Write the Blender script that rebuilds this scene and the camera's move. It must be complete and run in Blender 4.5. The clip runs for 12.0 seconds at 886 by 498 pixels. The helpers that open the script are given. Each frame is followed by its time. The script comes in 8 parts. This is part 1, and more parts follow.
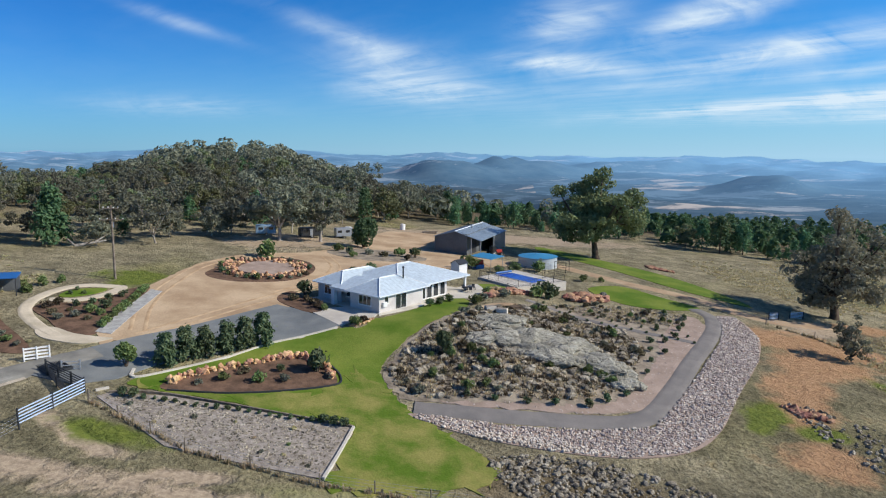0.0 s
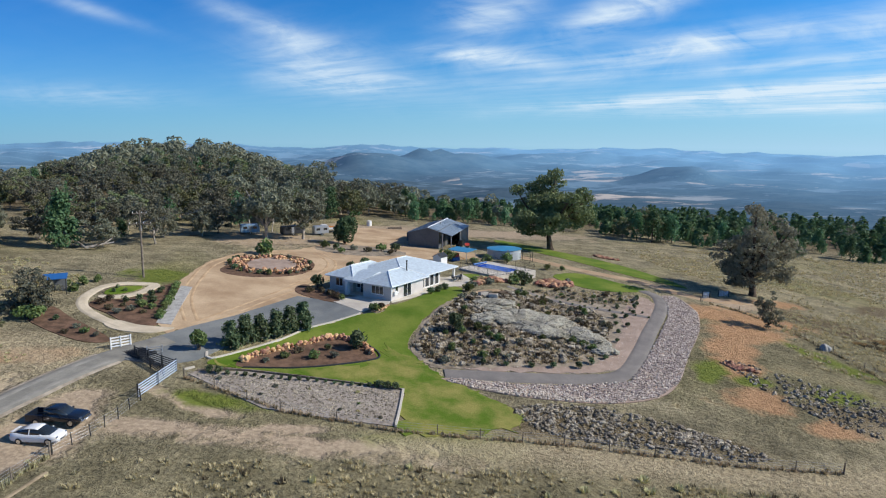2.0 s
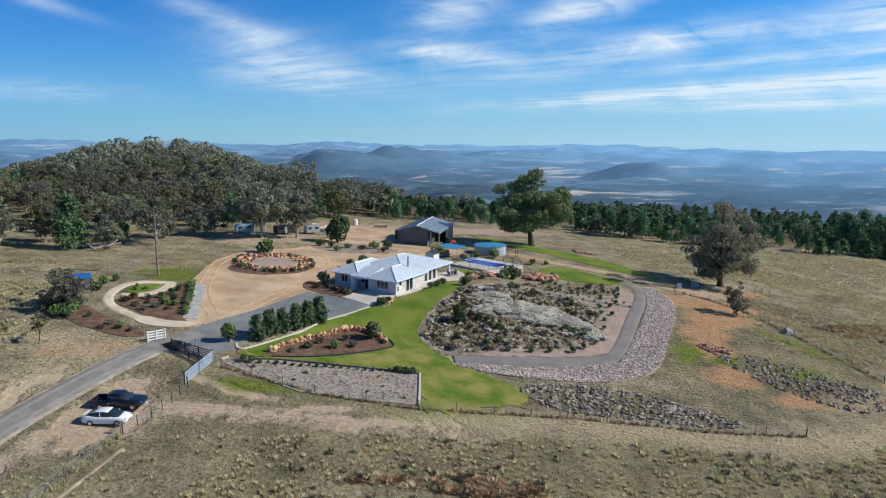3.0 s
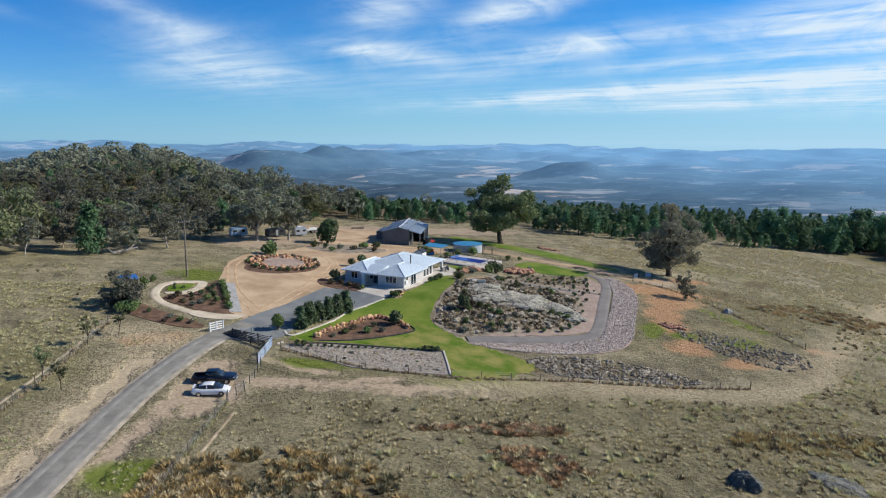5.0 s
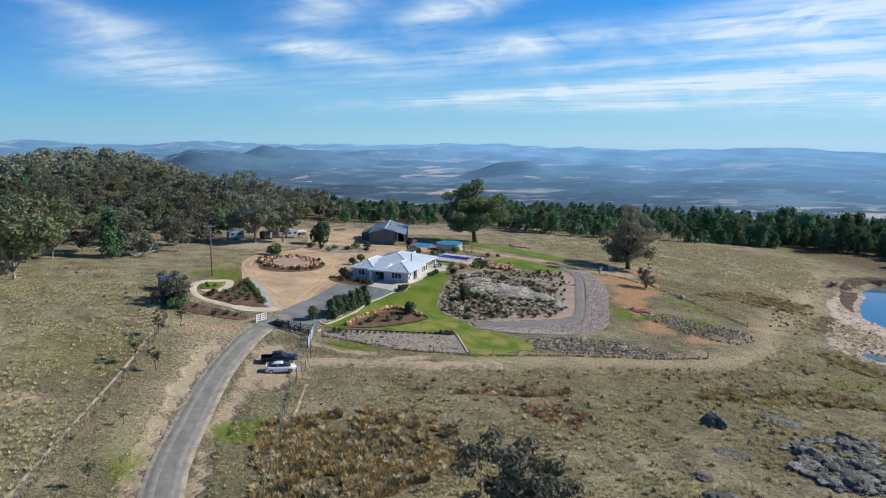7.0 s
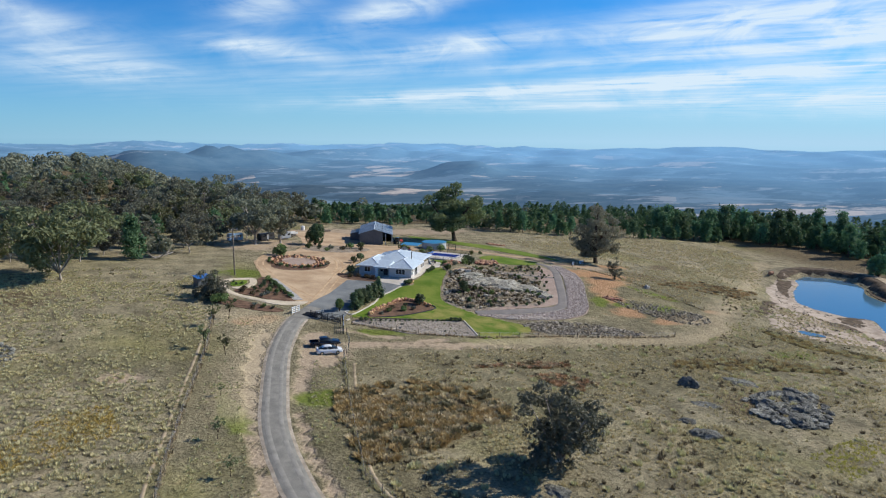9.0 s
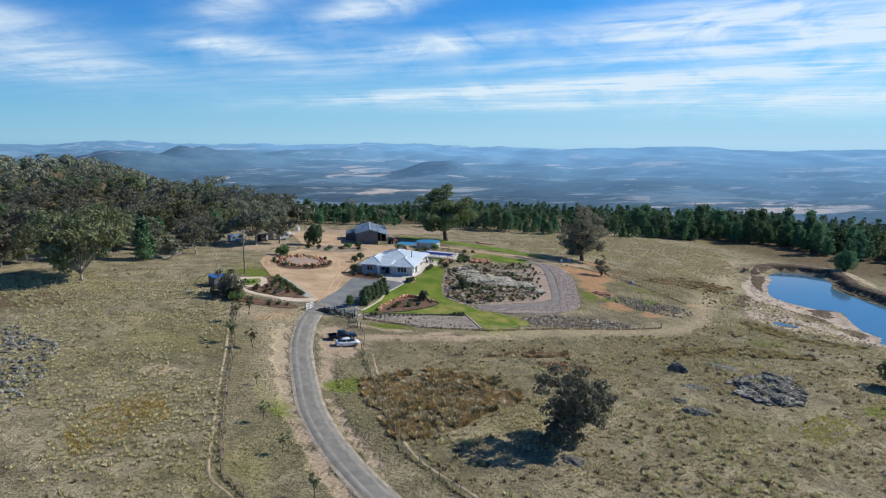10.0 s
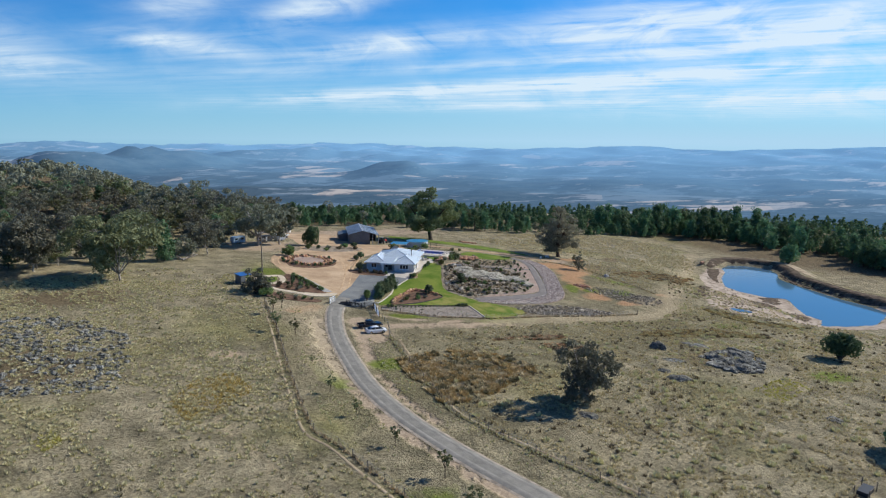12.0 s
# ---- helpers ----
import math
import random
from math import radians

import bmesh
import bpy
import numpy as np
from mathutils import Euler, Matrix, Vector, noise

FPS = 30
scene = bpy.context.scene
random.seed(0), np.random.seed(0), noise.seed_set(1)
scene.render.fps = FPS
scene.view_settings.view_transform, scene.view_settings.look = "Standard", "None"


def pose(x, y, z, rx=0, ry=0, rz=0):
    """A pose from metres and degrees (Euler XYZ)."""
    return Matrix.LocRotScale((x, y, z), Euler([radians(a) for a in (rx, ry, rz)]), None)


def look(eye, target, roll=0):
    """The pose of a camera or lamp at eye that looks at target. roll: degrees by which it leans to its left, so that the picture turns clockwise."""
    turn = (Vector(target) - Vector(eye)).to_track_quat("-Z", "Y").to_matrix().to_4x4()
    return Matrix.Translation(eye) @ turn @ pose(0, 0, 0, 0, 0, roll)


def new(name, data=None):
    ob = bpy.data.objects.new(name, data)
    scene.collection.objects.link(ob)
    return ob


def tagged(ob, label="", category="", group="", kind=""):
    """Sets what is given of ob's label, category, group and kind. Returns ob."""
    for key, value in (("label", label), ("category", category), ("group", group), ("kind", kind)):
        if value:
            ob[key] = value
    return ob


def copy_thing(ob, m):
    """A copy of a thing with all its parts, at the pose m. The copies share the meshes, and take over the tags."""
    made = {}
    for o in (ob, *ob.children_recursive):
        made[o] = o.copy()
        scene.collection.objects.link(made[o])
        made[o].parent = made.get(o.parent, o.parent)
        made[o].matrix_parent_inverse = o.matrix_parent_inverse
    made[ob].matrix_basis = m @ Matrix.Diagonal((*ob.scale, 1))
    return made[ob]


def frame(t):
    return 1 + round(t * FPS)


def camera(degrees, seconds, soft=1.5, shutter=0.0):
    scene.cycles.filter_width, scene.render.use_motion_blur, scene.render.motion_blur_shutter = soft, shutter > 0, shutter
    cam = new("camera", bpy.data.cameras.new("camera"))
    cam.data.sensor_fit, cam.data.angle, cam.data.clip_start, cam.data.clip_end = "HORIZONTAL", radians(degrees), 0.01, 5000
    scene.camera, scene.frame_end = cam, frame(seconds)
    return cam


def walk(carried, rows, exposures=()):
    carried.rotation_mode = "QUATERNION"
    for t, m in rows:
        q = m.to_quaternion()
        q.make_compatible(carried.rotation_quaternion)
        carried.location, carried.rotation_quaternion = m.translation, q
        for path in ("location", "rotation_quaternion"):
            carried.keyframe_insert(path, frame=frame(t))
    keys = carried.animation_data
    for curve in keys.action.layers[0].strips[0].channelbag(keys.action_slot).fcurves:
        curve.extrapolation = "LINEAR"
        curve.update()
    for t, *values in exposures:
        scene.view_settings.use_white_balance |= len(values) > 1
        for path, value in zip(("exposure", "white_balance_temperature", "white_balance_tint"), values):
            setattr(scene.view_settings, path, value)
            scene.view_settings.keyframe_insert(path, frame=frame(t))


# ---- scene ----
cam = camera(69.1, 12.0, 1.15)
METRES, EYE, TILT, LEAN, TURN = 125.0, 23.0, -8.6, -0.7, 0.0
ROWS = [
    (0.0, 0.0, 0.0, 0.0, 0.0, 0.0, -0.0),
    (0.5, -0.0233, -0.0305, 0.0013, -1.76, -0.22, 0.33),
    (1.0, -0.0467, -0.0608, 0.003, -3.42, -0.43, 0.61),
    (1.5, -0.0717, -0.0911, 0.0042, -5.06, -0.55, 0.79),
    (2.0, -0.0975, -0.121, 0.0058, -6.64, -0.77, 1.05),
    (2.5, -0.1242, -0.1506, 0.0072, -8.18, -0.95, 1.35),
    (3.0, -0.1523, -0.1801, 0.0086, -9.7, -1.14, 1.63),
    (5.0, -0.2752, -0.2928, 0.0142, -15.39, -1.42, 2.49),
    (5.5, -0.3077, -0.3194, 0.0162, -16.74, -1.49, 2.67),
    (6.0, -0.341, -0.346, 0.0179, -18.05, -1.58, 2.86),
    (6.5, -0.3751, -0.3716, 0.0198, -19.33, -1.67, 3.04),
    (7.0, -0.4095, -0.3959, 0.0214, -20.57, -1.73, 3.22),
    (9.0, -0.5551, -0.4871, 0.0303, -25.36, -2.1, 3.89),
    (9.5, -0.5922, -0.5079, 0.0326, -26.48, -2.2, 4.03),
    (10.0, -0.6296, -0.5279, 0.0349, -27.55, -2.28, 4.18),
    (10.5, -0.6674, -0.5472, 0.0375, -28.62, -2.39, 4.32),
    (11.0, -0.7056, -0.566, 0.0403, -29.67, -2.47, 4.45),
    (11.5, -0.7442, -0.5838, 0.0432, -30.7, -2.58, 4.59),
    (12.0, -0.7829, -0.601, 0.0459, -31.69, -2.64, 4.73),
]
walk(cam, [(t, pose(0, 0, EYE, TILT, LEAN, TURN) @ pose(METRES * x, METRES * y, METRES * z, 90 + pitch, roll, yaw)) for t, x, y, z, yaw, pitch, roll in ROWS])

# ---- world and sun ----
SUN_EL, SUN_AZ = radians(34), radians(97)  # azimuth from +y towards +x
world = bpy.data.worlds.new("sky")
scene.world = world
world.use_nodes = True
wt = world.node_tree
wt.nodes.clear()


def wm(op, a, b=None, c=None, clamp=False):
    """One arithmetic node of the sky; a, b and c are numbers or sockets."""
    n = wt.nodes.new("ShaderNodeMath")
    n.operation, n.use_clamp = op, clamp
    for k, v in enumerate((a, b, c)):
        if v is None:
            continue
        if isinstance(v, (int, float)):
            n.inputs[k].default_value = v
        else:
            wt.links.new(v, n.inputs[k])
    return n.outputs[0]


sky = wt.nodes.new("ShaderNodeTexSky")
sky.sky_type, sky.sun_disc = "NISHITA", False
sky.sun_elevation, sky.sun_rotation = SUN_EL, SUN_AZ
sky.altitude, sky.air_density, sky.dust_density, sky.ozone_density = 400, 1.0, 0.5, 3.0
coords = wt.nodes.new("ShaderNodeTexCoord")
split = wt.nodes.new("ShaderNodeSeparateXYZ")
wt.links.new(coords.outputs["Generated"], split.inputs[0])
dx, dy, dz = split.outputs
el = wm("ARCSINE", dz)
az = wm("ARCTAN2", dx, dy)
up = wm("MAXIMUM", dz, 0.015)
qx, qy = wm("DIVIDE", dx, up), wm("DIVIDE", dy, up)
# cirrus lies in long streaks that run to the north-west
SX, SY = -0.57, 0.82
along = wm("ADD", wm("MULTIPLY", qx, SX), wm("MULTIPLY", qy, SY))
across = wm("SUBTRACT", wm("MULTIPLY", qx, SY), wm("MULTIPLY", qy, SX))


def streaks(fa, fc, detail, seed):
    v = wt.nodes.new("ShaderNodeCombineXYZ")
    wt.links.new(wm("MULTIPLY", along, fa), v.inputs[0])
    wt.links.new(wm("MULTIPLY", across, fc), v.inputs[1])
    v.inputs[2].default_value = seed
    n = wt.nodes.new("ShaderNodeTexNoise")
    n.inputs["Scale"].default_value, n.inputs["Detail"].default_value = 1.0, detail
    n.inputs["Roughness"].default_value, n.inputs["Distortion"].default_value = 0.55, 0.4
    wt.links.new(v.outputs[0], n.inputs["Vector"])
    return n.outputs["Fac"]


puff = wt.nodes.new("ShaderNodeTexNoise")
puff.inputs["Scale"].default_value, puff.inputs["Detail"].default_value = 9.0, 9.0
puff.inputs["Roughness"].default_value, puff.inputs["Distortion"].default_value = 0.6, 1.1
squeeze = wt.nodes.new("ShaderNodeMapping")
squeeze.inputs["Scale"].default_value = (1.0, 1.0, 2.6)
wt.links.new(coords.outputs["Generated"], squeeze.inputs[0])
wt.links.new(squeeze.outputs[0], puff.inputs["Vector"])
wisp = streaks(0.55, 1.9, 7, 3.1)
fine = streaks(1.6, 4.5, 6, 8.4)
# denser parts of the cirrus: azimuth, elevation, half widths, slope, strength (degrees)
CLOUDS = [
    (-4.2, 7.0, 5.0, 2.0, -0.12, 0.95), (-8.5, 9.6, 5.5, 0.8, -0.30, 0.6), (-2.0, 5.2, 5.5, 1.0, 0.0, 0.8), (-22, 3.4, 6.0, 0.8, 0.0, 0.45), (10.7, 10.8, 3.6, 1.7, 0.15, 1.15),
    (10.5, 7.4, 5.0, 0.75, -0.06, 1.5), (22.5, 11.2, 6.0, 1.3, 0.30, 1.4), (27.5, 8.0, 6.5, 1.0, 0.12, 1.5), (31.0, 4.2, 14.0, 0.55, 0.07, 1.5),
    (46.8, 9.4, 9.0, 1.5, 0.10, 1.9), (60.0, 8.4, 10.0, 1.9, 0.05, 2.0), (50.0, 5.1, 20.0, 0.65, 0.06, 1.5), (36.0, 3.0, 12.0, 0.4, 0.03, 1.1), (60.0, 3.4, 12.0, 0.7, 0.02, 1.4), (60.0, 2.2, 14.0, 0.6, 0.0, 0.8), (-21.5, 9.8, 4.0, 0.5, -0.25, 0.5), (44.0, 6.8, 22.0, 0.45, 0.05, 0.9), (52.0, 4.2, 22.0, 1.6, 0.0, 0.55), (14.0, 6.0, 12.0, 2.2, 0.1, 0.3),
]
mass = None
for ca, ce, wa, we, slope, strength in CLOUDS:
    a = wm("SUBTRACT", az, radians(ca))
    e = wm("SUBTRACT", wm("SUBTRACT", el, radians(ce)), wm("MULTIPLY", a, slope))
    a2, e2 = wm("DIVIDE", a, radians(wa)), wm("DIVIDE", e, radians(we))
    g = wm("EXPONENT", wm("MULTIPLY", wm("ADD", wm("MULTIPLY", a2, a2), wm("MULTIPLY", e2, e2)), -1.0))
    g = wm("MULTIPLY", g, strength)
    mass = g if mass is None else wm("ADD", mass, g)
body = wm("MULTIPLY", wm("ADD", mass, 0.03), wm("ADD", wm("ADD", wm("MULTIPLY", wm("SUBTRACT", wisp, 0.48), 1.8), wm("MULTIPLY", wm("SUBTRACT", puff.outputs["Fac"], 0.5), 2.0)), 0.62))
cover = wm("MULTIPLY", wm("MULTIPLY", body, 0.75, clamp=True), wm("MULTIPLY", wm("MULTIPLY", el, 18.0, clamp=True), 0.90))
# pale air towards the horizon
pale = wm("POWER", wm("SUBTRACT", 1.0, wm("MULTIPLY", wm("ABSOLUTE", el), 4.2, clamp=True)), 2.2)


def wmix(fac, a, b):
    n = wt.nodes.new("ShaderNodeMix")
    n.data_type = "RGBA"
    wt.links.new(fac, n.inputs["Factor"])
    for socket, v in ((n.inputs[6], a), (n.inputs[7], b)):
        if isinstance(v, tuple):
            socket.default_value = (*v, 1)
        else:
            wt.links.new(v, socket)
    return n.outputs[2]


tint = wt.nodes.new("ShaderNodeMix")
tint.data_type, tint.blend_type = "RGBA", "MULTIPLY"
tint.inputs[0].default_value = 1.0
wt.links.new(sky.outputs[0], tint.inputs[6])
wt.links.new(wmix(wm("MULTIPLY", wm("SUBTRACT", el, 0.45), 4.0, clamp=True), (0.13, 0.66, 1.16), (0.38, 0.55, 0.76)), tint.inputs[7])
deep = wt.nodes.new("ShaderNodeMix")
deep.data_type, deep.blend_type = "RGBA", "MULTIPLY"
deep.inputs[7].default_value = (0.50, 0.70, 0.84, 1)
wt.links.new(wm("MULTIPLY", wm("SUBTRACT", 0.25, az), 1.3, clamp=True), deep.inputs[0])
wt.links.new(tint.outputs[2], deep.inputs[6])
sunside = wm("ADD", 0.50, wm("MULTIPLY", wm("MULTIPLY", wm("ADD", az, 0.5), 0.75, clamp=True), 0.52))
airy = wmix(wm("MULTIPLY", pale, sunside), deep.outputs[2], (3.6, 5.7, 7.4))
clouded = wmix(cover, airy, (6.2, 7.3, 8.2))
ground_glow = wmix(wm("GREATER_THAN", dz, -0.02), (1.2, 1.1, 0.9), clouded)
back = wt.nodes.new("ShaderNodeBackground")
back.inputs["Strength"].default_value = 0.112
wt.links.new(ground_glow, back.inputs["Color"])
out = wt.nodes.new("ShaderNodeOutputWorld")
wt.links.new(back.outputs[0], out.inputs["Surface"])

sun = new("sun", bpy.data.lights.new("sun", "SUN"))
sun.data.energy, sun.data.angle, sun.data.color = 4.6, radians(0.53), (1.0, 0.93, 0.82)
sun.matrix_world = look((150, -20, 120), (150 - math.sin(SUN_AZ) * math.cos(SUN_EL), -20 - math.cos(SUN_AZ) * math.cos(SUN_EL), 120 - math.sin(SUN_EL)))
scene.view_settings.exposure = 0.08


# ---- materials ----
def material(name):
    m = bpy.data.materials.new(name)
    m.use_nodes = True
    return m, m.node_tree, m.node_tree.nodes["Principled BSDF"]


def noise_node(t, scale, detail=4.0, rough=0.55, vector=None):
    n = t.nodes.new("ShaderNodeTexNoise")
    n.inputs["Scale"].default_value, n.inputs["Detail"].default_value, n.inputs["Roughness"].default_value = scale, detail, rough
    if vector is None:
        vector = t.nodes.new("ShaderNodeNewGeometry").outputs["Position"]
    t.links.new(vector, n.inputs["Vector"])
    return n.outputs["Fac"]


def ramp(t, fac, stops):
    n = t.nodes.new("ShaderNodeValToRGB")
    r = n.color_ramp
    while len(r.elements) < len(stops):
        r.elements.new(0.5)
    for e, (p, c) in zip(r.elements, stops):
        e.position, e.color = p, (*c, 1)
    t.links.new(fac, n.inputs[0])
    return n.outputs[0]


def mix(t, fac, a, b, how="MIX"):
    n = t.nodes.new("ShaderNodeMix")
    n.data_type, n.blend_type = "RGBA", how
    for socket, v in ((n.inputs[0], fac), (n.inputs[6], a), (n.inputs[7], b)):
        if isinstance(v, tuple):
            socket.default_value = (*v, 1)
        elif isinstance(v, (int, float)):
            socket.default_value = v
        else:
            t.links.new(v, socket)
    return n.outputs[2]


def arith(t, op, a, b=0.0, clamp=False):
    n = t.nodes.new("ShaderNodeMath")
    n.operation, n.use_clamp = op, clamp
    for k, v in enumerate((a, b)):
        if isinstance(v, (int, float)):
            n.inputs[k].default_value = v
        else:
            t.links.new(v, n.inputs[k])
    return n.outputs[0]


def relief(t, p, height, strength, distance):
    n = t.nodes.new("ShaderNodeBump")
    n.inputs["Strength"].default_value, n.inputs["Distance"].default_value = strength, distance
    t.links.new(height, n.inputs["Height"])
    t.links.new(n.outputs[0], p.inputs["Normal"])


def surface(name, c1, c2, scale=0.6, grain=8.0, rough=0.85, metal=0.0, bump=0.03, vary="", spread=0.25, spec=0.3):
    """A mottled surface of two colours, with finer grain; vary: 'object' or 'island' shifts its tone piece by piece."""
    m, t, p = material(name)
    big, small = noise_node(t, scale), noise_node(t, grain, 3)
    col = ramp(t, big, [(0.35, c1), (0.65, c2)])
    col = mix(t, 0.5, col, ramp(t, small, [(0.3, (0.55, 0.55, 0.55)), (0.7, (1.0, 1.0, 1.0))]), "MULTIPLY")
    col = mix(t, 1.0, col, (1.28, 1.28, 1.28), "MULTIPLY")
    if vary:
        r = t.nodes.new("ShaderNodeObjectInfo").outputs["Random"] if vary == "object" else t.nodes.new("ShaderNodeNewGeometry").outputs["Random Per Island"]
        hsv = t.nodes.new("ShaderNodeHueSaturation")
        t.links.new(col, hsv.inputs["Color"])
        t.links.new(arith(t, "ADD", arith(t, "MULTIPLY", r, 2 * spread), 1 - spread), hsv.inputs["Value"])
        t.links.new(arith(t, "ADD", arith(t, "MULTIPLY", r, 0.05), 0.475), hsv.inputs["Hue"])
        col = hsv.outputs[0]
    t.links.new(col, p.inputs["Base Color"])
    p.inputs["Roughness"].default_value, p.inputs["Metallic"].default_value = rough, metal
    p.inputs["Specular IOR Level"].default_value = spec
    if bump:
        relief(t, p, small, 0.6, bump)
    return m


def rock(name, dark, middle, light, vary=False):
    """Weathered granite: lichen mottling, pale scrapes and thin dark cracks."""
    m, t, p = material(name)
    big, small = noise_node(t, 0.55, 8, 0.62), noise_node(t, 3.5, 6, 0.7)
    col = ramp(t, arith(t, "ADD", arith(t, "MULTIPLY", big, 0.6), arith(t, "MULTIPLY", small, 0.4)), [(0.36, dark), (0.5, middle), (0.64, light)])
    cell = t.nodes.new("ShaderNodeTexVoronoi")
    cell.feature = "DISTANCE_TO_EDGE"
    cell.inputs["Scale"].default_value = 0.28
    t.links.new(t.nodes.new("ShaderNodeNewGeometry").outputs["Position"], cell.inputs["Vector"])
    crack = arith(t, "MULTIPLY", cell.outputs["Distance"], 14.0, clamp=True)
    col = mix(t, 0.3, col, ramp(t, crack, [(0.0, (0.35, 0.35, 0.35)), (1.0, (1, 1, 1))]), "MULTIPLY")
    if vary:
        hsv = t.nodes.new("ShaderNodeHueSaturation")
        t.links.new(col, hsv.inputs["Color"])
        t.links.new(arith(t, "ADD", arith(t, "MULTIPLY", t.nodes.new("ShaderNodeNewGeometry").outputs["Random Per Island"], 0.9), 0.6), hsv.inputs["Value"])
        col = hsv.outputs[0]
    t.links.new(col, p.inputs["Base Color"])
    p.inputs["Roughness"].default_value, p.inputs["Specular IOR Level"].default_value = 0.9, 0.15
    relief(t, p, arith(t, "ADD", arith(t, "ADD", small, big), arith(t, "MULTIPLY", crack, 0.5)), 1.0, 0.35)
    return m


def foliage(name, c1, c2, c3, tree_spread=0.3):
    """Leaves: the tone shifts tree by tree and clump by clump."""
    m, t, p = material(name)
    leaf = t.nodes.new("ShaderNodeNewGeometry").outputs["Random Per Island"]
    tree = t.nodes.new("ShaderNodeObjectInfo").outputs["Random"]
    col = ramp(t, leaf, [(0.0, c1), (0.5, c2), (1.0, c3)])
    hsv = t.nodes.new("ShaderNodeHueSaturation")
    t.links.new(mix(t, noise_node(t, 0.35, 2), col, c2), hsv.inputs["Color"])
    t.links.new(arith(t, "ADD", arith(t, "MULTIPLY", tree, 2 * tree_spread), 1 - tree_spread), hsv.inputs["Value"])
    t.links.new(arith(t, "ADD", arith(t, "MULTIPLY", tree, 0.06), 0.465), hsv.inputs["Hue"])
    t.links.new(hsv.outputs[0], p.inputs["Base Color"])
    p.inputs["Roughness"].default_value, p.inputs["Specular IOR Level"].default_value = 0.6, 0.2
    thin = t.nodes.new("ShaderNodeBsdfTranslucent")
    t.links.new(hsv.outputs[0], thin.inputs["Color"])
    both = t.nodes.new("ShaderNodeMixShader")
    both.inputs[0].default_value = 0.32
    t.links.new(p.outputs[0], both.inputs[1])
    t.links.new(thin.outputs[0], both.inputs[2])
    t.links.new(both.outputs[0], t.nodes["Material Output"].inputs["Surface"])
    return m


def plain(name, c, rough=0.5, metal=0.0, spec=0.4):
    m, t, p = material(name)
    n = noise_node(t, 5.0, 3)
    t.links.new(mix(t, n, tuple(0.88 * v for v in c), tuple(min(1, 1.08 * v) for v in c)), p.inputs["Base Color"])
    p.inputs["Roughness"].default_value, p.inputs["Metallic"].default_value, p.inputs["Specular IOR Level"].default_value = rough, metal, spec
    return m


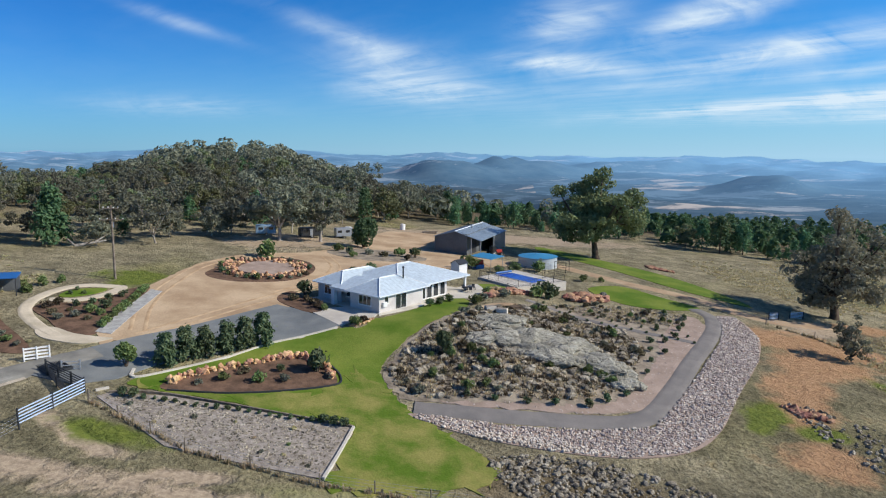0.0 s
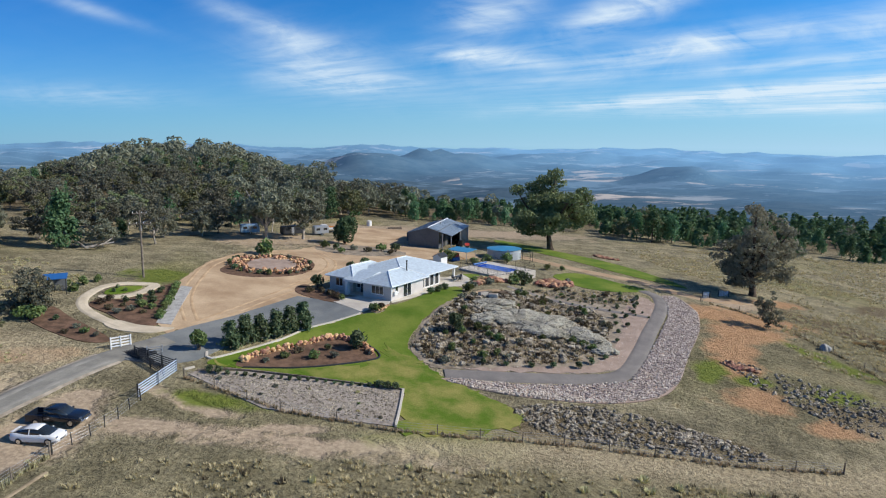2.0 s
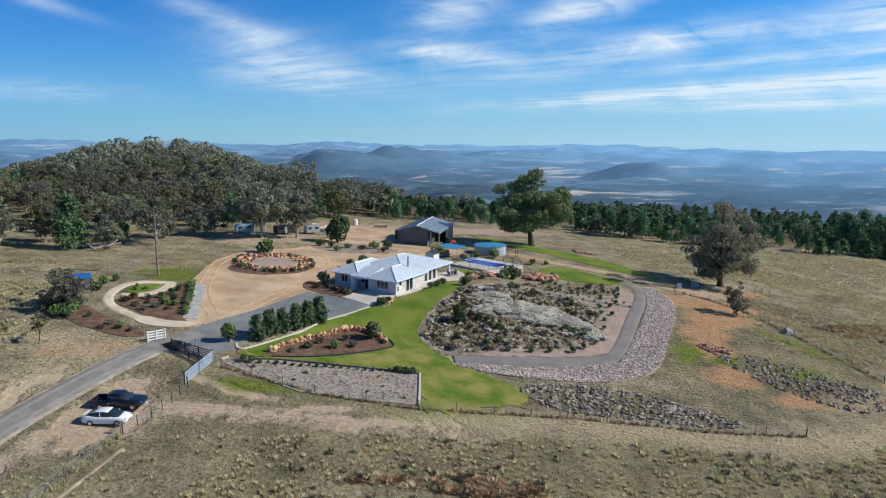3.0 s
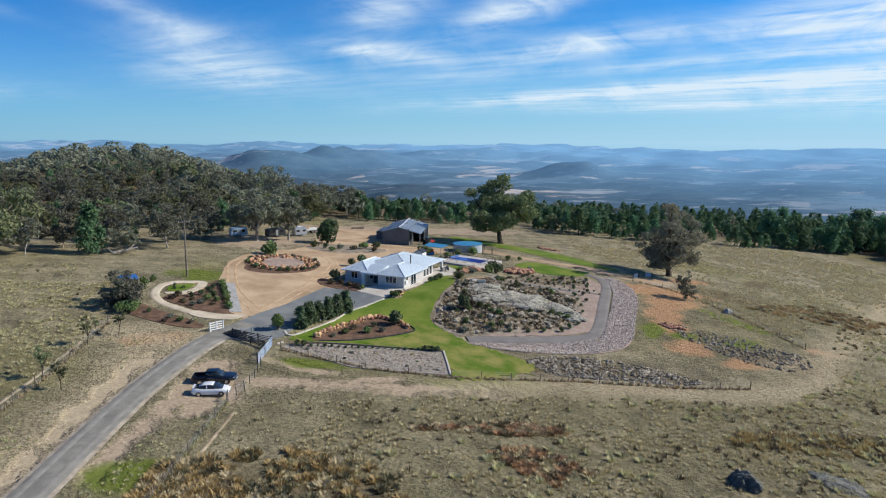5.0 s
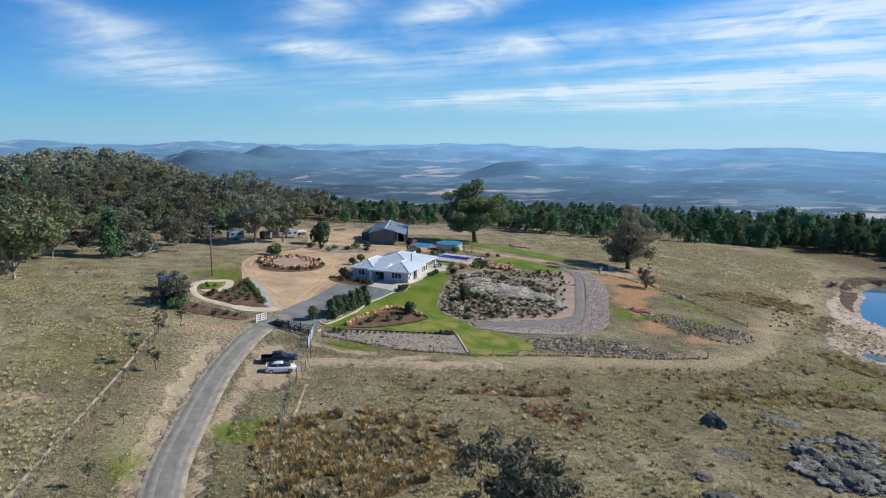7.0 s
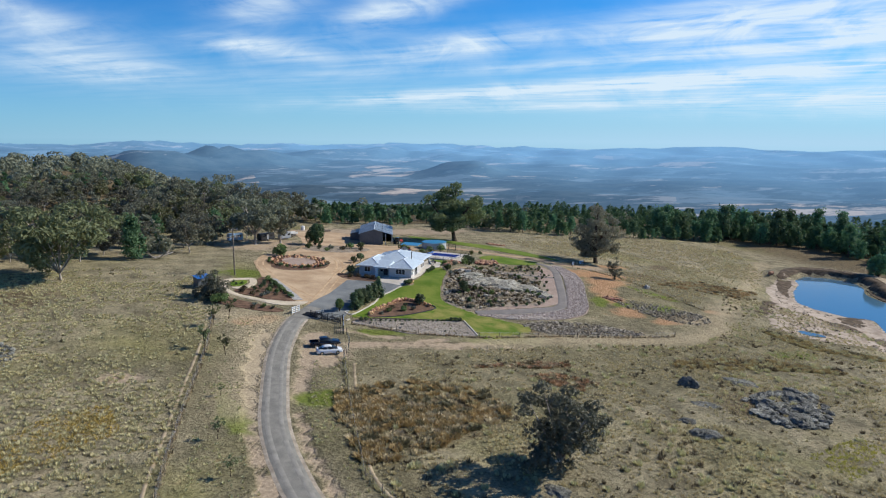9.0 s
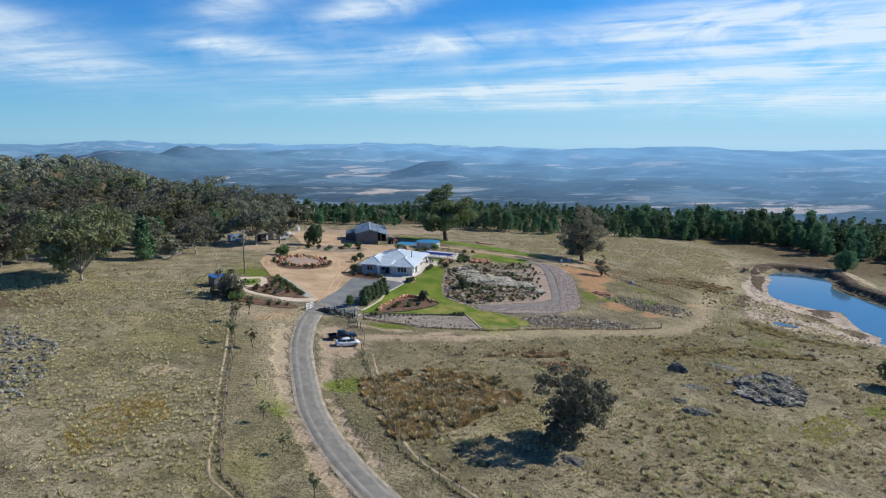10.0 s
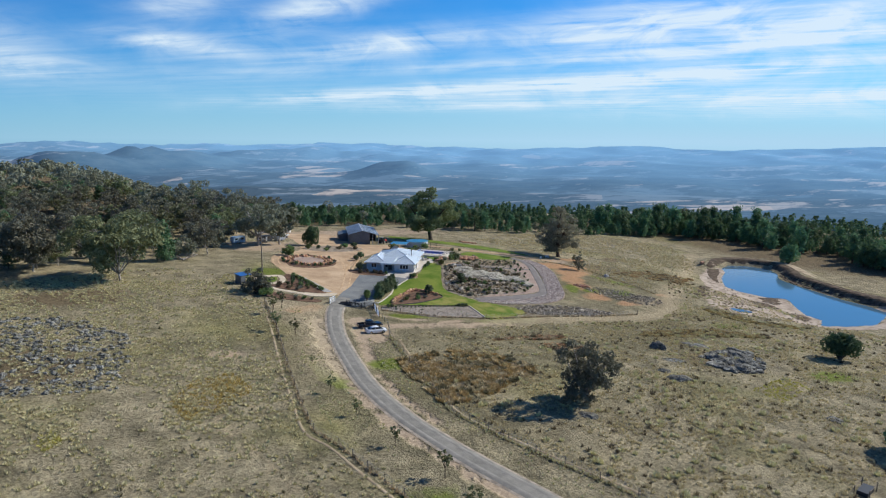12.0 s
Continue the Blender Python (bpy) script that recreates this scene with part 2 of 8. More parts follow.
def ground_material():
    m, t, p = material("paddock")
    a = t.nodes.new("ShaderNodeAttribute")
    a.attribute_name = "zones"
    s = t.nodes.new("ShaderNodeSeparateColor")
    t.links.new(a.outputs["Color"], s.inputs[0])
    broad, mid, fine, tuft = noise_node(t, 0.035, 5), noise_node(t, 0.22, 6, 0.62), noise_node(t, 2.2, 5, 0.7), noise_node(t, 0.9, 4, 0.6)
    dry = ramp(t, mid, [(0.32, (0.172, 0.150, 0.098)), (0.5, (0.300, 0.262, 0.170)), (0.68, (0.448, 0.388, 0.256))])
    olive = ramp(t, mid, [(0.32, (0.162, 0.156, 0.072)), (0.68, (0.335, 0.305, 0.135))])
    col = mix(t, ramp(t, broad, [(0.53, (0, 0, 0)), (0.70, (1, 1, 1))]), dry, olive)
    edge = arith(t, "MULTIPLY", arith(t, "SUBTRACT", mid, 0.5), 1.6)

    def zone(value):
        """A zone's mask with a ragged edge."""
        return arith(t, "MULTIPLY", arith(t, "SUBTRACT", arith(t, "ADD", value, arith(t, "MULTIPLY", edge, 1.3)), 0.30), 2.2, clamp=True)

    turf = t.nodes.new("ShaderNodeAttribute")
    turf.attribute_name = "turf"
    short = ramp(t, mid, [(0.34, (0.150, 0.134, 0.078)), (0.66, (0.268, 0.236, 0.136))])
    col = mix(t, arith(t, "MULTIPLY", turf.outputs["Fac"], 0.78), col, short)
    bare = ramp(t, fine, [(0.3, (0.33, 0.255, 0.178)), (0.7, (0.48, 0.38, 0.272))])
    red = ramp(t, tuft, [(0.3, (0.38, 0.222, 0.120)), (0.7, (0.52, 0.318, 0.175))])
    green = ramp(t, tuft, [(0.3, (0.115, 0.148, 0.030)), (0.7, (0.205, 0.238, 0.050))])
    col = mix(t, zone(s.outputs[1]), col, bare)
    col = mix(t, zone(s.outputs[2]), col, red)
    col = mix(t, zone(s.outputs[0]), col, green)
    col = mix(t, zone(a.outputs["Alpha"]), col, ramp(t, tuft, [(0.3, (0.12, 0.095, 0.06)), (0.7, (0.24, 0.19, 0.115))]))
    worn = t.nodes.new("ShaderNodeAttribute")
    worn.attribute_name = "worn"
    col = mix(t, arith(t, "MULTIPLY", worn.outputs["Fac"], arith(t, "ADD", 0.5, arith(t, "MULTIPLY", mid, 0.6))), col, (0.48, 0.395, 0.262))
    soft = arith(t, "SUBTRACT", 0.8, arith(t, "MULTIPLY", arith(t, "MAXIMUM", arith(t, "MAXIMUM", zone(s.outputs[1]), zone(s.outputs[2])), zone(s.outputs[0])), 0.5))
    col = mix(t, soft, col, ramp(t, fine, [(0.34, (0.38, 0.37, 0.35)), (0.60, (1.16, 1.16, 1.12))]), "MULTIPLY")
    t.links.new(col, p.inputs["Base Color"])
    p.inputs["Roughness"].default_value, p.inputs["Specular IOR Level"].default_value = 0.95, 0.1
    relief(t, p, arith(t, "MULTIPLY", arith(t, "ADD", arith(t, "MULTIPLY", tuft, 1.2), fine), arith(t, "SUBTRACT", 1.0, arith(t, "MULTIPLY", zone(s.outputs[1]), 0.8))), 1.0, 0.36)
    return m


def valley_material():
    """Far farmland: pale paddocks and dark timber, with blue distance haze painted into the base colour."""
    m, t, p = material("valley")
    pos = t.nodes.new("ShaderNodeNewGeometry").outputs["Position"]
    st = t.nodes.new("ShaderNodeMapping")
    st.inputs["Scale"].default_value = (0.6, 1.0, 0.0)
    t.links.new(pos, st.inputs[0])
    fields = t.nodes.new("ShaderNodeTexVoronoi")
    fields.inputs["Scale"].default_value = 0.0050
    t.links.new(st.outputs[0], fields.inputs["Vector"])
    tone = t.nodes.new("ShaderNodeSeparateColor")
    t.links.new(fields.outputs["Color"], tone.inputs[0])
    wood, scrub = noise_node(t, 0.0030, 9, 0.66, st.outputs[0]), noise_node(t, 0.012, 6, 0.7, st.outputs[0])
    # paddock and timber tones already carry some blue haze
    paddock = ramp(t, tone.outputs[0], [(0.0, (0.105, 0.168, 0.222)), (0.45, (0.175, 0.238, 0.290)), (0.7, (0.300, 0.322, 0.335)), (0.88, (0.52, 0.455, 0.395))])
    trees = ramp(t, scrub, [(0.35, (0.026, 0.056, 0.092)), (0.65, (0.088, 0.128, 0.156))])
    up = t.nodes.new("ShaderNodeSeparateXYZ")
    t.links.new(pos, up.inputs[0])
    hill = t.nodes.new("ShaderNodeAttribute")
    hill.attribute_name = "hill"
    high = arith(t, "MULTIPLY", hill.outputs["Fac"], 0.13)
    timber = arith(t, "MULTIPLY", arith(t, "SUBTRACT", arith(t, "ADD", arith(t, "ADD", wood, high), arith(t, "MULTIPLY", scrub, 0.50)), 0.655), 12.0, clamp=True)
    col = mix(t, timber, paddock, trees)
    # haze put into the colour: pale blue grows with distance
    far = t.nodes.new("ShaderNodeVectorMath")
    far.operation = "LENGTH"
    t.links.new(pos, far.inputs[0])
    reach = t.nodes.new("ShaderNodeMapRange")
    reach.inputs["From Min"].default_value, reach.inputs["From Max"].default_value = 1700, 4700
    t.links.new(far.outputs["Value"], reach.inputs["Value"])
    # this painted haze is thicker to the east, on the sun's side
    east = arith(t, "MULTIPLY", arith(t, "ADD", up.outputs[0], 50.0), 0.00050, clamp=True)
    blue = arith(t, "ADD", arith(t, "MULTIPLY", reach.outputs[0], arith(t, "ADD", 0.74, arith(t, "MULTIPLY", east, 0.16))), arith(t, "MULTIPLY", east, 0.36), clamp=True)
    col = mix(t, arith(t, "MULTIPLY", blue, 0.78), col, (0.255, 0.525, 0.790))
    t.links.new(col, p.inputs["Base Color"])
    p.inputs["Roughness"].default_value, p.inputs["Specular IOR Level"].default_value = 1.0, 0.0
    return m


def water_material(name, c, rough=0.06):
    m, t, p = material(name)
    p.inputs["Base Color"].default_value = (*c, 1)
    p.inputs["Roughness"].default_value, p.inputs["IOR"].default_value = rough, 1.333
    p.inputs["Specular IOR Level"].default_value = 0.6
    relief(t, p, noise_node(t, 0.8, 3), 0.12, 0.05)
    return m


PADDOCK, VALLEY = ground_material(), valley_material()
DRYLAWN = surface("yellowing_lawn", (0.085, 0.142, 0.016), (0.232, 0.218, 0.064), 0.34, 4.5, 0.9, bump=0.08, spec=0.1)
LAWN = surface("lawn", (0.078, 0.140, 0.014), (0.175, 0.212, 0.040), 0.16, 5.0, 0.9, bump=0.06, spec=0.1)
BITUMEN = surface("bitumen", (0.131, 0.144, 0.150), (0.200, 0.210, 0.206), 0.25, 14, 0.9, bump=0.01, spec=0.15)
ROADSEAL = surface("gravel_road", (0.172, 0.166, 0.148), (0.250, 0.240, 0.210), 0.5, 12, 0.95, bump=0.02, spec=0.1)
PATHGRAVEL = surface("path_gravel", (0.167, 0.155, 0.147), (0.213, 0.196, 0.182), 0.4, 14, 0.95, bump=0.02, spec=0.1)
PINKGRAVEL = surface("pink_gravel", (0.27, 0.205, 0.165), (0.37, 0.285, 0.235), 0.5, 10, 0.95, bump=0.05, spec=0.1)
SANDYARD = surface("granite_sand", (0.33, 0.228, 0.140), (0.49, 0.365, 0.238), 0.17, 5, 0.95, bump=0.03, spec=0.1)
CONCRETE = surface("concrete", (0.46, 0.42, 0.36), (0.58, 0.54, 0.47), 0.35, 9, 0.85, bump=0.01, spec=0.2)
CREAMPATH = surface("cream_gravel", (0.43, 0.37, 0.275), (0.55, 0.475, 0.365), 0.4, 9, 0.95, bump=0.02, spec=0.1)
MULCH = surface("mulch", (0.084, 0.054, 0.038), (0.174, 0.108, 0.074), 0.8, 7, 0.95, bump=0.08, spec=0.1)
BEDGRAVEL = surface("grey_bed_gravel", (0.20, 0.172, 0.146), (0.34, 0.300, 0.260), 1.6, 5, 0.95, bump=0.10, spec=0.1)
SCREE = surface("stony_soil", (0.175, 0.145, 0.112), (0.33, 0.278, 0.212), 0.7, 4, 0.95, bump=0.15, spec=0.1)
PALESTONE = surface("pale_river_stone", (0.27, 0.265, 0.255), (0.40, 0.395, 0.38), 1.2, 6, 0.9, bump=0.08, spec=0.2)
DARKBANK = surface("dark_bank_earth", (0.052, 0.040, 0.028), (0.150, 0.112, 0.078), 0.6, 4, 0.95, bump=0.12, spec=0.1)
WORNSEAL = surface("worn_road", (0.205, 0.197, 0.176), (0.278, 0.266, 0.236), 0.6, 10, 0.95, bump=0.01, spec=0.1)
WORNSAND = surface("worn_sand", (0.375, 0.255, 0.150), (0.505, 0.368, 0.232), 0.5, 6, 0.95, bump=0.02, spec=0.1)
SHOULDER = surface("shoulder_gravel", (0.24, 0.205, 0.160), (0.40, 0.345, 0.275), 0.8, 6, 0.95, bump=0.04, spec=0.1)
DIRT = surface("dirt_track", (0.33, 0.225, 0.14), (0.43, 0.32, 0.21), 0.3, 5, 0.95, bump=0.04, spec=0.1)
PALEEARTH = surface("pale_bare_earth", (0.24, 0.19, 0.125), (0.46, 0.375, 0.255), 0.45, 3.5, 0.95, bump=0.06, spec=0.1)
CLAY = surface("pale_clay", (0.28, 0.225, 0.175), (0.45, 0.378, 0.305), 0.4, 2.5, 0.95, bump=0.05, spec=0.1)
GRANITE = rock("granite", (0.17, 0.145, 0.108), (0.33, 0.288, 0.222), (0.52, 0.465, 0.37), True)
LICHEN = rock("dark_lichen_rock", (0.095, 0.098, 0.086), (0.205, 0.205, 0.180), (0.37, 0.365, 0.32), True)
OUTCROP = rock("lichen_granite", (0.20, 0.19, 0.155), (0.37, 0.352, 0.292), (0.52, 0.495, 0.42))
RIPRAP = surface("riprap_stone", (0.32, 0.265, 0.230), (0.50, 0.43, 0.38), 1.2, 9, 0.9, bump=0.05, vary="island", spread=0.38, spec=0.2)
SANDSTONE = surface("orange_sandstone", (0.40, 0.215, 0.115), (0.58, 0.37, 0.225), 0.9, 5, 0.9, bump=0.08, vary="object", spread=0.3, spec=0.2)
REDROCK = surface("red_rock", (0.26, 0.13, 0.085), (0.42, 0.24, 0.16), 0.9, 5, 0.9, bump=0.08, vary="island", spread=0.35, spec=0.2)
ROOFMETAL = surface("pale_blue_roof", (0.48, 0.56, 0.61), (0.57, 0.65, 0.69), 0.12, 2.0, 0.42, metal=0.15, bump=0.0, spec=0.5)
CAPPING = plain("roof_capping", (0.78, 0.82, 0.84), 0.4)
BRICKWALL = surface("pale_grey_brick", (0.46, 0.43, 0.41), (0.55, 0.52, 0.49), 0.7, 9, 0.85, bump=0.01, spec=0.2)
WHITE = plain("white_paint", (0.80, 0.80, 0.78), 0.45)
CHARCOAL = plain("charcoal_steel", (0.035, 0.038, 0.042), 0.5)
SHEDWALL = surface("dark_grey_cladding", (0.100, 0.108, 0.115), (0.130, 0.138, 0.145), 0.3, 4, 0.5, metal=0.1, bump=0.0, spec=0.4)
SHEDROOF = surface("blue_grey_roof", (0.20, 0.255, 0.31), (0.265, 0.32, 0.375), 0.15, 2, 0.42, metal=0.2, bump=0.0, spec=0.5)
BLUESTEEL = plain("blue_steel", (0.028, 0.135, 0.38), 0.45)
BLUEROOF = plain("tank_blue_cover", (0.055, 0.26, 0.46), 0.4)
TANKWALL = plain("tank_pale_wall", (0.50, 0.55, 0.58), 0.4, 0.2)
GALV = plain("galvanised_steel", (0.46, 0.48, 0.50), 0.4, 0.55)
TIMBER = surface("weathered_timber", (0.13, 0.105, 0.08), (0.24, 0.20, 0.16), 2.0, 14, 0.9, bump=0.02, spec=0.2)
RAILBLUE = plain("pale_blue_rail", (0.48, 0.60, 0.78), 0.45)
POOLTILE = plain("pool_blue", (0.012, 0.055, 0.42), 0.12)
RUBBER = plain("rubber", (0.02, 0.02, 0.022), 0.8)
CARWHITE = plain("white_car_paint", (0.78, 0.79, 0.80), 0.22, 0.0, 0.6)
CARNAVY = plain("dark_navy_car_paint", (0.012, 0.018, 0.032), 0.18, 0.1, 0.7)
CHROME = plain("bright_metal", (0.62, 0.63, 0.64), 0.25, 0.9)
ORANGE = plain("orange_paint", (0.55, 0.22, 0.04), 0.5)
REDPAINT = plain("red_paint", (0.45, 0.05, 0.035), 0.5)
DAMWATER = water_material("dam_water", (0.085, 0.175, 0.260), 0.06)


def glass_material():
    m, t, p = material("window_glass")
    p.inputs["Base Color"].default_value = (0.02, 0.026, 0.032, 1)
    p.inputs["Roughness"].default_value, p.inputs["Specular IOR Level"].default_value = 0.05, 0.8
    return m


GLASS = glass_material()
WHITEBARK = surface("white_gum_bark", (0.36, 0.32, 0.27), (0.62, 0.57, 0.50), 0.9, 6, 0.9, bump=0.04, spec=0.1)
BARK = surface("pale_gum_bark", (0.17, 0.145, 0.12), (0.42, 0.38, 0.33), 0.9, 6, 0.9, bump=0.04, spec=0.1)
DARKBARK = surface("dark_bark", (0.055, 0.042, 0.032), (0.12, 0.092, 0.07), 0.9, 6, 0.95, bump=0.06, spec=0.1)
GUMLEAF = foliage("gum_leaves", (0.12, 0.142, 0.067), (0.191, 0.217, 0.108), (0.294, 0.319, 0.173), 0.32)
GREYLEAF = foliage("dull_gum_leaves", (0.112, 0.122, 0.083), (0.19, 0.197, 0.138), (0.289, 0.289, 0.211), 0.36)
OLDLEAF = foliage("old_gum_leaves", (0.181, 0.189, 0.123), (0.261, 0.268, 0.177), (0.355, 0.355, 0.244), 0.0)
TALLLEAF = foliage("tall_gum_leaves", (0.139, 0.171, 0.082), (0.206, 0.245, 0.114), (0.287, 0.327, 0.159), 0.0)
GOLDGRASS = foliage("golden_grass", (0.36, 0.318, 0.065), (0.495, 0.44, 0.105), (0.594, 0.543, 0.17), 0.0)
PINELEAF = foliage("cypress_leaves", (0.052, 0.119, 0.064), (0.102, 0.2, 0.096), (0.203, 0.331, 0.145), 0.38)
HEDGELEAF = foliage("hedge_leaves", (0.06, 0.094, 0.048), (0.118, 0.168, 0.084), (0.228, 0.282, 0.156), 0.2)
SHRUBLEAF = foliage("shrub_leaves", (0.080, 0.112, 0.041), (0.158, 0.214, 0.076), (0.292, 0.338, 0.147), 0.45)
SAGELEAF = foliage("sage_leaves", (0.121, 0.135, 0.101), (0.203, 0.216, 0.162), (0.297, 0.311, 0.243), 0.35)
BROWNLEAF = foliage("brown_shrub_leaves", (0.073, 0.061, 0.038), (0.14, 0.118, 0.071), (0.236, 0.2, 0.12), 0.3)
STRAW = foliage("dry_tussock", (0.403, 0.356, 0.202), (0.56, 0.495, 0.293), (0.739, 0.655, 0.414), 0.0)
RUST = foliage("rusty_sedge", (0.25, 0.165, 0.078), (0.44, 0.3, 0.145), (0.64, 0.46, 0.24), 0.0)

# ---- terrain ----
POND = (138, 57, -16.3)  # the dam: middle and water level
SHORELINE = [(147.5, 91.4), (155, 98), (164, 100.5), (170, 95), (171.5, 87), (165.5, 79), (156, 72), (151, 64), (145.5, 51), (141.5, 40), (139, 30), (135, 22), (116, 17.5), (106, 21.5), (100, 26), (107, 29.5), (109, 35.5), (114.5, 41.5), (124, 50.5), (120.5, 56), (120, 66), (124, 75.3), (136, 85)]
PC, PS = math.cos(radians(59)), math.sin(radians(59))
# Heights of the hilltop on a coarse net of 40 m, from the south-west corner (-160, -80) east, then north.
NET = np.array([
    3, 1.1, -0.6, -2.4, -4.7, -7.6, -10.9, -14.4, -17.8, -21.1,
    4.7, 2.3, 0.1, -1.6, -4, -7.5, -11.5, -15.1, -17.9, -20.5,
    7.1, 4, 0.7, -1.6, -4, -7.7, -12.2, -15.8, -18, -19.9,
    10.4, 6.3, 2.4, -1, -4.9, -8.1, -11.9, -15.9, -18, -19.8,
    10.2, 8.3, 5.6, 1.9, -1.3, -3.7, -8.4, -13.6, -17.4, -19.6,
    10.3, 8.4, 5.8, 3.1, 0.5, -1.9, -6.1, -11.2, -15.5, -18.3,
    9.5, 7.3, 5.1, 2.5, -0.2, -2.1, -5.1, -8.9, -12.7, -16,
    4.9, 5, 3.9, 1.7, -0.7, -2.5, -4.4, -6.9, -10, -13.5,
]).reshape(8, 10)
# Rises of the land: x, y, height, spread in x, spread in y.
RISES = [
    (-155, 385, 29.4, 102, 120), (-93, 330, 11.2, 48, 90), (8, 72, 1.6, 9, 7),
    (-22, 2800, 40, 120, 150), (30, 2840, 42, 260, 220), (368, 2977, 50, 190, 160), (250, 3100, 34, 150, 160), (560, 3050, 34, 190, 140), (900, 3350, 34, 260, 160), (1250, 3500, 42, 340, 180),
    (1096, 2247, 34, 120, 110), (1150, 2240, 27, 230, 120), (1900, 4500, 34, 900, 200), (3400, 3300, 26, 800, 250), (4300, 1800, 24, 500, 800), (-1500, 4500, 38, 1100, 260), (300, 4650, 34, 700, 150),
    (230, 1330, 34, 95, 80), (420, 1700, 20, 200, 120), (2500, 2200, 12, 300, 120), (60, 1900, 22, 200, 130),
]


def ease(a, b, v):
    s = np.clip((v - a) / (b - a), 0.0, 1.0)
    return s * s * (3 - 2 * s)


def spline(s):
    return (-0.5 * s + s * s - 0.5 * s**3, 1 - 2.5 * s * s + 1.5 * s**3, 0.5 * s + 2 * s * s - 1.5 * s**3, -0.5 * s * s + 0.5 * s**3)


def shore_distance(x, y):
    """Metres from the dam's shoreline, negative over the water."""
    best, hit = np.full(len(x), 1e9), np.zeros(len(x), bool)
    for (ax, ay), (bx, by) in zip(SHORELINE, SHORELINE[1:] + SHORELINE[:1]):
        ux, uy = bx - ax, by - ay
        s = np.clip(((x - ax) * ux + (y - ay) * uy) / (ux * ux + uy * uy), 0, 1)
        best = np.minimum(best, np.hypot(x - ax - s * ux, y - ay - s * uy))
        hit ^= ((ay > y) != (by > y)) & (x < (bx - ax) * (y - ay) / (by - ay if by != ay else 1e-9) + ax)
    return np.where(hit, -best, best)


def terrain(x, y):
    """The height of the natural ground at x, y (numbers or arrays)."""
    x, y = np.asarray(x, float), np.asarray(y, float)
    u, v = np.clip((x + 160) / 40, 0, 8.999), np.clip((y + 80) / 40, 0, 6.999)
    i, j = u.astype(int), v.astype(int)
    a, b = spline(u - i), spline(v - j)
    near = sum(NET[np.clip(j + n - 1, 0, 7), np.clip(i + m - 1, 0, 9)] * a[m] * b[n] for m in range(4) for n in range(4))
    r = np.hypot(x - 20, y - 60)
    far = -21.3 - 88.7 * ease(276, 1150, r) + 88 * ease(1700, 4900, r)
    w = ease(156, 420, r)
    z = near * (1 - w) + far * w
    z = z + ease(900, 2200, r) * (7 * np.sin(x / 170 + 1.3) * np.sin(y / 140) + 5 * np.sin(x / 73 + np.sin(y / 130)) * np.cos(y / 90 + 2) + 4 * np.sin(x / 37 + y / 51) * np.sin(x / 211 - y / 160))
    rugged = 1 + 0.22 * np.sin(x / 58 + 1.7 * np.sin(y / 77)) * np.sin(y / 49 + 0.8) + 0.13 * np.sin(x / 27 + 2) * np.sin(y / 31 + x / 90)
    rugged = 1 + (rugged - 1) * ease(1500, 2200, r) * (1 - ease(3600, 4200, r))
    for px, py, h, sx, sy in RISES:
        z = z + rugged * h * np.exp(-((x - px) / sx) ** 2 - ((y - py) / sy) ** 2)
    z = z + ease(2500, 3300, r) * (5 * np.sin(x / 61 + 1 + np.sin(y / 90)) * np.sin(y / 83) + 5 * np.sin(x / 33 + y / 47) * np.sin(x / 97) + 3 * np.sin(x / 19 + y / 29) * np.sin(x / 53 - 1) + 4 * np.sin(x / 140 + 2))
    # the levelled pad of the house
    k = 1 - ease(13, 25, np.hypot(x + 4, y - 96))
    z = z * (1 - k) + 0.95 * k
    # the dam: a bowl inside the shoreline, easing to the paddock on this side, with a raised wall on the far side
    shape = np.broadcast_shapes(x.shape, y.shape)
    near_dam = (np.abs(x - 137) < 62) & (np.abs(y - 58) < 66)
    if np.any(near_dam):
        z = np.array(np.broadcast_to(z, shape), float)
        px, py, pz = (np.atleast_1d(np.broadcast_to(c, shape))[np.atleast_1d(near_dam)] for c in (x, y, z))
        d = shore_distance(px, py)
        u, v = (px - POND[0]) * PC + (py - POND[1]) * PS, (py - POND[1]) * PC - (px - POND[0]) * PS
        far_side = np.maximum(ease(-4, 14, -v), ease(22, 46, u))
        k = 1 - ease(0.5, 17 - 6 * far_side, d)
        pz = pz * (1 - k) + (POND[2] + 0.12 + 0.05 * np.maximum(d, 0)) * k
        wall = POND[2] + 2.3 * ease(0.4, 4.5, d) - 6 * ease(8, 26, d) - 12 * (1 - far_side)
        pz = np.maximum(pz, np.where(d > 0.4, wall, -99))
        pz = np.where(d < 0, POND[2] - 0.1 - np.minimum(1.0, -0.2 * d), pz)
        k = 1 - ease(1.6, 4.2, np.hypot((px - 80.4) * 1.5, (py - 40.6) * 0.8))
        pz = pz * (1 - k) - 12.2 * k
        if shape:
            z[near_dam] = pz
        else:
            z = pz[0]
    return z


def gz(x, y):
    return float(terrain(x, y))


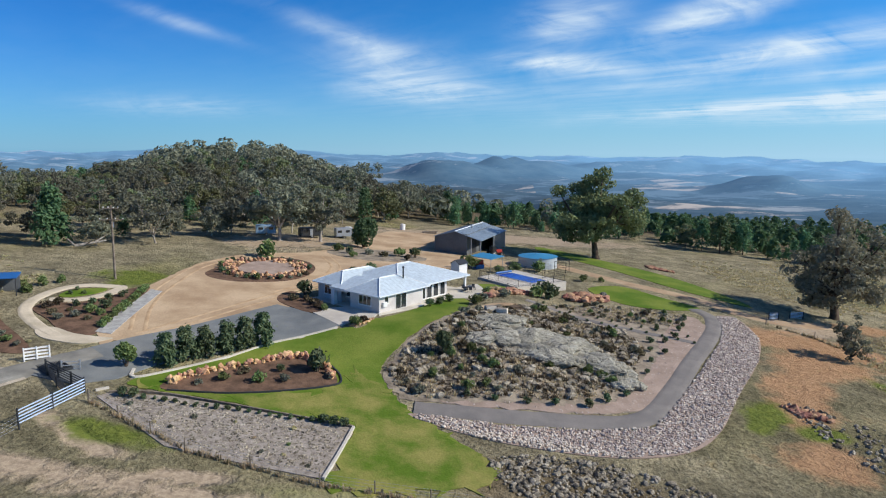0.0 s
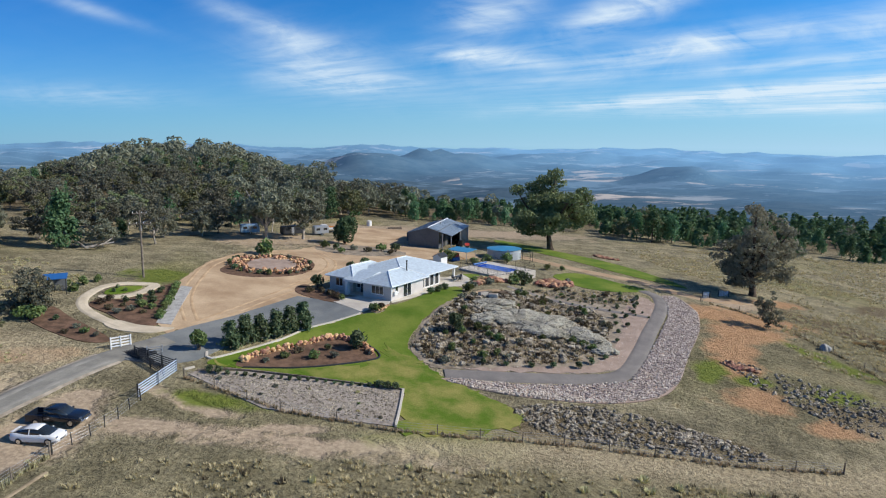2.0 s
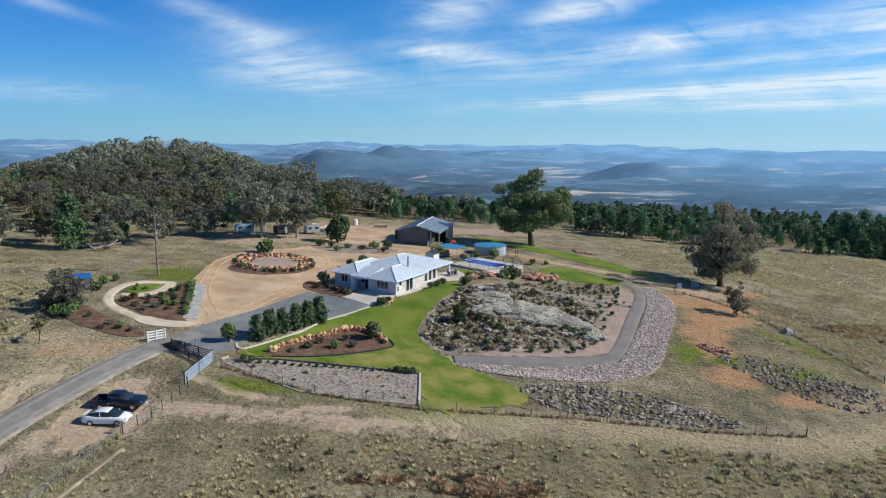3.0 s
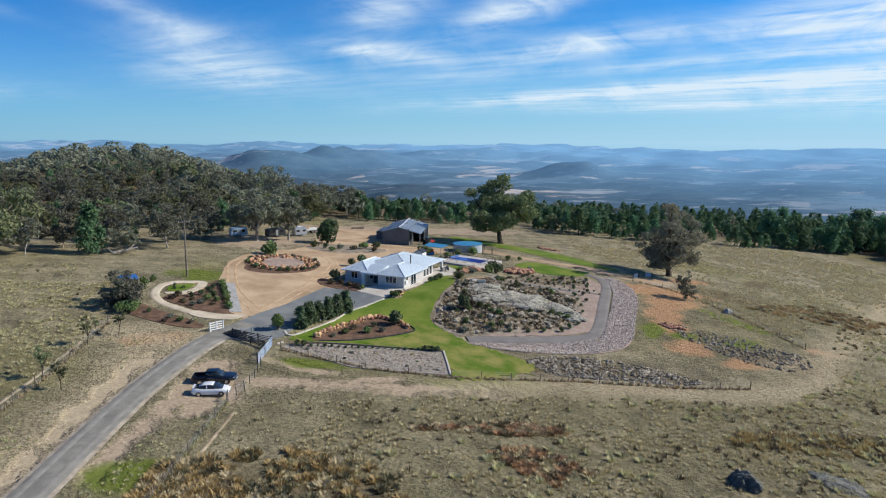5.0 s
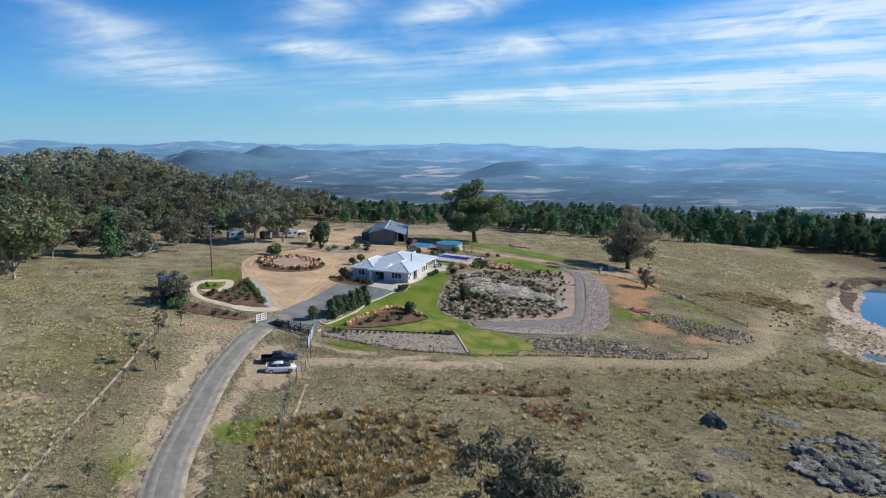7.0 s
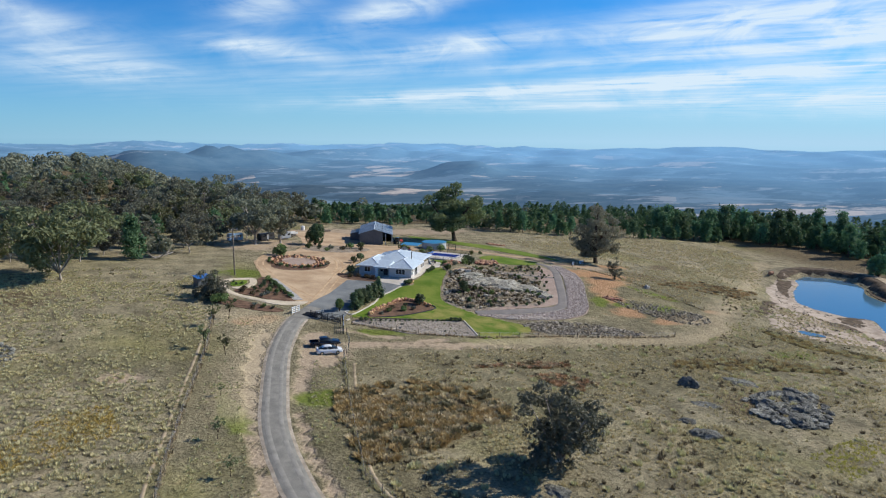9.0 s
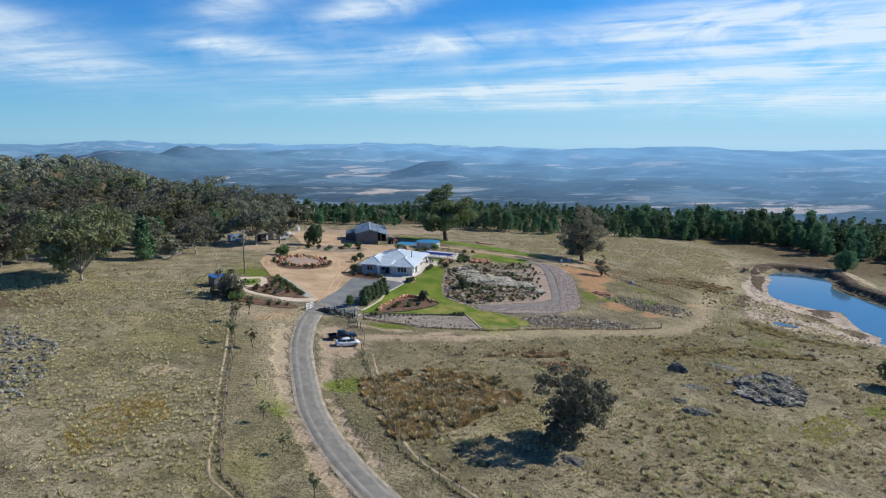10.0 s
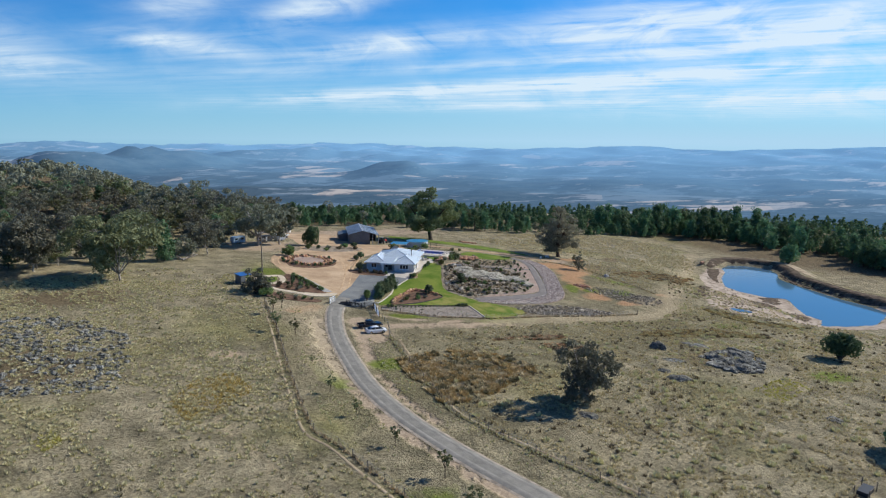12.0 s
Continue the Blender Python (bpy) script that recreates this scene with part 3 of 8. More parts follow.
# Tinted zones of the ground: x, y, half widths, turn in degrees.
GREEN = [(-47, 25, 4.2, 3.2, 0), (-60, 22, 2, 6, 0), (50, 60, 4, 3, 0), (35, 66, 2.2, 4.5, -25), (40, 63, 3.0, 1.6, 0), (57, 74, 2, 5, 25), (-44, 97, 9, 5, 0), (-29, 52.6, 5, 1.6, -15), (60, 68, 2, 4, 35), (32, -12, 6, 3, 0), (56, 27, 7, 3, 0), (-4, 46, 8, 2.6, 0), (-66, -18, 5, 3, 20)]
BARE = [(-42, 45, 3.6, 6.0, 15), (-28, 46.2, 9, 1.5, -6), (-16, 44.6, 11, 1.4, -3), (-20, 47.4, 3, 1, 0), (-35, 143, 14, 12, 20), (60, 99, 8, 3, 20), (14, 180, 40, 12, 0), (-73, 38, 3, 2.2, 0)]
RED = [(50, 92, 7, 6, 0), (58, 90, 9, 5, -10), (50, 82, 8, 5, 20), (42, 72, 4, 10, -30), (38, 58, 5, 4, 0), (45, 52, 6, 2.5, 10), (-50.5, 61, 4, 2.5, 20), (71, 104, 7, 3, 10), (66, 57, 3, 2, 0)]
DARK = [(52, 53, 10, 4, -25), (10, 51, 10, 3.6, -5), (24, 47, 7, 2.6, -10), (36, 24, 15, 4, -12), (-104, 40, 11, 8, 0), (72, 92, 5, 12, 40), (96, 108, 8, 3, 30), (16, 4, 7, 6, 0), (-95, 75, 12, 6, 0), (-34, 17, 11, 8, 0)]


# Short olive turf below the garden, on the road verges and on the slope under the path.
TURF = [(12, 36, 60, 9, 0), (-24, 50, 20, 5, -10), (48, 62, 24, 16, -25), (-60, 20, 5, 44, 8), (-48, 14, 5, 26, 8), (70, 76, 26, 12, 40), (10, 22, 40, 10, 0)]


def zone_weight(x, y, zones):
    w = np.zeros_like(x)
    for px, py, rx, ry, turn in zones:
        c, s = math.cos(radians(turn)), math.sin(radians(turn))
        u, v = (x - px) * c + (y - py) * s, (y - py) * c - (x - px) * s
        w = np.maximum(w, np.exp(-((u / rx) ** 2 + (v / ry) ** 2) ** 1.5 * 0.7))
    return w


# Bare strips: lines with their half widths, along the road's edges, round the parked cars, below the garden and in the far paddock.
STRIPS = [
    ([(-54.3, -35), (-55.6, -22.9), (-57.2, -14), (-58.6, -4.3), (-59.2, 5.1), (-58.7, 16.8), (-56.4, 29.3), (-53.2, 43.4), (-49.4, 54)], 0.9),
    ([(-58.4, 20), (-56.8, 29.3), (-54.6, 40), (-52.4, 48), (-50, 56)], 0.9), ([(-50.5, 25), (-47.4, 36), (-44.4, 44), (-41.8, 52)], 1.3), ([(-43, 38), (-40.5, 45), (-39.5, 52)], 1.5),
    ([(-52.8, 0), (-52.9, 10), (-52.0, 20)], 0.9), ([(-36, 45.6), (-26, 44.0), (-14, 42.8), (-2, 41.4)], 1.1, 0.7), ([(-35, 54.4), (-31, 51.6), (-27, 49.6)], 1.0), 
]
# The worn vehicle track of the far paddock, and stock paths.
WORN = [
    ([(-10, 44.6), (4, 45.2), (14, 43.4), (24, 41.6), (35, 40.0), (45, 41.0), (56, 46.4), (66, 55), (82, 64.6), (104, 79), (130, 97), (152, 114), (172, 126)], 2.7),
    ([(66, 55), (58, 52), (50, 50)], 3.0, 0.7), ([(-59, 24), (-56, 38), (-52.5, 50), (-49, 60), (-54, 64)], 3.2, 0.9), ([(104, 79), (112, 92), (122, 106)], 1.6, 0.6), ([(-72, -30), (-76, -12), (-80, 10), (-79, 24)], 0.35, 0.9), ([(-2, 36), (2, 24), (-4, 10), (-8, -6)], 0.35, 0.8),
]


def strip_weight(x, y, strips):
    w = np.zeros_like(x)
    for line, half, *rest in strips:
        strength = rest[0] if rest else 1.0
        for (ax, ay), (bx, by) in zip(line, line[1:]):
            ux, uy = bx - ax, by - ay
            s = np.clip(((x - ax) * ux + (y - ay) * uy) / (ux * ux + uy * uy), 0, 1)
            w = np.maximum(w, strength * np.exp(-0.7 * ((x - ax - s * ux) ** 2 + (y - ay - s * uy) ** 2) / half**2))
    return w


def mesh_from(name, verts, faces, mat, smooth=False):
    me = bpy.data.meshes.new(name)
    me.from_pydata(verts.tolist() if hasattr(verts, "tolist") else verts, [], faces.tolist() if hasattr(faces, "tolist") else faces)
    me.materials.append(mat)
    if smooth:
        me.polygons.foreach_set("use_smooth", [True] * len(me.polygons))
    return me


def hill_height(x, y):
    """How far the distant hills rise above the plain."""
    return sum(h * np.exp(-((x - px) / sx) ** 2 - ((y - py) / sy) ** 2) for px, py, h, sx, sy in RISES[3:] if np.hypot(px, py) < 3700)


def build_ground():
    radii = np.concatenate([np.arange(2, 260, 2.0), 260 * 1.03 ** np.arange(0, 101)])
    radii[-1] = 4960
    radii = radii[radii <= 4960]
    n = 560
    ang = np.linspace(0, 2 * np.pi, n, endpoint=False)
    R, A = np.meshgrid(radii, ang, indexing="ij")
    x, y = (0 + R * np.cos(A)).ravel(), (50 + R * np.sin(A)).ravel()
    x, y = np.append(x, 0.0), np.append(y, 50.0)
    v = np.stack([x, y, terrain(x, y)], 1)
    k = np.arange(len(radii) - 1)[:, None] * n
    j = np.arange(n)[None]
    quads = np.stack([k + j, k + n + j, k + n + (j + 1) % n, k + (j + 1) % n], -1).reshape(-1, 4)
    faces = quads.tolist() + [[len(v) - 1, a, (a + 1) % n] for a in range(n)]
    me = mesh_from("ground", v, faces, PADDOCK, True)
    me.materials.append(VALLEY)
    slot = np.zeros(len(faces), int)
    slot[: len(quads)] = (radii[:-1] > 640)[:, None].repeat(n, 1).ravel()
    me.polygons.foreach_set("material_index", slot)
    z = me.attributes.new("zones", "FLOAT_COLOR", "POINT")
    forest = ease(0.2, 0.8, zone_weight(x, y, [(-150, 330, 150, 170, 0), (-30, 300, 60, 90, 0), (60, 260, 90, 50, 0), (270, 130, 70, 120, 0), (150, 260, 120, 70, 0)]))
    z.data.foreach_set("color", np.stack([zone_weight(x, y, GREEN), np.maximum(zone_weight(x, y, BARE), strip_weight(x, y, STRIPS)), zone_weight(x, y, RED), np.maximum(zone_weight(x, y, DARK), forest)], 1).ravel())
    me.attributes.new("hill", "FLOAT", "POINT").data.foreach_set("value", ease(4, 34, hill_height(x, y)))
    me.attributes.new("turf", "FLOAT", "POINT").data.foreach_set("value", zone_weight(x, y, TURF))
    me.attributes.new("worn", "FLOAT", "POINT").data.foreach_set("value", strip_weight(x, y, WORN))
    return tagged(new("ground", me), "dry grazing paddock falling to a wide valley", "ground", kind="structure")


build_ground()


def rounded(points, steps=8, closed=True):
    """A smooth line through points."""
    p = [Vector(q) for q in points]
    n, out = len(p), []
    for i in range(n if closed else n - 1):
        a, b, c, d = (p[(i + k) % n] if closed else p[min(max(i + k, 0), n - 1)] for k in (-1, 0, 1, 2))
        for s in range(steps):
            w = spline(s / steps)
            out.append(a * w[0] + b * w[1] + c * w[2] + d * w[3])
    return out if closed else out + [p[-1]]


def inside(x, y, poly):
    """Which of the places lie within the outline."""
    hit = np.zeros(len(x), bool)
    for (ax, ay), (bx, by) in zip(poly, poly[1:] + poly[:1]):
        if ay != by:
            hit ^= ((ay > y) != (by > y)) & (x < (bx - ax) * (y - ay) / (by - ay) + ax)
    return hit


def draped(name, points, mat, lift=0.05, step=1.5, label="", kind="structure", smooth=True, ragged=0.0, skirt=0.25):
    """A sheet laid over the ground within an outline, with a small turned-down edge."""
    from mathutils.geometry import delaunay_2d_cdt

    line = rounded(points) if smooth else [Vector(p) for p in points]
    dense = []
    for a, b in zip(line, line[1:] + line[:1]):
        k = max(1, int((b - a).length / step))
        dense += [a.lerp(b, s / k) for s in range(k)]
    if ragged:
        dense = [p + ragged * Vector((noise.noise((p.x * 0.9, p.y * 0.9, 1)), noise.noise((p.x * 0.9, p.y * 0.9, 7)))) for p in dense]
    xy = np.array([tuple(p) for p in dense])
    gx, gy = np.meshgrid(np.arange(xy[:, 0].min(), xy[:, 0].max(), step), np.arange(xy[:, 1].min(), xy[:, 1].max(), step))
    gx, gy = gx.ravel(), gy.ravel()
    keep = inside(gx, gy, [tuple(p) for p in xy])
    pts = [Vector(p) for p in xy] + [Vector(p) for p in zip(gx[keep], gy[keep])]
    n = len(dense)
    co, _, faces, *_ = delaunay_2d_cdt(pts, [(i, (i + 1) % n) for i in range(n)], [], 1, 1e-4)
    co = np.array([tuple(c) for c in co])
    v = np.column_stack([co, terrain(co[:, 0], co[:, 1]) + lift])
    edge = np.column_stack([xy, terrain(xy[:, 0], xy[:, 1]) + lift - skirt])
    top = np.column_stack([xy, terrain(xy[:, 0], xy[:, 1]) + lift])
    m = len(v)
    sides = [[m + i, m + (i + 1) % n, m + n + (i + 1) % n, m + n + i] for i in range(n)]
    me = mesh_from(name, np.concatenate([v, top, edge]), [list(f) for f in faces] + sides, mat, False)
    return tagged(new(name, me), label, kind=kind)


def ribbon(name, points, width, mat, lift=0.06, label="", crown=0.05, kind="structure", cols=7, side=0.0):
    """A road or path along a line."""
    line = rounded([Vector(p) for p in points], 10, False)
    rows = []
    for i, p in enumerate(line):
        d = (line[min(i + 1, len(line) - 1)] - line[max(i - 1, 0)]).normalized()
        for c in np.linspace(-1, 1, cols):
            wob = 1 + 0.05 * noise.noise((p.x * 0.4, p.y * 0.4, c * 3))
            q = p + Vector((d.y, -d.x)) * (c * width / 2 * wob + side)
            low = (0.22 if width > 1.5 else 0.04) if abs(c) == 1 else 0.0
            rows.append((q.x, q.y, gz(q.x, q.y) + lift + crown * (1 - c * c) - low))
    faces = [[i * cols + c, i * cols + c + 1, (i + 1) * cols + c + 1, (i + 1) * cols + c] for i in range(len(line) - 1) for c in range(cols - 1)]
    return tagged(new(name, mesh_from(name, rows, faces, mat, True)), label, kind=kind)

# ---- laid surfaces ----
draped("lawn", [(-30.3, 63.2), (-24.0, 69.5), (-19.8, 75.3), (-13.2, 80.0), (-10.2, 80.0), (-9.2, 82.8), (-6.2, 85.3), (0.8, 94.6), (4.0, 95.2), (3.4, 90), (-0.8, 82.6), (-4.8, 76.0), (-6.8, 70.8), (-5.4, 65.6), (-2.4, 60.8), (1.2, 57.3), (4.1, 53.6), (2.0, 52.0), (-5.0, 51.0), (-9.0, 51.6), (-8.0, 57.3), (-12.8, 58.6), (-26.6, 60.6), (-31.0, 61.5)], LAWN, 0.06, label="mown green house lawn", ragged=0.5)
draped("lawn", [(5.2, 105.5), (3.2, 98.5), (6.6, 99.0), (12.5, 104.5), (9.5, 108.5)], LAWN, 0.06, label="mown green lawn beside the pool")
draped("lawn", [(25.9, 166.0), (36.6, 149.8), (47.0, 133.8), (53.4, 118.2), (54.8, 110.7), (51, 113), (43.8, 120.9), (35.9, 135.3), (28.4, 149.5), (24, 160)], LAWN, 0.06, label="green watered strip of lawn under the tall gum")
draped("lawn", [(26.3, 113.2), (33.2, 117.3), (38.9, 110.8), (43.4, 105.2), (36.3, 102.3), (29.7, 104.4)], LAWN, 0.06, label="green lawn patch beside the rockery")
draped("gravel_yard", [(-38.9, 70.5), (-42.5, 79), (-43.5, 89.3), (-43.0, 100.3), (-42, 112), (-37, 123), (-26.3, 131.3), (-20, 152), (-15.0, 178.1), (-1.9, 180.3), (3, 172), (0.2, 150.5), (6.0, 141), (14.0, 138), (12.5, 130.5), (4, 125), (-7, 118.0), (-16, 108.3), (-22.9, 97.9), (-22, 88.5), (-31.3, 77.6), (-36.7, 71.6)], SANDYARD, 0.05, label="pale granite sand turning yard", ragged=0.8)
draped("driveway", [(-42.0, 61.4), (-40.6, 66.4), (-36.1, 72.6), (-31.3, 78.0), (-23.5, 89.9), (-20.7, 88.4), (-16.9, 85.2), (-13.0, 80.9), (-19.9, 75.6), (-30.5, 65.9), (-32.6, 62.2), (-35.8, 60.2)], BITUMEN, 0.09, label="grey bitumen driveway and parking apron", smooth=False)
draped("pavement", [(-17.6, 86.2), (-15.6, 88.6), (-12.0, 90.0), (-8.6, 85.6), (-8.9, 83.9), (-13.1, 80.8)], CONCRETE, 0.10, 1.0, "pale concrete apron at the porch", smooth=False)
draped("pavement", [(-8.4, 84.6), (-4.6, 88.0), (0.5, 94.9), (4.4, 96.0), (7.2, 101.0), (6.0, 106.5), (0, 101), (-7.5, 87)], CONCRETE, 0.11, 1.0, "pale concrete patio along the house", smooth=False)
ribbon("road", [(-36, -125), (-45, -85), (-50.0, -52), (-51.5, -35), (-52.9, -22.9), (-54.4, -14), (-55.6, -4.3), (-56.2, 5.1), (-55.6, 16.8), (-53.2, 29.3), (-49.8, 43.4), (-45.6, 55), (-41.8, 62.2), (-37.5, 67.8)], 4.3, ROADSEAL, 0.10, "grey gravel access road with darker wheel tracks", 0.06)
ribbon("road_shoulder", [(-36, -125), (-45, -85), (-50.0, -52), (-51.5, -35), (-52.9, -22.9), (-54.4, -14), (-55.6, -4.3), (-56.2, 5.1), (-55.6, 16.8), (-53.2, 29.3), (-49.8, 43.4), (-45.6, 55), (-42.4, 61.4)], 5.3, SHOULDER, 0.06, "pale loose gravel shoulder of the road", 0.02)
ROAD = [(-36, -125), (-45, -85), (-50.0, -52), (-51.5, -35), (-52.9, -22.9), (-54.4, -14), (-55.6, -4.3), (-56.2, 5.1), (-55.6, 16.8), (-53.2, 29.3), (-49.8, 43.4), (-45.6, 55), (-42.6, 60.8)]
for line in ([(-58.6, 64), (-61.2, 50.0), (-66.0, 28.9), (-69.4, 12.6), (-70.8, 4.4), (-69.4, -1.0), (-68.7, -7.9), (-67.8, -15.5), (-66.8, -30)], [(-38.6, 38), (-43.7, 20.6), (-47.9, 2.2), (-46.1, -9.2), (-44.2, -18.2), (-41.8, -27.8)]):
    ribbon("stock_path", line, 0.42, PALEEARTH, 0.05, "narrow stock path worn along the fence", 0.02, cols=5)
for side in (-0.85, 0.85):
    ribbon("wheel_track", ROAD, 0.75, WORNSEAL, 0.17, "smooth pale wheel track worn into the road", 0.0, cols=5, side=side)
for k, way in enumerate([[(-35.6, 73.5), (-31.5, 81), (-27.0, 90), (-22.5, 99), (-17, 108), (-10, 118), (-4, 128)], [(-36.5, 75), (-39.8, 85), (-41.2, 97), (-41, 110), (-36, 121.5), (-28, 126)], [(-25, 96), (-20.6, 106), (-19.4, 116), (-23, 126)]]):
    for side in (-0.8, 0.8):
        ribbon("wheel_track", way, 0.6, WORNSAND, 0.075, "pale wheel track in the sandy yard", 0.0, cols=5, side=side)
draped("garden_bed", [(-28.0, 61.9), (-26.5, 64.5), (-21.8, 68.4), (-18.2, 71.3), (-15.4, 72.0), (-12.7, 69.8), (-11.2, 65.6), (-16.2, 63.2), (-21.4, 61.6), (-26.8, 60.9)], MULCH, 0.10, 1.0, "dark mulched bed edged with orange stones")
draped("garden_bed", [(-32.0, 59.1), (-26.3, 59.8), (-11.7, 57.8), (-8.1, 57.2), (-9.3, 48.9), (-15.7, 49.8), (-23.3, 51.3), (-32.6, 58.3)], BEDGRAVEL, 0.09, 1.0, "grey gravel bed with low planting", smooth=False)
draped("rock_garden", [(-6.4, 70.1), (-3.2, 78.0), (3.0, 87.8), (9, 91.5), (15.5, 96.8), (24, 101.5), (31, 101), (38.5, 100), (40.5, 96.5), (36, 88.6), (29.4, 77), (23.6, 67.4), (17.5, 63.6), (7.1, 63.2), (-2.3, 63.6), (-5.1, 65.6)], SCREE, 0.05, label="stony soil of the rock garden", ragged=0.7)
draped("gravel_border", [(36.8, 87.6), (30.4, 77.2), (24.4, 67.6), (19.3, 64.3), (14.5, 63.4), (7, 63.0), (0, 63.6), (7, 64.2), (14.5, 64.7), (19.2, 66.6), (23.8, 72.4), (28.6, 81.4), (30.4, 86.4), (34.5, 93.5), (37.6, 98.8), (40.2, 98.5), (40.0, 94)], PINKGRAVEL, 0.08, 1.2, "pinkish gravel border inside the path", ragged=0.7)
draped("lawn", [(-30.3, 62.3), (-26.8, 60.8), (-21.4, 61.3), (-16, 62.9), (-11, 65.2), (-9.6, 70), (-7, 67), (-4, 62), (0, 58), (4.2, 53.5), (5.0, 50.4), (0.5, 48.6), (-6, 47.6), (-9.2, 48.9), (-8, 57.2), (-12.8, 58.6), (-26.6, 60.5)], DRYLAWN, 0.085, 1.2, "yellowing lower lawn", ragged=2.2)
ribbon("path", [(-2.6, 62.2), (2.4, 62.0), (6.9, 61.7), (15.6, 62.0), (21.2, 63.5), (25.8, 69.1), (32.2, 79.3), (38.0, 88.5), (41.8, 95.7), (43.2, 101.0), (42.0, 104.5)], 2.9, PATHGRAVEL, 0.12, "dark grey gravel garden path", 0.03)
ribbon("path", [(13.2, 97.6), (18.9, 95.2), (26.1, 90.6), (35.8, 86.0)], 1.7, PATHGRAVEL, 0.11, "narrow grey gravel path between small shrubs", 0.02)
ribbon("track", [(22, 140), (25.3, 134.4), (34.7, 121.5), (45.4, 112.5), (50.2, 104.9), (56, 102), (64, 103.5)], 4.6, DIRT, 0.05, "bare earth vehicle track", 0.02)
draped("pavement", [(-37.8, 71.8), (-40.2, 69.6), (-44.6, 70.0), (-46.8, 72.0), (-45.6, 73.4), (-42.6, 72.2), (-40.0, 71.9)], CREAMPATH, 0.095, 0.9, "cream gravel apron where the garden path leaves the drive")
ribbon("pavement", [(-44.0, 71.2), (-47.4, 73.5), (-51.0, 76.9), (-52.9, 80.6), (-53.3, 84.4), (-52.7, 88.4), (-50.6, 90.8), (-46.6, 91.6)], 1.9, CREAMPATH, 0.10, "cream gravel garden path", 0.02)
draped("pavement", [(-50.9, 82.0), (-48.2, 83.0), (-46.0, 86.4), (-45.2, 90.6), (-46.6, 92.0), (-47.2, 87.2), (-49.0, 84.2), (-51.6, 83.5)], CREAMPATH, 0.105, 0.8, "cream gravel path looping round the island bed")
draped("garden_bed", [(-51.2, 78.6), (-51.0, 81.6), (-48.0, 82.5), (-45.6, 86.3), (-44.8, 91.0), (-42.6, 92.0), (-40.2, 73.6), (-43.7, 72.4), (-47.6, 75.6)], MULCH, 0.09, 1.0, "mulched island bed with clipped shrubs")
draped("garden_bed", [(-51.2, 84.3), (-49.6, 84.9), (-47.9, 87.4), (-47.7, 89.8), (-50.6, 88.6), (-51.6, 86.5)], LAWN, 0.11, 0.8, "small round green bed inside the path")
draped("garden_bed", [(-42.2, 91.6), (-40.4, 91.2), (-38.6, 73.0), (-40.6, 73.2)], PALESTONE, 0.10, 0.8, "strip of grey stones beside the clipped hedge", smooth=False)
draped("garden_bed", [(-55.5, 77), (-51.0, 73), (-46.2, 69.0), (-44.0, 66.3), (-47, 65.6), (-53, 69), (-57, 73)], MULCH, 0.07, 1.0, "dark mulched bed beside the gate")
draped("garden_bed", [(-38.7, 103.5), (-37.9, 111), (-35.5, 117.6), (-31.1, 121.5), (-25.5, 119.6), (-22.6, 113.3), (-23.6, 106.5), (-27.4, 101.9), (-33.9, 100.3)], MULCH, 0.08, 1.0, "dark mulched ring bed of the turning circle")
draped("gravel_disc", [(-34.6, 107.5), (-34.6, 113), (-31.5, 116.8), (-27.5, 115.6), (-26.0, 111.0), (-28.0, 107), (-31.5, 105.8)], PINKGRAVEL, 0.30, 1.0, "pinkish gravel disc inside the turning circle")
draped("scrub_bed", [(-24, 132), (-21, 139), (-13, 141), (-6, 137), (-3, 132), (-8, 127), (-17, 126)], SCREE, 0.07, 1.2, "stony shrub bed between the yards", ragged=0.6)
draped("garden_bed", [(-22.9, 97.9), (-20.3, 94.2), (-16.6, 87.6), (-18.2, 86.4), (-20.8, 88.6), (-24.0, 92.2), (-24.3, 95.7)], MULCH, 0.10, 0.9, "dark mulched bed at the house corner")
draped("shore", [(152, 102), (138, 94), (124, 86), (112, 76), (100, 66), (90, 60), (79, 51), (74.5, 43.5), (77, 35), (86, 28), (94, 21), (104, 16), (118, 12), (134, 15), (140, 26), (120, 30), (113, 36), (121, 44), (130, 52), (126, 62), (128, 72), (140, 84), (152, 94)], CLAY, 0.06, label="pale bare clay shore of the dam", ragged=2.6)
draped("bank", [(126, 80), (132, 88), (140, 94.5), (150, 101.5), (163, 107.5), (174, 103), (178, 92), (176, 82), (168, 72), (160, 65), (154, 52), (149, 40), (147, 28), (142, 17), (137, 20), (140, 30), (143, 41), (147, 52), (152, 64.5), (158, 72), (167.5, 79), (172.5, 88), (171, 96), (164, 101.8), (154, 99.5), (146, 92.6), (135, 86.2), (126, 79)], DARKBANK, 0.09, 1.0, "dark eroded earth bank of the dam", ragged=0.9)
draped("track", [(172, 116), (180, 106), (184, 94), (180, 80), (171, 69), (164, 58), (158, 44), (154, 28), (151, 29), (154, 45), (160, 60), (168, 72), (176, 83), (179, 94), (175, 104), (168, 113)], PALEEARTH, 0.07, 1.0, "pale vehicle track along the dam wall", ragged=0.7)
for spot in ([(113, 46), (119, 51), (122.5, 52), (119, 55.4), (113, 54), (108, 49)], [(101, 50), (107, 47), (104, 42), (97, 44)], [(99, 31), (105, 32), (106, 36), (100, 37)], [(86, 56), (94, 62), (102, 66), (100, 68), (90, 62), (84, 58)]):
    draped("mud", spot, DARKBANK, 0.10, 0.8, "dark damp mud on the dam's shore", ragged=1.8)

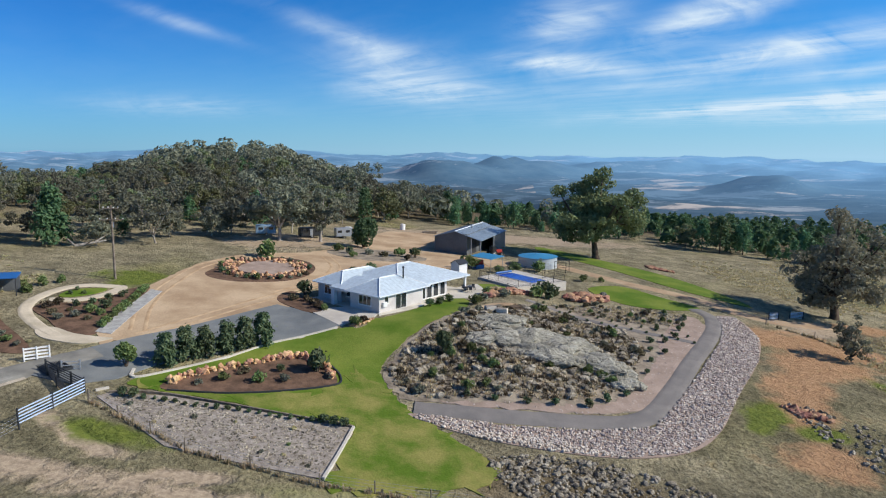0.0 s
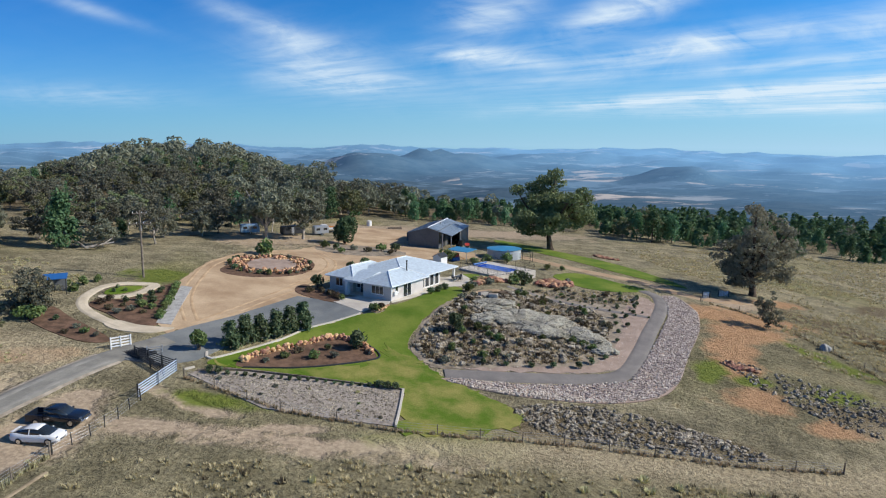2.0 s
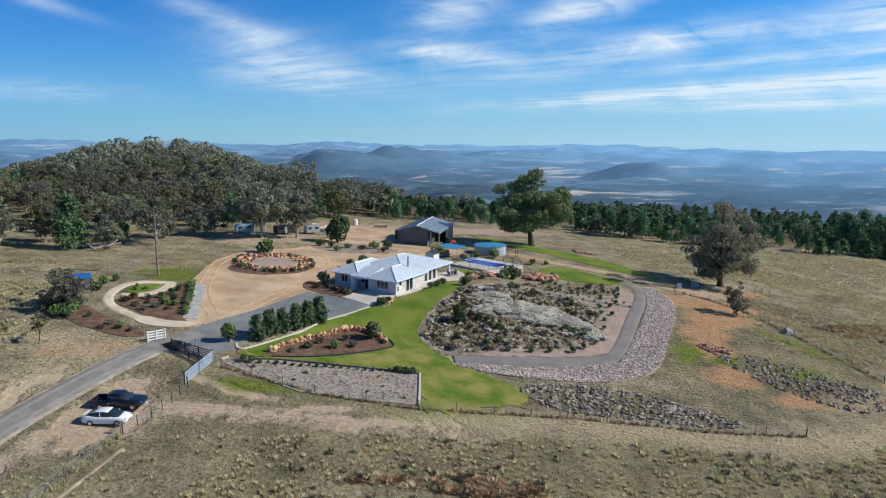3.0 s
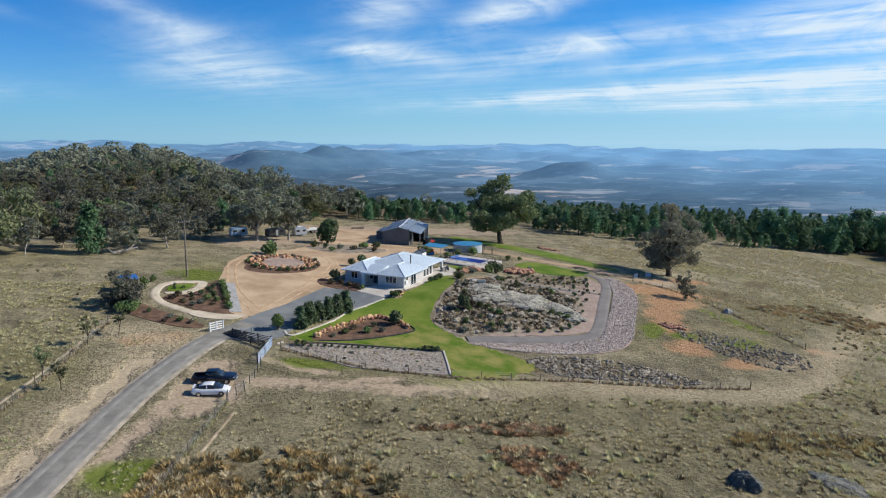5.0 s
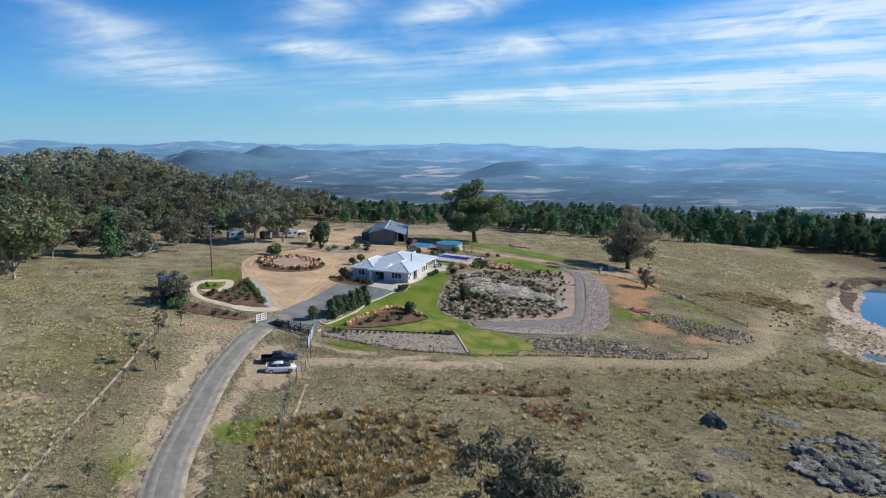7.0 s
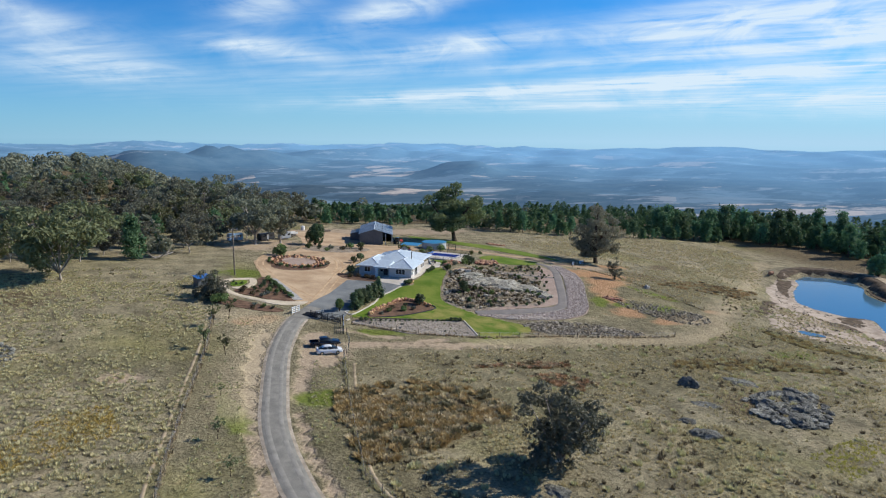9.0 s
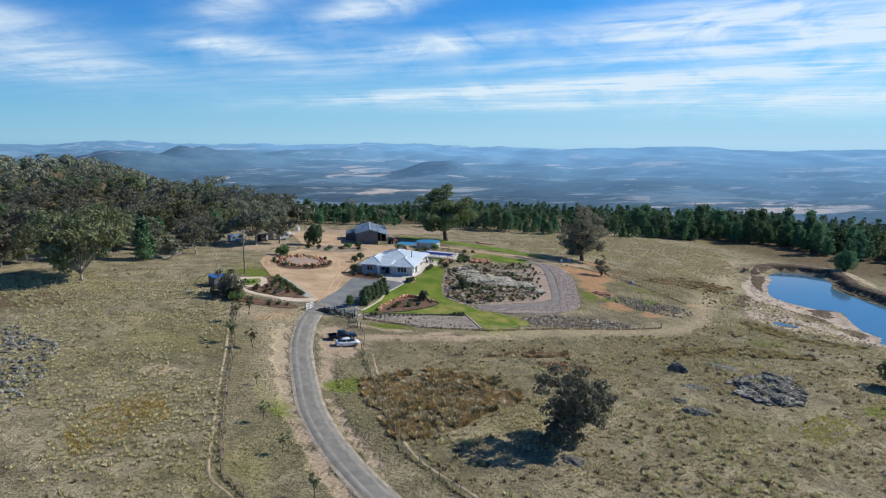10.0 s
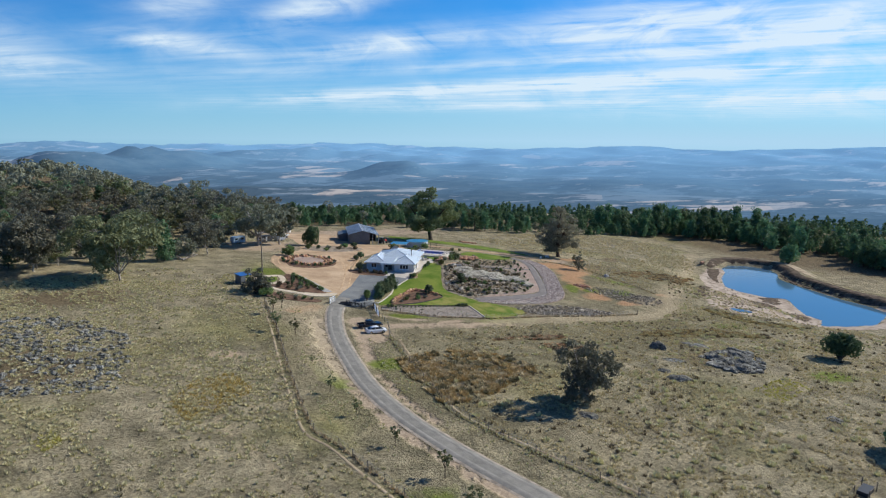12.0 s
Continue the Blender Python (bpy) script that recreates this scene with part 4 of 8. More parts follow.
line = [(p.x, p.y, POND[2]) for p in rounded([Vector(p) for p in SHORELINE])]
tagged(new("water", mesh_from("water", line, [list(range(len(line)))], DAMWATER)), "still farm dam water mirroring the sky", kind="structure")
line = [(p.x, p.y) for p in rounded([Vector(p) for p in [(78.6, 43.6), (80.6, 44.2), (82.4, 40.6), (82.2, 37.2), (80.2, 38.4), (79.0, 41.0)]], 6)]
level = -12.0
tagged(new("water", mesh_from("water", [(*p, level) for p in line] + [(*p, level - 1.2) for p in line], [list(range(len(line)))] + [[i, (i + 1) % len(line), len(line) + (i + 1) % len(line), len(line) + i] for i in range(len(line))], DAMWATER)), "small puddle on the clay shore", kind="structure")


# ---- making things ----
def thing(name, x, y, z, turn, label, category, group=""):
    ob = new(name)
    ob.empty_display_size = 0.3
    ob.matrix_basis = pose(x, y, z, 0, 0, turn)
    return tagged(ob, label, category, group)


def part(name, bm, mat, parent, label="", smooth=False):
    me = bpy.data.meshes.new(name)
    bm.to_mesh(me)
    bm.free()
    me.materials.append(mat)
    if smooth:
        me.polygons.foreach_set("use_smooth", [True] * len(me.polygons))
    ob = new(name, me)
    ob.parent = parent
    return tagged(ob, label)


def box(x0, y0, z0, x1, y1, z1, bevel=0.0, bm=None):
    bm = bm or bmesh.new()
    r = bmesh.ops.create_cube(bm, size=1.0, matrix=Matrix.Translation(((x0 + x1) / 2, (y0 + y1) / 2, (z0 + z1) / 2)) @ Matrix.Diagonal((x1 - x0, y1 - y0, z1 - z0, 1)))
    if bevel:
        bmesh.ops.bevel(bm, geom=list({e for v in r["verts"] for e in v.link_edges}), offset=bevel, segments=2, affect="EDGES")
    return bm


def rod(a, b, r0, r1=None, sides=8, bm=None):
    """A round bar from a to b."""
    bm = bm or bmesh.new()
    a, b = Vector(a), Vector(b)
    d = b - a
    m = Matrix.Translation((a + b) / 2) @ d.to_track_quat("Z", "Y").to_matrix().to_4x4()
    bmesh.ops.create_cone(bm, cap_ends=True, segments=sides, radius1=r0, radius2=r0 if r1 is None else r1, depth=d.length, matrix=m)
    return bm


def solid(verts, faces, bm=None):
    bm = bm or bmesh.new()
    vs = [bm.verts.new(v) for v in verts]
    for f in faces:
        bm.faces.new([vs[i] for i in f])
    bmesh.ops.recalc_face_normals(bm, faces=bm.faces)
    return bm


def hip_roof(x0, y0, x1, y1, z0, z1, thick=0.16, bm=None, slope=None):
    """A hipped roof over a rectangle, with a fascia."""
    w, d = x1 - x0, y1 - y0
    if w >= d:
        a, b = (x0 + d / 2, (y0 + y1) / 2, z1), (x1 - d / 2, (y0 + y1) / 2, z1)
    else:
        a, b = ((x0 + x1) / 2, y0 + w / 2, z1), ((x0 + x1) / 2, y1 - w / 2, z1)
    lo = [(x0, y0), (x1, y0), (x1, y1), (x0, y1)]
    v = [(*p, z0 - thick) for p in lo] + [(*p, z0) for p in lo] + [a, b]
    f = [(3, 2, 1, 0)] + [(i, (i + 1) % 4, 4 + (i + 1) % 4, 4 + i) for i in range(4)]
    f += [(4, 5, 9, 8), (5, 6, 9), (6, 7, 8, 9), (7, 4, 8)] if w >= d else [(4, 5, 8), (5, 6, 9, 8), (6, 7, 9), (7, 4, 8, 9)]
    return solid(v, f, bm), a, b


def window(parent, at, turn, w, h, panes=2, frame_mat=None):
    """A framed window on a wall: at is the middle of its sill on the wall's face, which looks along -y when turn is 0."""
    ob = new("window")
    ob.parent = parent
    ob.matrix_basis = pose(*at, 0, 0, turn)
    frame_mat = frame_mat or WHITE
    bm = box(-w / 2 - 0.07, -0.05, -0.07, w / 2 + 0.07, 0.02, 0.0)
    box(-w / 2 - 0.07, -0.05, h, w / 2 + 0.07, 0.02, h + 0.07, bm=bm)
    for k in range(panes + 1):
        x = -w / 2 + w * k / panes
        box(x - 0.035, -0.05, 0, x + 0.035, 0.02, h, bm=bm)
    part("window_frame", bm, frame_mat, ob)
    part("window_sill", box(-w / 2 - 0.12, -0.11, -0.13, w / 2 + 0.12, 0.0, -0.071), frame_mat, ob)
    for k in range(panes):
        x = -w / 2 + w * k / panes
        part("pane", box(x + 0.04, -0.02, 0.01, x + w / panes - 0.04, 0.0, h - 0.01), GLASS, ob)
    return ob


# ---- the house ----
def build_house():
    """Local x runs along the long sunny front, y away from it; the near eave corner is the origin."""
    h = thing("house", -8.35, 84.7, 0.95, 50.5, "single-storey pale brick homestead with pale blue-grey steel roof", "house")
    EAVE = 2.55
    walls = [(0.6, 0.6, 9.6, 6.4), (9.6, 1.6, 16.4, 7.4), (2.6, 6.4, 12.0, 10.0), (1.8, 9.6, 12.0, 14.8), (12.0, 7.4, 17.0, 14.0)]
    for x0, y0, x1, y1 in walls:
        part("wall", box(x0, y0, -0.35, x1, y1, EAVE - 0.12), BRICKWALL, h)
    part("foundation_slab", box(0.3, 0.3, -0.6, 21.0, 14.9, 0.12), CONCRETE, h)
    roofs = [(4.5, 0.7, 21.2, 14.6, EAVE + 0.02, 4.75), (0.0, 0.0, 10.6, 6.9, EAVE, 4.25), (1.2, 9.0, 13.0, 15.4, EAVE + 0.01, 4.05)]
    for x0, y0, x1, y1, z0, z1 in roofs:
        bm, a, b = hip_roof(x0, y0, x1, y1, z0, z1)
        roof = part("roof", bm, ROOFMETAL, h, "pale blue-grey ribbed steel roof")
        bm = bmesh.new()
        rod(a, b, 0.11, sides=6, bm=bm)
        w, d = x1 - x0, y1 - y0
        for c in ((x0, y0), (x1, y0), (x1, y1), (x0, y1)):
            e = min((a, b), key=lambda q: (q[0] - c[0]) ** 2 + (q[1] - c[1]) ** 2)
            rod((*c, z0), e, 0.09, sides=6, bm=bm)
        part("ridge_capping", bm, CAPPING, roof)
        bm = bmesh.new()
        for c, e in (((x0, y0), (x1, y0)), ((x1, y0), (x1, y1)), ((x1, y1), (x0, y1)), ((x0, y1), (x0, y0))):
            rod((*c, z0 - 0.04), (*e, z0 - 0.04), 0.075, sides=6, bm=bm)
        part("gutter", bm, CAPPING, roof)
        # standing ribs of the sheeting, running up each slope
        bm = bmesh.new()
        rise = (z1 - z0) / (min(w, d) / 2)
        for side in range(4):
            length, depth = (w, d) if side % 2 == 0 else (d, w)
            k = 0.5
            while k < length - 0.3:
                run = min(k, length - k, min(w, d) / 2)
                p = {0: ((x0 + k, y0), (x0 + k, y0 + run)), 1: ((x1, y0 + k), (x1 - run, y0 + k)), 2: ((x0 + k, y1), (x0 + k, y1 - run)), 3: ((x0, y0 + k), (x0 + run, y0 + k))}[side]
                rod((*p[0], z0 + 0.006), (*p[1], z0 + run * rise + 0.006), 0.014, sides=4, bm=bm)
                k += 0.76
        part("roof_rib", bm, ROOFMETAL, roof)
    # porch between the wings
    bm = solid([(0.2, 6.6, EAVE - 0.14), (0.2, 10.4, EAVE - 0.14), (5.5, 10.4, EAVE - 0.14), (5.5, 6.6, EAVE - 0.14), (0.2, 6.6, EAVE), (0.2, 10.4, EAVE), (5.5, 10.4, EAVE + 0.9), (5.5, 6.6, EAVE + 0.9)],
               [(0, 1, 2, 3), (4, 5, 6, 7), (0, 1, 5, 4), (1, 2, 6, 5), (2, 3, 7, 6), (3, 0, 4, 7)])
    part("porch_roof", bm, ROOFMETAL, h)
    part("porch_beam", box(0.2, 6.5, EAVE - 0.35, 0.42, 10.4, EAVE - 0.13), WHITE, h)
    part("porch_pillar", box(0.1, 9.3, -0.6, 0.75, 9.95, EAVE - 0.13, 0.02), WHITE, h, "white rendered porch pillar")
    part("door", box(2.5, 7.4, 0.12, 2.6, 8.5, 2.2), CHARCOAL, h, "dark timber front door in the shaded porch")
    part("patio_post", box(20.4, 1.1, -0.3, 20.75, 1.45, EAVE - 0.1, 0.02), WHITE, h, "white rendered patio pillar")
    part("patio_post", box(20.4, 13.6, -0.3, 20.75, 13.95, EAVE - 0.1, 0.02), WHITE, h, "white rendered patio pillar")
    # openings: sunny front
    window(h, (4.9, 0.6, 0.15), 0, 2.2, 2.05, 2)
    window(h, (2.0, 0.6, 1.25), 0, 0.75, 0.9, 1)
    for x in (10.7, 12.2, 13.7, 15.3):
        window(h, (x, 1.6, 0.25), 0, 1.15, 2.0, 1)
    # porch side
    window(h, (0.6, 3.4, 0.9), -90, 2.4, 1.25, 3)
    window(h, (1.8, 12.6, 0.9), -90, 1.5, 1.25, 2)
    window(h, (2.6, 9.0, 0.9), -90, 0.8, 1.3, 1)
    part("air_conditioner", box(1.1, 0.28, 0.9, 1.9, 0.6, 1.55, 0.03), WHITE, h)
    # flue
    flue = part("flue", rod((7.4, 2.5, 3.2), (7.4, 2.5, 5.35), 0.11, sides=12), CHARCOAL, h, "dark steel stove flue")
    part("cowl", rod((7.4, 2.5, 5.35), (7.4, 2.5, 5.55), 0.19, 0.12, 12), CHARCOAL, flue)
    part("downpipe", rod((0.55, 0.55, -0.3), (0.55, 0.55, EAVE - 0.1), 0.05), WHITE, h)
    part("downpipe", rod((9.7, 1.5, -0.3), (9.7, 1.5, EAVE - 0.1), 0.05), WHITE, h)
    return h


build_house()


# ---- the shed ----
def build_shed():
    s = thing("shed", -1.66, 146.5, -0.1, -20.5, "large dark grey steel farm shed with open skillion bay", "shed")
    W, D, H, R = 11.0, 21.0, 3.9, 5.2
    e, k0 = 7.8, 5.0  # enclosed width, ridge
    v = [(0, 0, -0.4), (e, 0, -0.4), (e, D, -0.4), (0, D, -0.4), (0, 0, H), (k0, 0, R), (e, 0, R - 0.5), (e, D, R - 0.5), (k0, D, R), (0, D, H)]
    part("wall", solid(v, [(0, 1, 6, 5, 4), (2, 3, 9, 8, 7), (0, 3, 9, 4), (1, 2, 7, 6), (3, 2, 1, 0)]), SHEDWALL, s)
    bm = bmesh.new()
    for k in range(24):
        x = 0.2 + k * (e - 0.4) / 23
        rod((x, -0.012, -0.3), (x, -0.012, H + min(x, k0) * 0.22), 0.02, sides=4, bm=bm)
    part("cladding_rib", bm, SHEDWALL, s)
    t = 0.1
    prof = [(-0.3, H - 0.05), (k0, R + 0.06), (W + 0.3, H - 0.5)]
    vs = [(x, y, z + dz) for dz in (0, t) for y in (-0.4, D + 0.4) for x, z in prof]
    fs = [(0, 1, 4, 3), (1, 2, 5, 4), (6, 7, 10, 9), (7, 8, 11, 10), (0, 1, 7, 6), (1, 2, 8, 7), (3, 4, 10, 9), (4, 5, 11, 10), (0, 3, 9, 6), (2, 5, 11, 8)]
    roof = part("roof", solid(vs, fs), SHEDROOF, s, "blue-grey corrugated steel roof")
    part("ridge_capping", rod((k0, -0.4, R + 0.15), (k0, D + 0.4, R + 0.15), 0.12, sides=6), CAPPING, roof)
    bm = bmesh.new()
    y = 0.0
    while y < D:
        for (xa, za), (xb, zb) in zip(prof, prof[1:]):
            rod((xa, y, za + t + 0.012), (xb, y, zb + t + 0.012), 0.022, sides=4, bm=bm)
        y += 0.76
    part("roof_rib", bm, SHEDROOF, roof)
    part("vent", rod((6.0, 9, R - 0.5), (6.0, 9, R + 0.6), 0.2, sides=10), GALV, roof)
    for y in (0.1, D / 2, D - 0.1):
        part("post", box(W - 0.1, y - 0.1, -1.4, W + 0.1, y + 0.1, H - 0.4), GALV, s, "pale steel post")
    part("post", box(8.7, 0.0, -1.2, 8.9, 0.2, H - 0.1), GALV, s, "pale steel post")
    part("wall", box(e, D - 0.12, -1.2, W, D, H - 0.5), SHEDWALL, s)
    part("wall", box(W - 0.12, D * 0.5, -1.4, W - 0.02, D, H - 0.5), SHEDWALL, s)
    part("door", box(e + 0.02, 3.0, -0.3, e + 0.1, 6.8, 3.2), CHARCOAL, s, "dark roller door inside the bay")
    part("lean_to", solid([(-3.6, 10, -0.3), (0, 10, -0.3), (0, 19, -0.3), (-3.6, 19, -0.3), (-3.6, 10, 2.5), (0, 10, 3.3), (0, 19, 3.3), (-3.6, 19, 2.5)],
         [(0, 1, 2, 3), (4, 5, 6, 7), (0, 1, 5, 4), (1, 2, 6, 5), (2, 3, 7, 6), (3, 0, 4, 7)]), SHEDWALL, s)
    return s


build_shed()


# ---- trees ----
def branch_tubes(paths, sides=5):
    """Tapered tubes along lines of (point, radius)."""
    verts, faces = [], []
    for path in paths:
        base = len(verts)
        for i, (p, r) in enumerate(path):
            d = (path[min(i + 1, len(path) - 1)][0] - path[max(i - 1, 0)][0]).normalized()
            q = d.to_track_quat("Z", "Y")
            for k in range(sides):
                a = 2 * math.pi * k / sides
                verts.append(tuple(p + q @ Vector((math.cos(a) * r, math.sin(a) * r, 0))))
        for i in range(len(path) - 1):
            for k in range(sides):
                a, b = base + i * sides + k, base + i * sides + (k + 1) % sides
                faces.append((a, b, b + sides, a + sides))
        faces.append(tuple(base + (len(path) - 1) * sides + k for k in range(sides)))
    return verts, faces


def leaf_cards(rng, centres, size, out, loose=0.55):
    """Small bent leaf sprays (two triangles each) at the given places, facing roughly outwards from their clump."""
    n = len(centres)
    face = out / (np.linalg.norm(out, axis=1)[:, None] + 1e-6) + loose * rng.normal(size=(n, 3))
    face /= np.linalg.norm(face, axis=1)[:, None]
    a = np.cross(face, rng.normal(size=(n, 3)))
    a /= np.linalg.norm(a, axis=1)[:, None]
    b = np.cross(face, a)
    s = size * rng.uniform(0.55, 1.3, (n, 1))
    a, b = a * s, b * s * 0.5
    c = np.asarray(centres)
    bend = -face * s * 0.22
    v = np.stack([c - a + bend, c + b, c + a + bend, c - b], 1).reshape(-1, 3)
    k = np.arange(n)[:, None] * 4
    f = np.concatenate([k + [0, 1, 2], k + [0, 2, 3]], 0)
    return v, f


def gum_meshes(seed, height, spread, leaves, leaf, bark, mat, clear=0.3, limbs=6, open_crown=0.5, trunk=0.035, lift=(0.45, 0.95), hang=0.35):
    """A eucalypt: a forking trunk and a crown of clumps at the limbs' ends. Returns the two meshes."""
    rng = np.random.default_rng(seed)
    rnd = random.Random(seed)
    paths, tips = [], []
    fork = height * clear
    p, d, path = Vector((0, 0, -0.5)), Vector((rnd.uniform(-0.1, 0.1), rnd.uniform(-0.1, 0.1), 1)), []
    r0 = height * trunk
    for i in range(5):
        path.append((p.copy(), r0 * (1.35 if i == 0 else 1 - 0.09 * i)))
        p = p + d.normalized() * (fork + 0.5) / 4
        d = d + Vector((rnd.uniform(-0.14, 0.14), rnd.uniform(-0.14, 0.14), 0))
    paths.append(path)
    top = path[-1][0]
    for k in range(limbs):
        a = 2 * math.pi * (k + rnd.uniform(-0.3, 0.3)) / limbs
        out, rise = spread * rnd.uniform(0.5, 0.95), (height - fork) * rnd.uniform(*lift)
        if k == 0:
            out, rise = spread * 0.15, (height - fork) * 0.92
        end = top + Vector((math.cos(a) * out, math.sin(a) * out, rise))
        mid = top.lerp(end, 0.5) + Vector((rnd.uniform(-1, 1), rnd.uniform(-1, 1), rnd.uniform(-0.3, 0.8))) * height * 0.05
        line = []
        for i in range(6):
            s = i / 5
            q = top * (1 - s) ** 2 + mid * 2 * s * (1 - s) + end * s * s
            line.append((q, r0 * 0.62 * (1 - 0.85 * s)))
        paths.append(line)
        tips.append((end, 1.0))
        for i in (2, 3, 4):
            for _ in range(2):
                q = line[i][0]
                e = q + Vector((rnd.gauss(0, 1), rnd.gauss(0, 1), rnd.gauss(hang, 0.5))).normalized() * spread * rnd.uniform(0.25, 0.5)
                m = q.lerp(e, 0.5) + Vector((rnd.uniform(-0.3, 0.3), rnd.uniform(-0.3, 0.3), 0.3))
                paths.append([(q, line[i][1] * 0.55), (m, line[i][1] * 0.35), (e, line[i][1] * 0.12)])
                tips.append((e, 0.8))
    w = np.array([t[1] for t in tips])
    pick = rng.choice(len(tips), leaves, p=w / w.sum())
    c = np.array([tuple(t[0]) for t in tips])[pick]
    off = rng.normal(size=(leaves, 3))
    off /= np.linalg.norm(off, axis=1)[:, None]
    off *= rng.uniform(0.25, 1, (leaves, 1)) ** 0.5
    c = c + off * np.array([1, 1, 0.62]) * spread * 0.23 * (1.2 - 0.4 * open_crown)
    c[:, 2] = np.maximum(c[:, 2], height * clear * 0.55)
    v, f = leaf_cards(rng, c, leaf, off + (0, 0, 0.25))
    tv, tf = branch_tubes(paths)
    return mesh_from("trunk", tv, tf, bark, True), mesh_from("crown", v, f, mat)


def pine_meshes(seed, height, spread, leaves, leaf, mat, bark, low=0.06, power=0.8):
    """A cypress pine: a straight stem under a dense, pointed, ragged crown."""
    rng = np.random.default_rng(seed)
    rnd = random.Random(seed)
    paths = [[(Vector((0, 0, -0.4)), height * 0.022), (Vector((0.05, 0, height * 0.5)), height * 0.014), (Vector((0, 0.03, height * 0.95)), 0.03)]]
    boughs = []
    for _ in range(46):
        s = rnd.uniform(low, 0.97) ** 0.85
        a = rnd.uniform(0, 2 * math.pi)
        reach = spread * ((1 - s) ** power + 0.06) * rnd.uniform(0.65, 1.12)
        q = Vector((math.cos(a) * reach, math.sin(a) * reach, height * s + reach * 0.25))
        boughs.append((q, reach))
    for q, reach in boughs[:14]:
        paths.append([(Vector((0, 0, q.z - reach * 0.5)), 0.05), (q, 0.015)])
    pick = rng.integers(0, len(boughs), leaves)
    c = np.array([tuple(b[0]) for b in boughs])[pick]
    c[:, :2] *= rng.uniform(0.45, 1.0, (leaves, 1))
    c += rng.normal(size=(leaves, 3)) * spread * np.array([0.15, 0.15, 0.19])
    c[:, 2] = np.maximum(c[:, 2], height * low)
    v, f = leaf_cards(rng, c, leaf, c * (1, 1, 0) + (0, 0, 0.45 * spread), 0.5)
    tv, tf = branch_tubes(paths[:8], 4)
    return mesh_from("trunk", tv, tf, bark, True), mesh_from("crown", v, f, mat)


def bush_meshes(seed, height, spread, leaves, leaf, mat, stems=6, flat=0.0, bark=None):
    """A shrub: a few stems and a lumpy crown down to the ground."""
    rng = np.random.default_rng(seed)
    rnd = random.Random(seed)
    lumps, paths = [], []
    for k in range(stems):
        a, r = 2 * math.pi * k / stems + rnd.uniform(-0.4, 0.4), spread * rnd.uniform(0.2, 0.62)
        q = Vector((math.cos(a) * r, math.sin(a) * r, height * rnd.uniform(0.35, 0.78)))
        lumps.append(q)
        paths.append([(Vector((0, 0, -0.2)), 0.03 * height), (q * 0.5 + Vector((0, 0, 0.1)), 0.022 * height), (q, 0.01 * height)])
    lumps.append(Vector((0, 0, height * 0.72)))
    pick = rng.integers(0, len(lumps), leaves)
    c = np.array([tuple(q) for q in lumps])[pick]
    off = rng.normal(size=(leaves, 3))
    off *= (rng.uniform(0.4, 1, (leaves, 1)) ** 0.4) / np.linalg.norm(off, axis=1)[:, None]
    c = c + off * np.array([spread * 0.44, spread * 0.44, height * 0.36])
    c[:, 2] = np.clip(c[:, 2], 0.06, height * (1.02 - flat))
    v, f = leaf_cards(rng, c, leaf, off)
    tv, tf = branch_tubes(paths, 5)
    return mesh_from("stem", tv, tf, bark or DARKBARK, True), mesh_from("foliage", v, f, mat)


def plant(name, meshes, x, y, turn, scale, label, category, group="", names=("trunk", "crown"), sink=0.0):
    ob = thing(name, x, y, gz(x, y) - sink, turn, label, category, group)
    ob.scale = (scale,) * 3
    for n, me in zip(names, meshes):
        o = new(n, me)
        o.parent = ob
    return ob


rnd = random.Random(5)
# the tall gum behind the pool
plant("gum_tree", gum_meshes(14, 21.5, 11.0, 12500, 0.48, DARKBARK, TALLLEAF, 0.22, 11, 0.5, 0.044, (0.22, 0.9), 0.15), 36.8, 151.5, 30, 1.0, "tall spreading gum tree on the green lawn", "tree")
plant("gum_tree", gum_meshes(29, 20.0, 8.2, 9500, 0.38, DARKBARK, OLDLEAF, 0.22, 13, 0.5, 0.042, (0.0, 0.95), -0.15), 69.0, 109.8, 200, 1.0, "old dull-leaved gum tree with dark trunk and hanging limbs", "tree")
plant("gum_tree", gum_meshes(31, 6.8, 2.6, 1400, 0.24, DARKBARK, GREYLEAF, 0.10, 7, 0.5, 0.022, (0.15, 0.9), 0.0), 57.0, 86.0, 20, 1.0, "slim young gum tree beside the red earth", "tree")
plant("gum_tree", gum_meshes(37, 10.2, 5.2, 4600, 0.32, BARK, GREYLEAF, 0.10, 9, 0.6, 0.026, (0.12, 0.95), -0.1), -27.4, -3.4, 0, 1.0, "bushy grey-green gum tree alone in the paddock", "tree")
plant("gum_tree", gum_meshes(41, 15.5, 11.5, 7000, 0.50, BARK, GUMLEAF, 0.10, 8, 0.6, 0.020, (0.62, 0.95), 0.35), -84.0, 89.5, 0, 1.0, "large white-limbed gum tree at the forest edge", "tree")
plant("gum_tree", gum_meshes(43, 13.5, 9.5, 5000, 0.52, BARK, GREYLEAF, 0.12, 7, 0.5, 0.020, (0.55, 0.95), 0.3), -101, 104, 140, 1.0, "large grey gum tree at the forest edge", "tree")
plant("gum_tree", gum_meshes(47, 14.0, 9.5, 5200, 0.46, BARK, GREYLEAF, 0.22, 7, 0.5, 0.038), -36.5, 143.5, 60, 1.0, "broad olive-brown gum tree behind the yard", "tree")
plant("gum_tree", gum_meshes(53, 12.0, 6.0, 2600, 0.44, BARK, GREYLEAF, 0.25, 6, 0.5, 0.034), -28.0, 147.0, 10, 1.0, "grey gum tree behind the yard", "tree")
